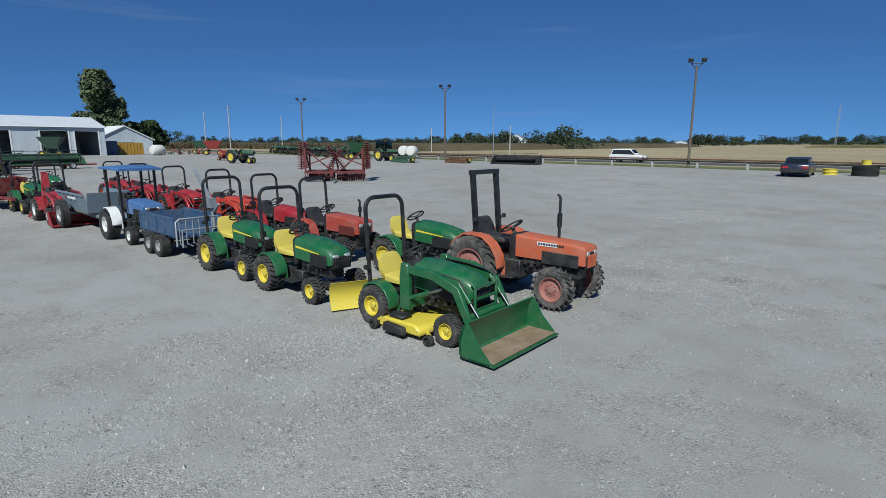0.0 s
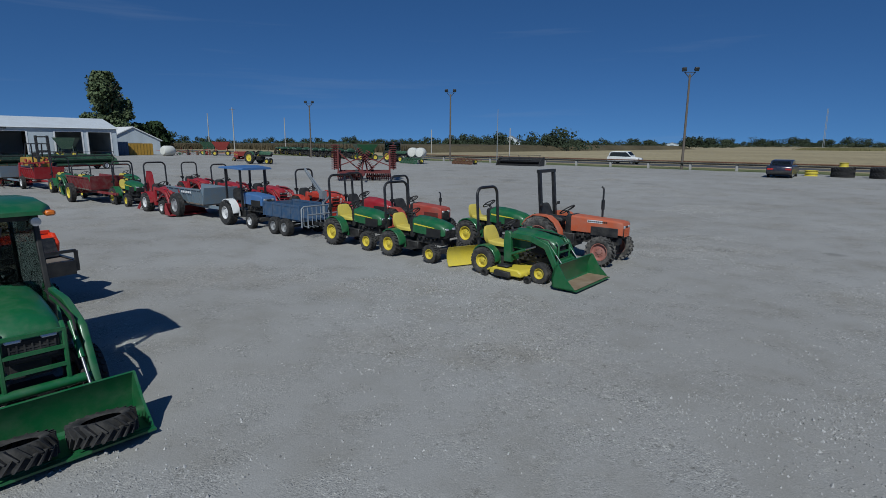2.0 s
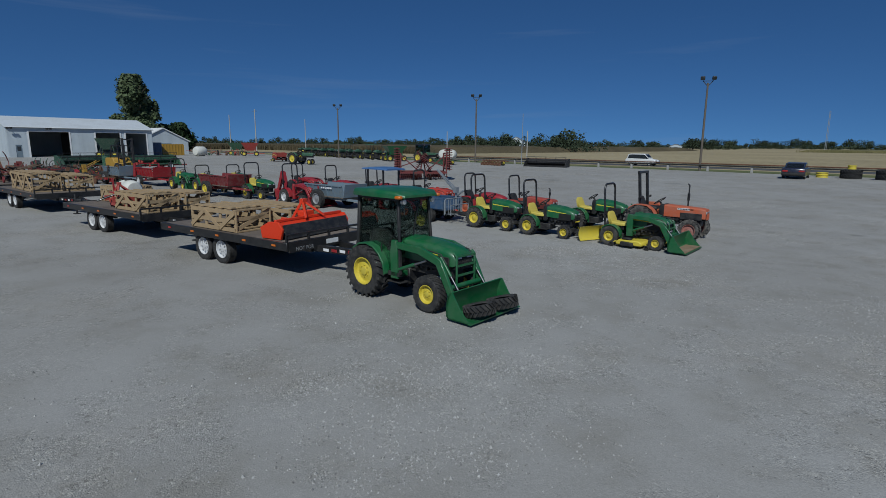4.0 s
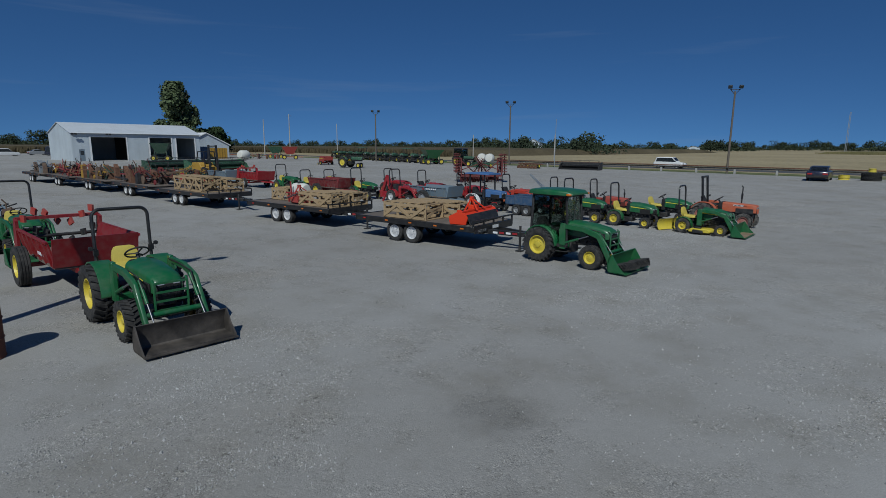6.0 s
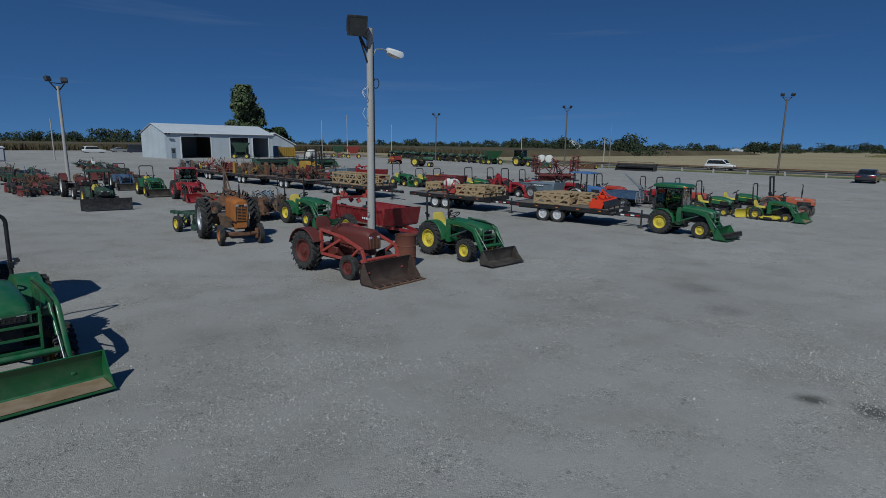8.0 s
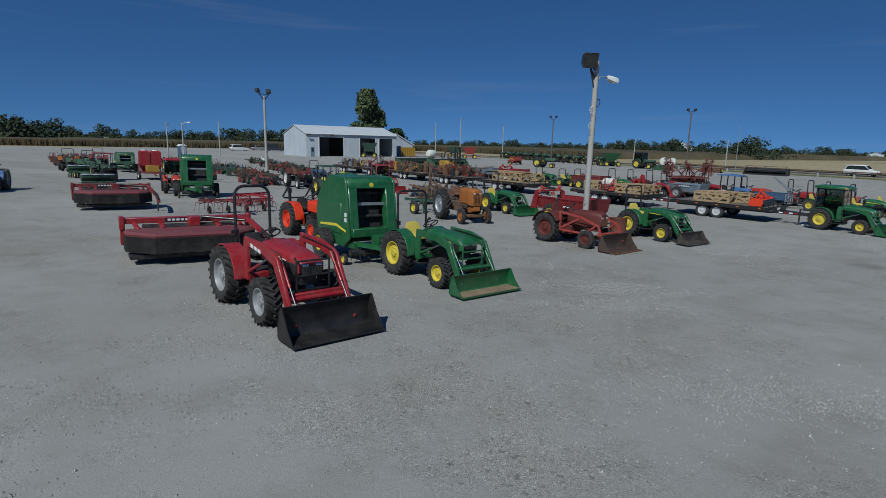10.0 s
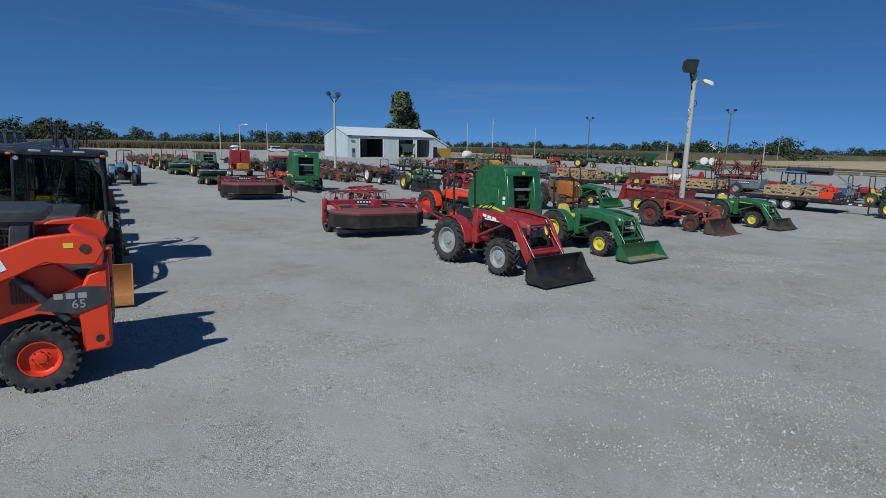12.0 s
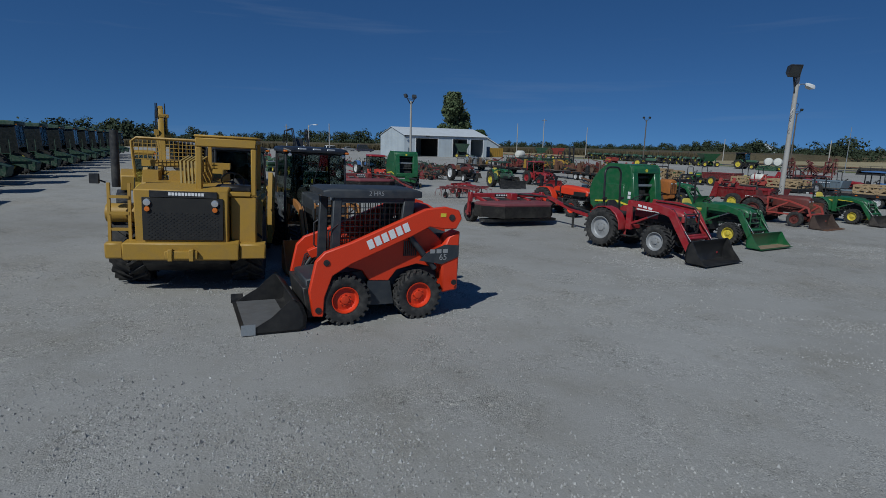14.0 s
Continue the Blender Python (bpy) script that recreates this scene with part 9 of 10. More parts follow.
def backhoe_loader(x, y, heading, body, hoodmat, bmat, label, z=2.62, arm=True, WB=2.05, reach=1.05, bw=2.1):
    k = dict(R=0.68, RW=0.42, F=0.42, FW=0.3, WB=WB, TR=0.76, TF=0.72, HZ=1.5, HW=0.36, H0=0.98, H1=WB + 0.3, HB=0.95, TZ=z, top="cab", C0=-0.55, C1=0.98, CW=0.76, CZ0=0.95, col=body, hoodmat=hoodmat, rim=body, rt="ag", ft="bar", roofmat=BLACK, cabmat=BLACK, roofthick=0.14, SZ=1.15, SX=0.1, FZ=1.5, hood="box", panelmat=GRILLE, flash=False)
    ld = loader_for(WB, 0.66, 1.35, reach, -0.05, bw, 0.62, 0.6, 1.5, 0.42, lfz=0.6, law=0.1)
    r = tractor("backhoe_loader", label, x, y, heading, group="loaders in a row", category="backhoe", **k, ld=ld, ldmat=bmat, bkmat=bmat)
    for s in (-1, 0, 1):
        part("roof_lamp", make(lambda b, s=s: cbox(b, (0.98, s * 0.35, z - 0.08), (0.08, 0.2, 0.1))), LAMP_CLEAR, r, bevel=0.01)
        part("roof_lamp", make(lambda b, s=s: cbox(b, (-0.68, s * 0.35, z - 0.08), (0.08, 0.2, 0.1))), LAMP_CLEAR, r, bevel=0.01)
    if arm:
        part("boom", make(lambda b: prism(b, [(-1.1, 0.6), (-0.85, 0.6), (-1.05, 2.4), (-1.25, 2.85), (-1.45, 2.8), (-1.32, 2.3)], -0.10, 0.10)), BLACK, r, "black folded digging boom", bevel=0.02)
        part("dipper", make(lambda b: prism(b, [(-1.44, 2.8), (-1.26, 2.8), (-1.75, 1.2), (-1.92, 1.2)], -0.09, 0.09)), BLACK, r)
        part("hoe_bucket", make(lambda b: prism(b, [(-2.1, 1.3), (-1.7, 1.2), (-1.55, 0.75), (-1.9, 0.6)], -0.3, 0.3)), BLACK_STEEL, r)
        for yy in (-0.2, -0.16, 0.17, 0.21):
            part("hose", make(lambda b, yy=yy: pipe(b, [(-1.0, yy, 2.2), (-1.0, yy, 2.8), (-1.3, yy, 3.12), (-1.7, yy * 1.6, 3.05), (-1.8, yy * 1.6, 2.7)], 0.016, 5)), BLACK, r)
        for s in (-1, 1):
            part("stabiliser", make(lambda b, s=s: (beam(b, (-1.0, s * 0.75, 1.6), (-1.05, s * 0.95, 0.15), 0.16), cbox(b, (-1.05, s * 0.95, 0.07), (0.3, 0.3, 0.1)))), bmat, r)
    return r


bhl = backhoe_loader(-11.5, -39.6, 0, CHARCOAL, CHARCOAL, BHORANGE, "dark backhoe loader with glazed cab and dusty orange bucket", bw=2.35)
grow(bhl, 1.10, 1.10, 1.06)
for x, y, body, hood, bk, lb in (
        (-14.7, -41.3, CHARCOAL, CATYELLOW, GREY_BUCKET, "black and yellow loader with glazed cab"),
        (-18.6, -41.4, CATYELLOW, BLACK, GREY_BUCKET, "yellow and black loader with glazed cab"),
        (-22.4, -41.6, CHARCOAL, CHARCOAL, RUST, "dark loader with glazed cab and rusty bucket"),
        (-26.4, -41.7, CATYELLOW, BLACK, BLACK_STEEL, "yellow loader with black bonnet and glazed cab"),
        (-30.2, -41.9, CHARCOAL, CHARCOAL, GREY_BUCKET, "dark loader with glazed cab and grey bucket"),
        (-34.2, -42.1, GREEN_DARK, GREEN_DARK, BLACK_STEEL, "dark green loader tractor with glazed cab"),
        (-38.4, -42.3, CHARCOAL, BLACK, GREY_BUCKET, "dark loader with glazed cab and worn bucket"),
        (-42.6, -42.5, BLUE_TRAILER, BLUE_TRAILER, BUCKET_BROWN, "dark blue loader tractor with glazed cab"),
        (-47.0, -42.8, CHARCOAL, CHARCOAL, BLACK_STEEL, "dark loader with glazed cab and black bucket"),
        (-51.6, -43.1, BLACK, BLACK, RUST, "black loader with glazed cab and rusty bucket"),
        (-56.4, -43.4, CHARCOAL, GREEN_DARK, BUCKET_BROWN, "dark loader with green bonnet and worn bucket")):
    backhoe_loader(x, y, 90, body, hood, bk, lb, z=2.75, arm=False, WB=1.55, reach=0.5)


def combine(x, y, heading, label):
    root = thing("combine_harvester", label, "combine", x, y, heading, group="row of combines")
    part("body", make(lambda b: prism(b, [(-3.8, 1.3), (-0.2, 1.2), (0.3, 1.9), (0.2, 3.2), (-0.4, 3.45), (-3.9, 3.3), (-4.3, 2.2)], -1.35, 1.35)), GREEN_DARK, root, bevel=0.05)
    part("grain_tank", make(lambda b: prism(b, [(-0.5, 3.3), (-3.2, 3.3), (-3.5, 3.95), (-0.4, 3.95)], -1.3, 1.3)), GREEN_DARK, root, bevel=0.03)
    part("stripe", make(lambda b: [raw_box(b, -3.9, 0.0, s * 1.352 - 0.004, s * 1.352 + 0.004, 2.05, 2.25) for s in (-1, 1)]), DECAL_YELLOW, root)
    cab(root, 0.1, 1.75, 1.75, 3.85, 1.05, GREEN_DARK, BLACK, 0.28, GLASS_DARK)
    part("feeder_house", make(lambda b: prism(b, [(0.4, 1.9), (0.6, 1.2), (2.4, 0.5), (2.6, 1.1)], -0.65, 0.65)), GREEN_DARK, root, bevel=0.03)
    part("axle", make(lambda b: (rod(b, (0.4, -1.5, 0.95), (0.4, 1.5, 0.95), 0.2), rod(b, (-3.3, -1.3, 0.65), (-3.3, 1.3, 0.65), 0.14))), GREEN_DARK, root)
    for s in (-1, 1):
        wheel(root, 0.4, s * 1.75, 0.95, 0.75, YELLOW, "ag", RUBBER)
        wheel(root, -3.3, s * 1.4, 0.65, 0.45, YELLOW, "ag", RUBBER)
    part("unloading_auger", make(lambda b: rod(b, (0.1, 1.5, 3.3), (-4.8, 1.6, 3.55), 0.17, n=12)), GREEN, root)
    part("ladder", make(lambda b: ([beam(b, (0.9, -1.5, 0.5 + 0.3 * i), (1.4, -1.5, 0.5 + 0.3 * i), 0.04) for i in range(5)], beam(b, (0.9, -1.5, 0.4), (0.9, -1.5, 2.6), 0.05), beam(b, (1.4, -1.5, 0.4), (1.4, -1.5, 2.6), 0.05))), GREEN_DARK, root)
    return root


cb = combine(-24.0, -55.2, 88, "big dark green combine with glazed cab and lugged tyres")
for q in range(1, 13):
    copy_thing(cb, spot(-24.0 - 6.3 * q, -55.2 + 0.22 * q, 88))
tractor("blue_tractor", "blue tractor with roll bar and silver rims in the lane", -39.9, -38.75, -5, category="tractor", **{**UTIL, "R": 0.66, "F": 0.42, "WB": 1.9, "TR": 0.75, "TF": 0.70, "HZ": 1.4, "HW": 0.28, "H1": 2.4, "TZ": 2.25, "col": BLUE, "rim": SILVER, "stripe": None, "seatmat": PLASTIC, "rt": "ag", "ft": "ag", "tyre": RUBBER_GREY, "hood": "box", "stack": 0.8})


# ---------------------------------------------------------------- yard machines farther off
def disc_harrow(x, y, heading):
    """A folding disc harrow: wheels, frame and four gangs, the wings folded upright."""
    root = thing("disc_harrow", "rusty red folding disc harrow with its wings folded upright", "disc harrow", x, y, heading)
    bm = bmesh.new()
    for s in (-1, 1):
        beam(bm, (-1.3, s * 0.9, 0.55), (1.3, s * 0.9, 0.55), 0.12)
        beam(bm, (-1.0, s * 1.75, 0.6), (-1.0, s * 1.75, 2.05), 0.1)
        beam(bm, (1.0, s * 1.75, 0.6), (1.0, s * 1.75, 2.05), 0.1)
        beam(bm, (-1.0, s * 1.75, 0.6), (1.0, s * 1.75, 2.0), 0.08)
        beam(bm, (-1.0, s * 1.8, 2.0), (1.0, s * 1.8, 2.0), 0.1)
        beam(bm, (0, s * 0.25, 0.6), (0.1, s * 1.75, 1.9), 0.08)
        beam(bm, (0.4, s * 0.1, 1.6), (0.3, s * 1.75, 1.0), 0.07)
    for u in (-1.2, -0.4, 0.4, 1.2):
        beam(bm, (u, -1.8, 0.58), (u, 1.8, 0.58), 0.12)
    beam(bm, (1.2, 0, 0.6), (2.8, 0, 0.5), 0.14)
    beam(bm, (0.2, -0.2, 0.6), (0.2, 0, 1.75), 0.1)
    beam(bm, (0.2, 0.2, 0.6), (0.2, 0, 1.75), 0.1)
    part("frame", bm, MAROON, root)

    def gang(p, q, n, r=0.25):
        p, q = Vector(p), Vector(q)
        d = (q - p).normalized()
        bm = bmesh.new()
        rod(bm, p, q, 0.045, n=6)
        shaft = part("disc_gang", bm, MAROON, root, "row of rusty steel discs")
        bm = bmesh.new()
        rod(bm, d * -0.018, d * 0.018, r, r * 0.8, 12)
        me = mesh_of("disc", bm, MAROON, 0, 0)
        for i in range(n):
            part("disc", me, None, shaft, loc=Matrix.Translation(p + (q - p) * (i + 0.5) / n))

    for s in (-1, 1):
        gang((-1.0, s * 1.85, 0.28), (-0.7, s * 0.1, 0.28), 12)
        gang((1.0, s * 1.85, 0.28), (0.7, s * 0.1, 0.28), 12)
        gang((-0.95, s * 2.0, 0.75), (-0.8, s * 2.0, 2.45), 13)
        gang((0.95, s * 2.0, 0.75), (0.8, s * 2.0, 2.45), 13)
    gang((0.5, 0.6, 0.75), (0.4, -0.45, 2.2), 12, 0.22)
    gang((-0.5, -0.5, 0.75), (-0.4, 0.35, 2.0), 10, 0.22)
    for s in (-1, 1):
        for u in (-0.25, 0.25):
            wheel(root, u, s * 0.55, 0.36, 0.22, WHITE_RIM, "road")


disc_harrow(-28.9, 17.9, -40)


def grain_head(x, y, heading, L, mat, label, name="combine_header", z=0.55, cart=True):
    """A long combine header: trough, back sheet, reel, end shields, on a cart."""
    root = thing(name, label, "combine header", x, y, heading, group="combine headers")
    part("trough", make(lambda b: prism(b, [(-0.5, z), (0.7, z - 0.1), (0.7, z - 0.06), (-0.35, z + 0.1), (-0.5, z + 0.85), (-0.56, z + 0.85)], -L / 2, L / 2)), mat, root)
    part("auger", make(lambda b: rod(b, (-0.1, -L / 2, z + 0.38), (-0.1, L / 2, z + 0.38), 0.22, n=14)), mat, root)
    for s in (-1, 1):
        part("end_shield", make(lambda b, s=s: prism(b, [(-0.6, z - 0.1), (1.1, z - 0.15), (0.7, z + 0.45), (-0.2, z + 0.9), (-0.6, z + 0.9)], s * L / 2 - 0.04, s * L / 2 + 0.04)), mat, root)
    bm = bmesh.new()
    rod(bm, (0.45, -L / 2 + 0.1, z + 0.75), (0.45, L / 2 - 0.1, z + 0.75), 0.06)
    for q in range(6):
        a = q * math.tau / 6
        rod(bm, (0.45 + math.cos(a) * 0.42, -L / 2 + 0.12, z + 0.75 + math.sin(a) * 0.42), (0.45 + math.cos(a) * 0.42, L / 2 - 0.12, z + 0.75 + math.sin(a) * 0.42), 0.02, n=5)
        for i in range(5):
            u = -L / 2 + 0.15 + (L - 0.3) * i / 4
            beam(bm, (0.45, u, z + 0.75), (0.45 + math.cos(a) * 0.42, u, z + 0.75 + math.sin(a) * 0.42), 0.025)
    part("reel", bm, BLACK_STEEL, root)
    if cart:
        bm = bmesh.new()
        beam(bm, (0, -L / 2 + 0.3, z - 0.2), (0, L / 2 + 1.6, z - 0.2), 0.14)
        for u in (-L * 0.3, L * 0.3):
            beam(bm, (-0.6, u, z - 0.2), (0.7, u, z - 0.2), 0.1)
            beam(bm, (-0.5, u, z - 0.2), (-0.5, u, z + 0.2), 0.1)
        part("cart_frame", bm, RED_ARM, root)
        for u in (-L * 0.34, L * 0.36):
            for s in (-0.7, 0.7):
                t = wheel(root, s, u, 0.33, 0.2, WHITE_RIM, "road")
                t.matrix_basis = pose(s, u, 0.325, 0, 0, 90 if s > 0 else -90)
    return root


grain_head(-59.2, 6.6, 20, 7.6, GREEN_OLD, "long green combine header on a red cart")
grain_head(-62.5, 3.0, 20, 7.0, GREEN_DARK, "long dark green combine header on a red cart")
grain_head(-35.6, 49.2, -80, 5.6, BLACK_STEEL, "black combine header lying by the rail", z=0.16, cart=False)


def far_tractor(x, y, h, **o):
    k = dict(R=0.80, RW=0.45, F=0.45, FW=0.28, WB=2.3, TR=0.85, TF=0.75, HZ=1.55, HW=0.34, H0=1.0, H1=2.85, TZ=2.6, RX=-0.4, RWD=0.6, SZ=1.2, FZ=1.7, col=GREEN_OLD, rim=YELLOW, rt="ag", ft="ag", fend="arc", hood="box", stripe=None, panel=False, flash=False, stack=0.7)
    k.update(o)
    lb = k.pop("label")
    nm = k.pop("name", "farm_tractor")
    return tractor(nm, lb, x, y, h, group=k.pop("group", "far tractors"), **k)


# rows north of the yard: tractors, planters, wagons
far_tractor(-55.2, 45.6, 5, label="green cab tractor parked at the yard edge", top="cab", TZ=2.75, C0=-0.7, C1=1.0, CW=0.75, CZ0=1.0, roofmat=BLACK)
far_tractor(-61.8, 27.5, 15, label="old green row-crop tractor with narrow front", top="none", R=0.75, RW=0.36, F=0.36, FW=0.18, TF=0.3, HZ=1.5, HW=0.26, hood="old", ft="rib", stack=0.5)
rng = random.Random(9)
src = far_tractor(-66.0, 50.0, -70, label="green open tractor in a long row", top="none")
src2 = far_tractor(-70.0, 51.0, -70, label="green tractor with roll bar in a long row", top="rops")
src3 = far_tractor(-74.0, 52.0, -70, label="green tractor with canopy in a long row", top="canopy", CX0=-0.4, CX1=0.9, canopymat=GREEN_OLD)
for q in range(11):
    s0 = (src, src2, src3)[q % 3] if q % 4 else src
    copy_thing(s0, spot(-78.0 - 3.6 * q, 53.0 + 1.1 * q + rng.uniform(-0.6, 0.6), -70 + rng.uniform(-8, 8)))


def planter(x, y, heading, mat, L, label, n=8, bins=True, binmat=YELLOW, drill=False):
    root = thing("row_planter", label, "planter", x, y, heading, group="planters and tillage tools")
    bm = bmesh.new()
    beam(bm, (0, -L / 2, 0.65), (0, L / 2, 0.65), 0.16)
    beam(bm, (-0.5, -L / 2, 0.6), (-0.5, L / 2, 0.6), 0.1)
    beam(bm, (0, 0, 0.62), (2.4, 0, 0.5), 0.14)
    beam(bm, (0, -L * 0.25, 0.65), (1.6, 0, 0.55), 0.1)
    beam(bm, (0, L * 0.25, 0.65), (1.6, 0, 0.55), 0.1)
    part("toolbar", bm, mat, root)
    for i in range(n):
        u = -L / 2 + L * (i + 0.5) / n
        bm = bmesh.new()
        beam(bm, (-0.1, u, 0.6), (-0.9, u, 0.4), 0.08)
        rod(bm, (-0.7, u - 0.02, 0.25), (-0.7, u + 0.02, 0.25), 0.24, n=12)
        rod(bm, (-1.0, u - 0.06, 0.18), (-1.0, u + 0.06, 0.18), 0.17, n=10)
        r = part("row_unit", bm, mat, root)
        if drill:
            part("seed_tube", make(lambda b, u=u: pipe(b, [(-0.5, u, 0.85), (-0.62, u, 0.6), (-0.75, u, 0.3)], 0.025, 5)), PLASTIC, r)
        elif bins:
            part("seed_box", make(lambda b, u=u: cbox(b, (-0.7, u, 0.85), (0.5, 0.36, 0.45))), binmat, r, bevel=0.04)
        else:
            part("shank", make(lambda b, u=u: pipe(b, [(-0.4, u, 0.65), (-0.8, u, 0.8), (-1.0, u, 0.5), (-0.8, u, 0.05)], 0.03, 5)), mat, r)
    if drill:
        hop = part("seed_hopper", make(lambda b: prism(b, [(-0.62, 0.72), (-0.36, 0.72), (-0.12, 1.02), (-0.12, 1.22), (-0.84, 1.22), (-0.84, 1.02)], -L / 2, L / 2)), binmat, root, bevel=0.015)
        for i in range(3):
            part("hopper_lid", make(lambda b: prism(b, [(-0.88, 1.22), (-0.08, 1.22), (-0.10, 1.27), (-0.46, 1.31), (-0.86, 1.27)], -L / 2 + L * i / 3 + 0.01, -L / 2 + L * (i + 1) / 3 - 0.01)), GALV, hop, bevel=0.008)
        part("foot_board", make(lambda b: raw_box(b, -1.25, -0.98, -L / 2, L / 2, 0.52, 0.56)), DECK_WOOD, root)
    for u in (-L * 0.3, L * 0.3):
        wheel(root, 0.3, u, 0.36, 0.22, YELLOW, "rib")
    return root


planter(-48.8, 43.6, 75, GREEN_OLD, 4.2, "green drill with two pale tanks at the yard edge", 6, False)
for q in range(2):
    tk = thing("poly_tank", "off-white plastic tank on the drill", "tank", -49.6 + 1.7 * q, 44.2 - 0.3 * q, 30, z=0.72, group="plastic tanks")
    part("tank", make(lambda b: lathe(b, [(0, -0.8), (0.5, -0.75), (0.66, -0.5), (0.66, 0.5), (0.5, 0.75), (0, 0.8)], 20, (0, 0, 0.66))), POLY_WHITE, tk)
planter(-42.8, 47.5, 80, RUST, 4.0, "rusty drag tool lying by the rail", 6, False)
planter(-84.0, 60.0, -60, GREEN_OLD, 6.0, "green planter with yellow seed boxes", 8)
planter(-92.0, 62.5, -60, GREEN_DARK, 6.0, "green cultivator with curved shanks", 8, False)
planter(-100.0, 64.0, -60, GREEN_OLD, 6.0, "green planter with yellow seed boxes", 8)
planter(-108.0, 62.0, -60, GREEN_OLD, 6.5, "green planter with yellow seed boxes", 8)


def grain_wagon(x, y, heading, mat, label, z=1.1, H=1.5):
    root = thing("grain_wagon", label, "wagon", x, y, heading, group="grain wagons")
    bm = bmesh.new()
    lo, hi = (0.7, 0.5), (1.7, 1.2)
    v = [bm.verts.new(p) for p in [(-lo[0], -lo[1], z), (lo[0], -lo[1], z), (lo[0], lo[1], z), (-lo[0], lo[1], z), (-hi[0], -hi[1], z + H), (hi[0], -hi[1], z + H), (hi[0], hi[1], z + H), (-hi[0], hi[1], z + H)]]
    for f in ((3, 2, 1, 0), (0, 1, 5, 4), (1, 2, 6, 5), (2, 3, 7, 6), (3, 0, 4, 7)):
        bm.faces.new([v[i] for i in f])
    part("hopper", bm, mat, root, smooth=0)
    part("running_gear", make(lambda b: ([beam(b, (s * 1.2, -0.8, 0.5), (s * 0.9, -0.6, z + 0.7), 0.1) for s in (-1, 1)], [beam(b, (s * 1.2, 0.8, 0.5), (s * 0.9, 0.6, z + 0.7), 0.1) for s in (-1, 1)], beam(b, (-1.3, 0, 0.5), (2.8, 0, 0.5), 0.14), [beam(b, (s * 1.2, -0.9, 0.48), (s * 1.2, 0.9, 0.48), 0.1) for s in (-1, 1)])), mat, root)
    for dx in (-1.2, 1.2):
        for s in (-1, 1):
            wheel(root, dx, s * 1.0, 0.48, 0.3, YELLOW, "rib")
    return root


grain_wagon(-63.0, 47.2, 70, GREEN, "bright green gravity grain wagon", 1.0, 1.4)
grain_wagon(-113.0, 45.0, 60, GREEN_OLD, "green gravity grain wagon", 1.1, 1.6)
grain_wagon(-104.0, 43.5, 60, RED_ARM, "orange-red gravity grain wagon", 1.1, 1.6)
round_baler(-72.5, 31.2, 170, RED_ARM, "small red baler on the far gravel", W=1.4, H=1.35, wheel_r=0.3)
tk = thing("poly_tank", "white plastic nurse tank on the ground", "tank", -108.0, 34.5, 20, group="plastic tanks")
part("tank", make(lambda b: lathe(b, [(0, -1.3), (0.7, -1.2), (0.95, -0.8), (0.95, 0.8), (0.7, 1.2), (0, 1.3)], 20, (0, 0, 0.95))), POLY_WHITE, tk)
ct = thing("yellow_container", "faded yellow steel container beside the shed", "container", -118.0, 32.5, 5)
part("box", make(lambda b: raw_box(b, -1.2, 1.2, -2.2, 2.2, 0.02, 2.3)), CATYELLOW, ct)
for i in range(8):
    part("rib", make(lambda b, i=i: raw_box(b, 1.2, 1.26, -2.1 + i * 0.6, -1.9 + i * 0.6, 0.1, 2.2)), CATYELLOW, ct)
ct = thing("blue_container", "dark blue steel container beside the shed", "container", -116.5, 28.6, 5)
part("box", make(lambda b: raw_box(b, -1.0, 1.0, -1.2, 1.2, 0.02, 2.6)), BLUE_TRAILER, ct)
for i in range(5):
    part("rib", make(lambda b, i=i: raw_box(b, 1.0, 1.05, -1.1 + i * 0.5, -0.95 + i * 0.5, 0.1, 2.5)), BLUE_TRAILER, ct)
junk("implement_group", "jumble of red and green implements by the corn", -112.0, 40.0, 0.0, 40, 9.0, 3.0, 1.6, 40, 51, [RED_ARM, GREEN_OLD, RUST, BLACK_STEEL], "far implements")

# middle of the yard
k = dict(UTIL)
lk = loader_for(1.66, 0.5, 1.22, 0.95, 0.02, 1.8, 0.5, 0.5, 1.22, 0.37)
mid = tractor("loader_tractor", "green loader tractor with yellow seat among the rows", -35.6, -17.4, 0, group="middle yard tractors", **k, ld=lk, bkmat=GREY_BUCKET)
grow(mid, 0.86, 0.86, 0.86)
mid = tractor("red_tractor", "red loader tractor with glass windscreen and red rims", -31.2, -16.4, 0, group="middle yard tractors", **{**k, "R": 0.68, "F": 0.4, "WB": 1.9, "TR": 0.72, "TF": 0.66, "col": RED, "rim": RED, "top": "cab", "TZ": 2.25, "C0": -0.35, "C1": 0.75, "CW": 0.62, "CZ0": 1.1, "seatmat": PLASTIC, "stripe": None, "roofmat": RED, "cabmat": RED, "roofthick": 0.08}, ld=loader_for(1.9, 0.55, 1.3, 1.0, 0.02, 1.9, 0.55, 0.55, 1.3, 0.4), ldmat=RED, bkmat=RED)
grow(mid, 0.82, 0.82, 0.82)
can = tractor("canopy_tractor", "dark green tractor with flat canopy and front snow blade", -29.6, -21.4, 0, group="middle yard tractors", **{**k, "R": 0.62, "F": 0.38, "WB": 1.8, "top": "canopy", "TZ": 2.15, "CX0": -0.35, "CX1": 0.9, "col": GREEN_DARK, "canopymat": GREEN_DARK, "hood": "box", "stripe": None})
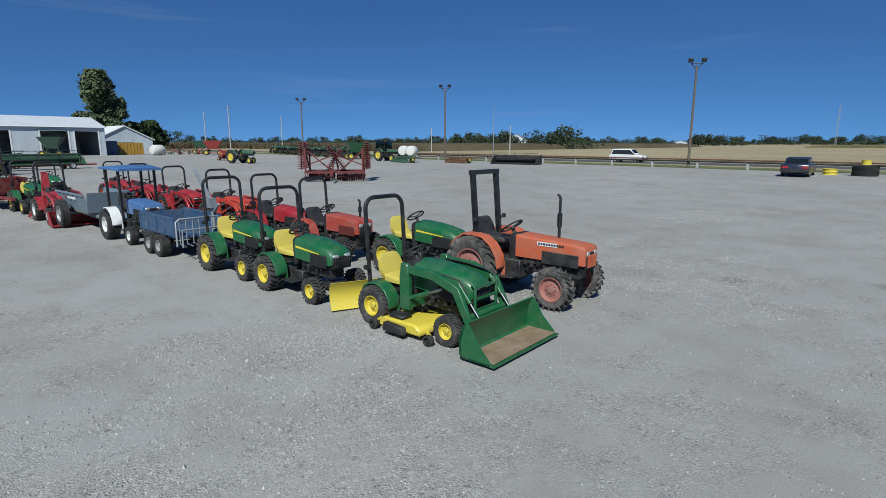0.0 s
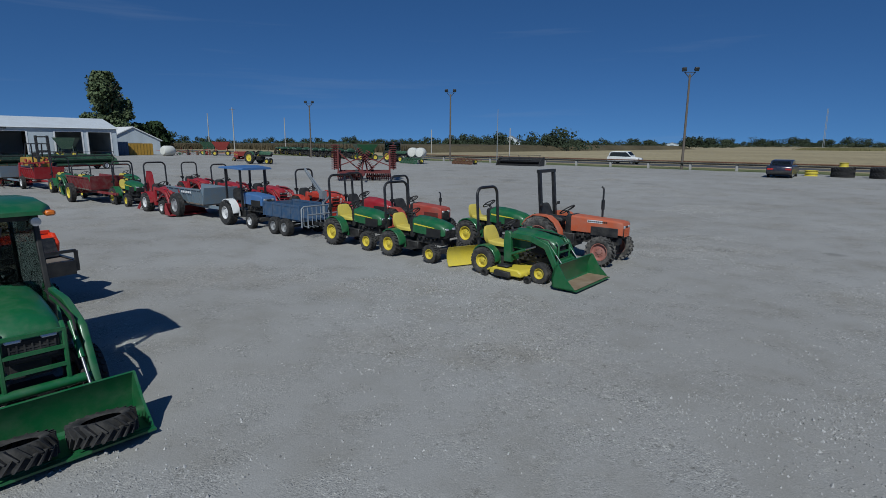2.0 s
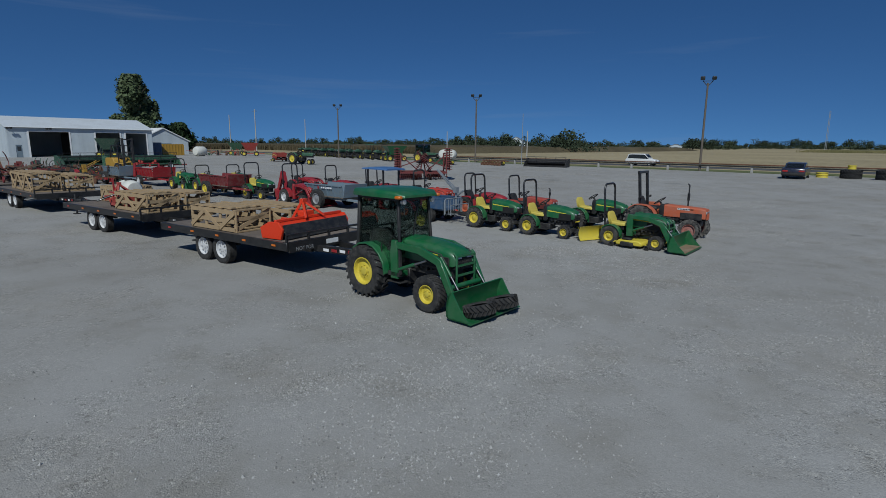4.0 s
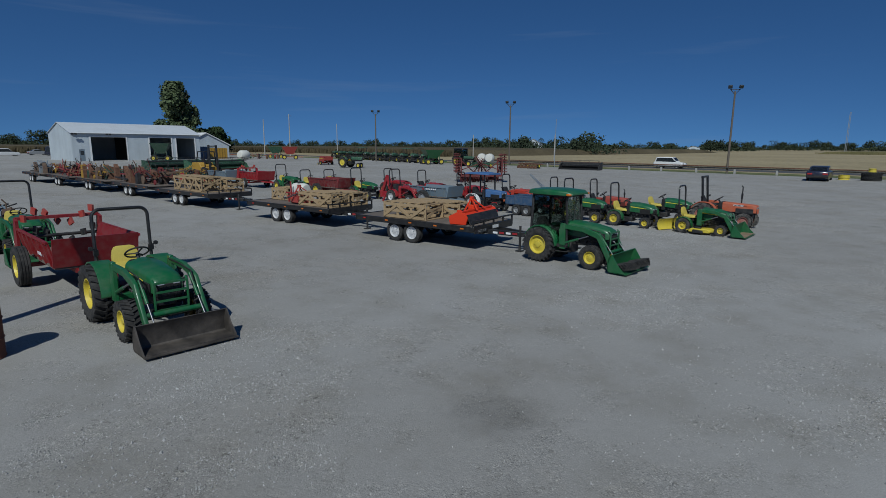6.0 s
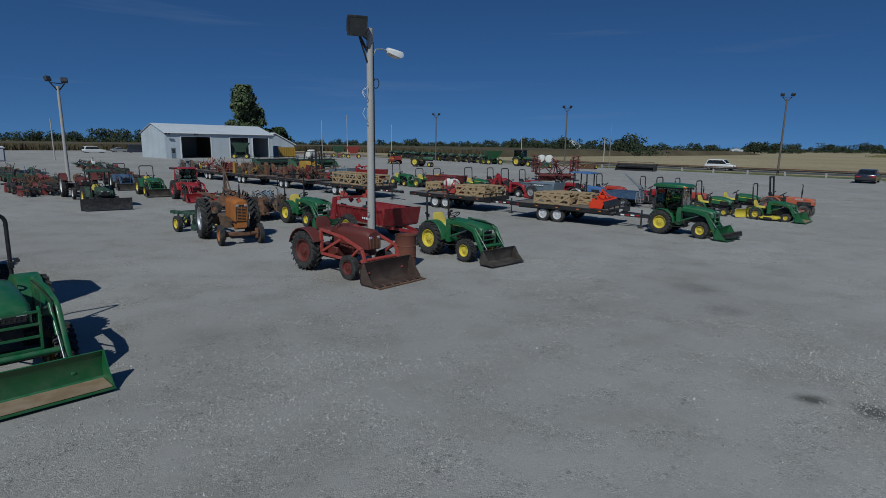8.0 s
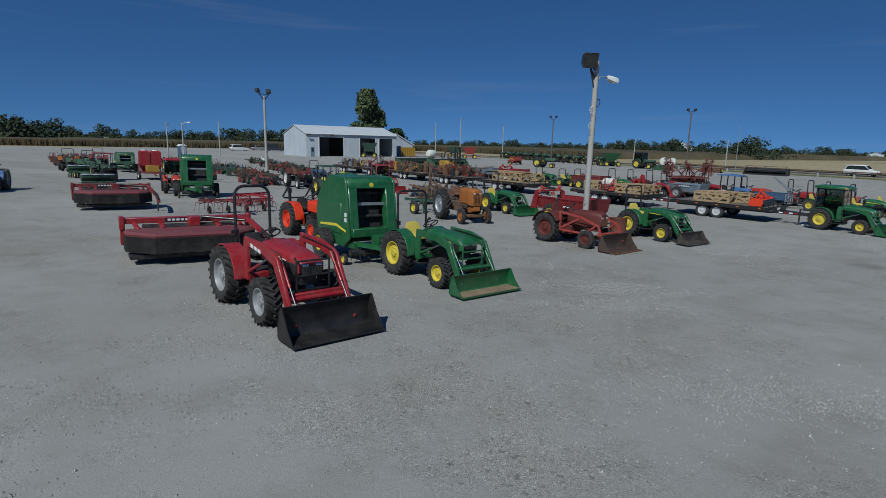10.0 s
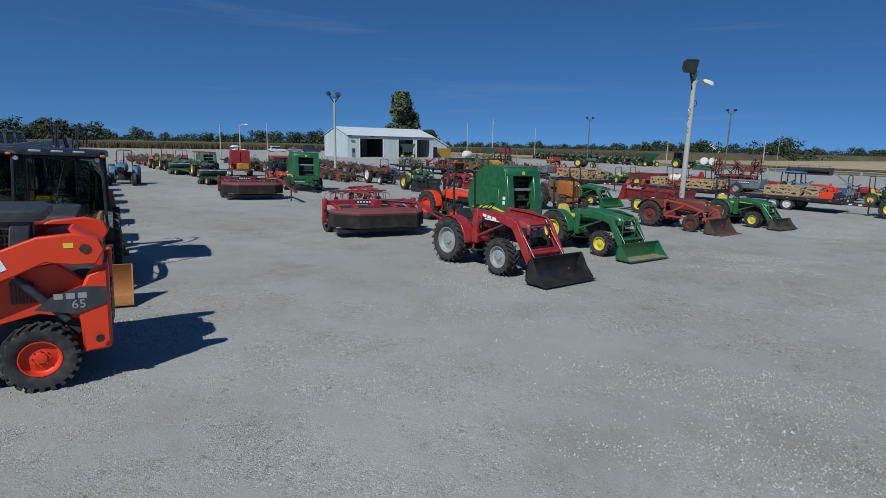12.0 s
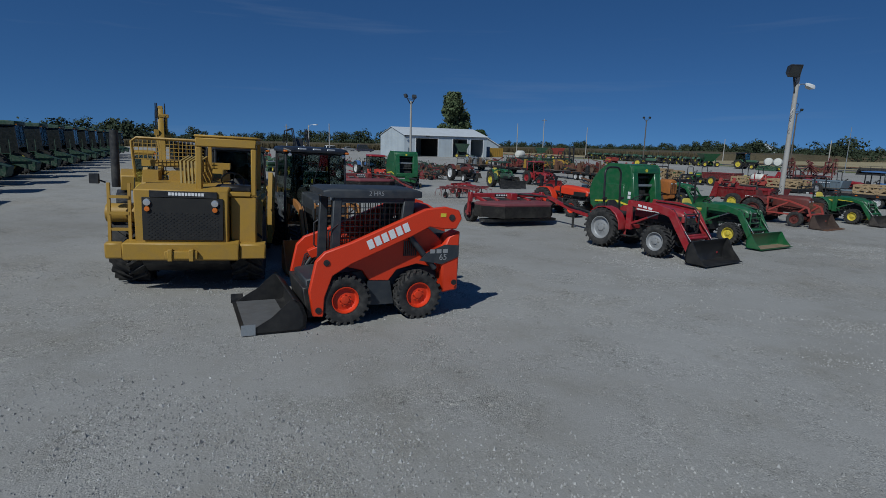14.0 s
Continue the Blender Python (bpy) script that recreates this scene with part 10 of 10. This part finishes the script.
part("blade", make(lambda b: prism(b, [(2.45, 0.05), (2.5, 0.05), (2.42, 0.35), (2.5, 0.7), (2.44, 0.7), (2.36, 0.35)], -1.25, 1.25)), BLACK_STEEL, can, "black steel snow blade")
grow(can, 0.86, 0.86, 0.86)
mid = tractor("blue_tractor", "blue compact loader tractor in the middle row", -41.5, -17.75, 0, group="middle yard tractors", **{**k, "col": BLUE_TRAILER, "rim": WHITE_RIM, "seatmat": PLASTIC, "stripe": None}, ld=lk, ldmat=BLUE_TRAILER, bkmat=GREY_BUCKET)
grow(mid, 0.84, 0.84, 0.84)
tractor("old_red_tractor", "old rust-red tractor with white rims", -36.2, -21.2, 0, group="old tractors", **{**k, "R": 0.66, "RW": 0.32, "F": 0.34, "FW": 0.16, "WB": 1.9, "TR": 0.75, "TF": 0.55, "col": RED_RUST, "rim": WHITE_RIM, "hood": "old", "top": "none", "stripe": None, "seatmat": RUST, "fend": "arc", "rt": "ag", "ft": "rib"})
mid = tractor("red_tractor", "orange-red cab tractor behind the green baler", -35.0, -29.45, -4, group="middle yard tractors", **{**k, "R": 0.7, "F": 0.45, "WB": 2.0, "TR": 0.75, "TF": 0.7, "col": RED_KUB, "rim": SILVER, "top": "cab", "TZ": 2.45, "C0": -0.5, "C1": 0.8, "CW": 0.7, "CZ0": 1.1, "roofmat": RED, "stripe": None, "seatmat": PLASTIC})
grow(mid, 0.86, 0.86, 0.86)
row = [far_tractor(-46.5, -33.3, 5, label="dark tractor with a red canopy in the far row", top="canopy", CX0=-0.4, CX1=0.9, col=GREEN_DARK, canopymat=RED_DULL),
       far_tractor(-53.5, -34.3, 5, label="green tractor with loader in the far row", top="rops", ld=loader_for(2.3, 0.6, 1.5, 0.9, 0.02, 2.0, 0.6, 0.55, 1.5, 0.45)),
       far_tractor(-58.0, -35.2, 5, label="worn green open tractor in the far row", top="none"),
       far_tractor(-62.5, -36.0, 5, label="rusty old tractor in the far row", top="rops", col=ORANGE_OLD),
       far_tractor(-67.5, -33.6, 5, label="dull red tractor in the far row", top="rops", col=RED_DULL),
       far_tractor(-72.5, -35.0, 5, label="dull red open tractor in the far row", top="none", col=RED_RUST),
       far_tractor(-44.5, -27.2, 5, label="blue open tractor beside the red tender", top="none", col=BLUE, rim=WHITE_RIM),
       far_tractor(-56.0, -27.4, 5, label="green open tractor in the middle rows", top="none")]
for r in row:
    grow(r, 0.80, 0.80, 0.80)
gw = thing("seed_tender", "tall red twin-hopper seed tender", "seed tender", -47.0, -30.0, 5)
grow(gw, 0.9, 0.9, 0.84)
for s in (-1, 1):
    part("hopper", make(lambda b, s=s: loft(b, [[(dx * w * 0.9, s * 0.46 + dy * w, zz) for dx, dy in ((-1, -1), (1, -1), (1, 1), (-1, 1))] for w, zz in ((0.16, 0.75), (0.42, 1.25), (0.42, 2.62), (0.30, 2.74))])), RED, gw, smooth=0)
    part("hopper_lid", make(lambda b, s=s: lathe_z(b, [(0, 2.74), (0.26, 2.74), (0.24, 2.80), (0, 2.82)], 16, (0, s * 0.46, 0))), WHITE, gw)
part("engine_box", make(lambda b: raw_box(b, 0.75, 1.5, -0.5, 0.5, 0.76, 1.35)), CATYELLOW, gw, bevel=0.03)
part("frame", make(lambda b: (raw_box(b, -1.5, 1.7, -0.8, 0.8, 0.62, 0.74), [beam(b, (dx, dy, 0.7), (dx, dy, 1.5), 0.07) for dx in (-0.45, 0.45) for dy in (-0.9, 0, 0.9)], beam(b, (1.7, 0, 0.66), (3.0, 0, 0.5), 0.12))), RED_DULL, gw)
for s in (-1, 1):
    for dx in (-0.4, 0.4):
        wheel(gw, dx, s * 0.95, 0.36, 0.22, WHITE_RIM, "road")
junk("implement_group", "yellow and grey implement parts behind the red tender", -46.0, -26.5, 0, 10, 5, 2.5, 1.5, 34, 61, [CATYELLOW, GALV, RED, BLACK_STEEL], "middle yard implements")
spec = [(-36.8, -33.6, GREEN_DARK, "dark green drill", 2.3), (-49.5, -34.6, GREEN_OLD, "worn green grain drill", 2.6)]
for q, (tx, ty, m, lb, L) in enumerate(spec):
    dr = planter(tx, ty, 10, m, L, lb + " with a long lidded hopper", 12, True, m, True)
    grow(dr, 0.78, 0.78, 0.78)
lay = [(-40.0, -23.0, 6, 2.6, 0.9, [RUST, BLACK_STEEL, RED_DULL], "rusty and red tillage tools laid in a row"), (-46.0, -22.0, 6, 2.6, 1.1, [RED_DULL, RUST, GREEN_DARK], "red and green tillage tools in a row"), (-52.5, -22.5, 6, 3, 1.1, [BLACK_STEEL, GREEN_OLD, RED_RUST], "old dark implements in a row"),
       (-59.0, -22.0, 6, 3, 1.1, [GREEN_OLD, BLUE_TRAILER, RUST], "green and blue implements in a row"), (-44.5, -16.8, 6, 2.6, 1.1, [RED_DULL, BLACK_STEEL, RUST], "red and black implements in a row"), (-50.5, -16.2, 6, 3, 1.1, [GREEN_DARK, RED_DULL, BLUE_GREY], "mixed dark implements in a row"),
       (-57.0, -15.5, 6, 3, 1.1, [RED_DULL, RED_RUST, BLACK_STEEL], "dull red implements in a row"), (-42.0, -1.0, 6, 3, 1.2, [RED, RUST, BLACK_STEEL, GREEN_DARK], "red and rusty implements at the end of the front row"), (-48.5, -0.5, 6, 3, 1.5, [RUST, BLACK_STEEL, JUNK_BROWN, CATYELLOW], "rusty and yellow implements near the shed"),
       (-55.5, -1.5, 6, 3, 1.4, [BLACK_STEEL, RED_DULL, GREEN_OLD], "dark implements near the shed"), (-66.0, -24.0, 8, 4, 1.2, [RUST, GREEN_OLD, RED_DULL], "far row of old implements"), (-76.0, -25.0, 8, 4, 1.2, [BLACK_STEEL, RED_RUST, GREEN_DARK], "far row of old implements"), (-72.0, -36.0, 9, 4, 1.3, [RED_DULL, RUST, GREEN_OLD], "far row of old implements"), (-84.0, -37.0, 9, 4, 1.3, [RED_DULL, RUST, GREEN_DARK], "far row of old implements"), (-66.0, -14.5, 8, 3, 1.2, [RED_DULL, BLACK_STEEL, GALV], "far row of old implements"), (-76.0, -13.5, 8, 3, 1.2, [BLACK_STEEL, GREEN_OLD, WHITE], "far row of old implements")]
for q, (tx, ty, L, W, H, ms, lb) in enumerate(lay):
    grp = junk("implement_group", lb, tx, ty, 0, 5, L, W, H, 52, 70 + q, ms + [BLACK_STEEL, RUST, GREEN_DARK], "rows of implements")
    for v in (-W * 0.32, W * 0.32):
        part("frame_rail", make(lambda b: beam(b, (-L * 0.5, v, 0.40), (L * 0.5, v, 0.40), 0.12)), ms[0], grp)
    for u in (-L * 0.4, -L * 0.1, L * 0.2, L * 0.45):
        part("cross_bar", make(lambda b: beam(b, (u, -W * 0.48, 0.46), (u, W * 0.48, 0.46), 0.10)), ms[1], grp)
    for u in (-L * 0.15, L * 0.05):
        for v in (-W * 0.40, W * 0.40):
            wheel(grp, u, v, 0.34, 0.2, RUST, "road")


def forklift(x, y, heading):
    """A yellow yard forklift with a tall black mast."""
    root = thing("forklift", "yellow forklift with a tall black mast near the shed", "forklift", x, y, heading)
    part("body", make(lambda b: prism(b, [(-1.5, 0.45), (0.9, 0.45), (0.9, 0.95), (0.0, 1.05), (-0.2, 1.4), (-1.5, 1.4), (-1.6, 1.1)], -0.75, 0.75)), CATYELLOW, root, bevel=0.05)
    for s in (-1, 1):
        part("mast_rail", make(lambda b, s=s: beam(b, (1.15, s * 0.4, 0.2), (1.05, s * 0.4, 3.1), 0.16)), BLACK_STEEL, root)
        part("fork", make(lambda b, s=s: (raw_box(b, 1.3, 2.4, s * 0.35 - 0.07, s * 0.35 + 0.07, 0.10, 0.16), raw_box(b, 1.26, 1.32, s * 0.35 - 0.07, s * 0.35 + 0.07, 0.10, 0.9))), BLACK_STEEL, root)
        for px, pz in ((0.6, 0.95), (-0.9, 1.4)):
            part("guard_post", make(lambda b, s=s, px=px, pz=pz: beam(b, (px, s * 0.6, pz), (px * 0.7, s * 0.55, 2.45), 0.08)), BLACK, root)
        wheel(root, 0.65, s * 0.72, 0.5, 0.34, CATYELLOW, "ag", RUBBER)
        wheel(root, -1.05, s * 0.68, 0.38, 0.28, CATYELLOW, "ag", RUBBER)
    part("mast_cross", make(lambda b: [beam(b, (1.1, -0.4, z), (1.1, 0.4, z), 0.1) for z in (0.6, 1.9, 3.0)]), BLACK_STEEL, root)
    part("overhead_guard", make(lambda b: ([beam(b, (-0.7, y, 2.47), (0.5, y, 2.47), 0.05) for y in (-0.5, -0.25, 0, 0.25, 0.5)], beam(b, (-0.7, -0.56, 2.45), (-0.7, 0.56, 2.45), 0.07), beam(b, (0.5, -0.56, 2.45), (0.5, 0.56, 2.45), 0.07))), BLACK, root)
    seat_parts(root, -0.3, 0, 1.35, PLASTIC)


forklift(-52.5, 2.8, 10)
grain_wagon(-107.5, 17.0, 60, GREEN_DARK, "dark green hopper wagon parked before the shed bays", 1.3, 1.9)
pt = thing("portable_toilet", "blue and white portable toilet by the far poles", "portable toilet", -104.0, -21.0, 20)
part("cabin", make(lambda b: raw_box(b, -0.55, 0.55, -0.55, 0.55, 0.02, 1.95)), BLUE_TRAILER, pt, bevel=0.05)
part("roof", make(lambda b: loft(b, [section(-0.6, 0.6, 1.95, 2.1, 0.1), section(0.0, 0.62, 1.95, 2.28, 0.15), section(0.6, 0.6, 1.95, 2.1, 0.1)])), WHITE, pt)
part("door", make(lambda b: raw_box(b, 0.55, 0.58, -0.35, 0.35, 0.15, 1.85)), WHITE, pt)


def radio_mast(x, y, h):
    root = thing("radio_mast", "thin lattice radio mast on the horizon", "mast", x, y)
    bm = bmesh.new()
    for a in range(3):
        q = a * math.tau / 3
        beam(bm, (math.cos(q) * 0.8, math.sin(q) * 0.8, 0), (math.cos(q) * 0.5, math.sin(q) * 0.5, h), 0.3)
    part("mast", bm, GALV, root)


radio_mast(-80.0, 693.0, 37)
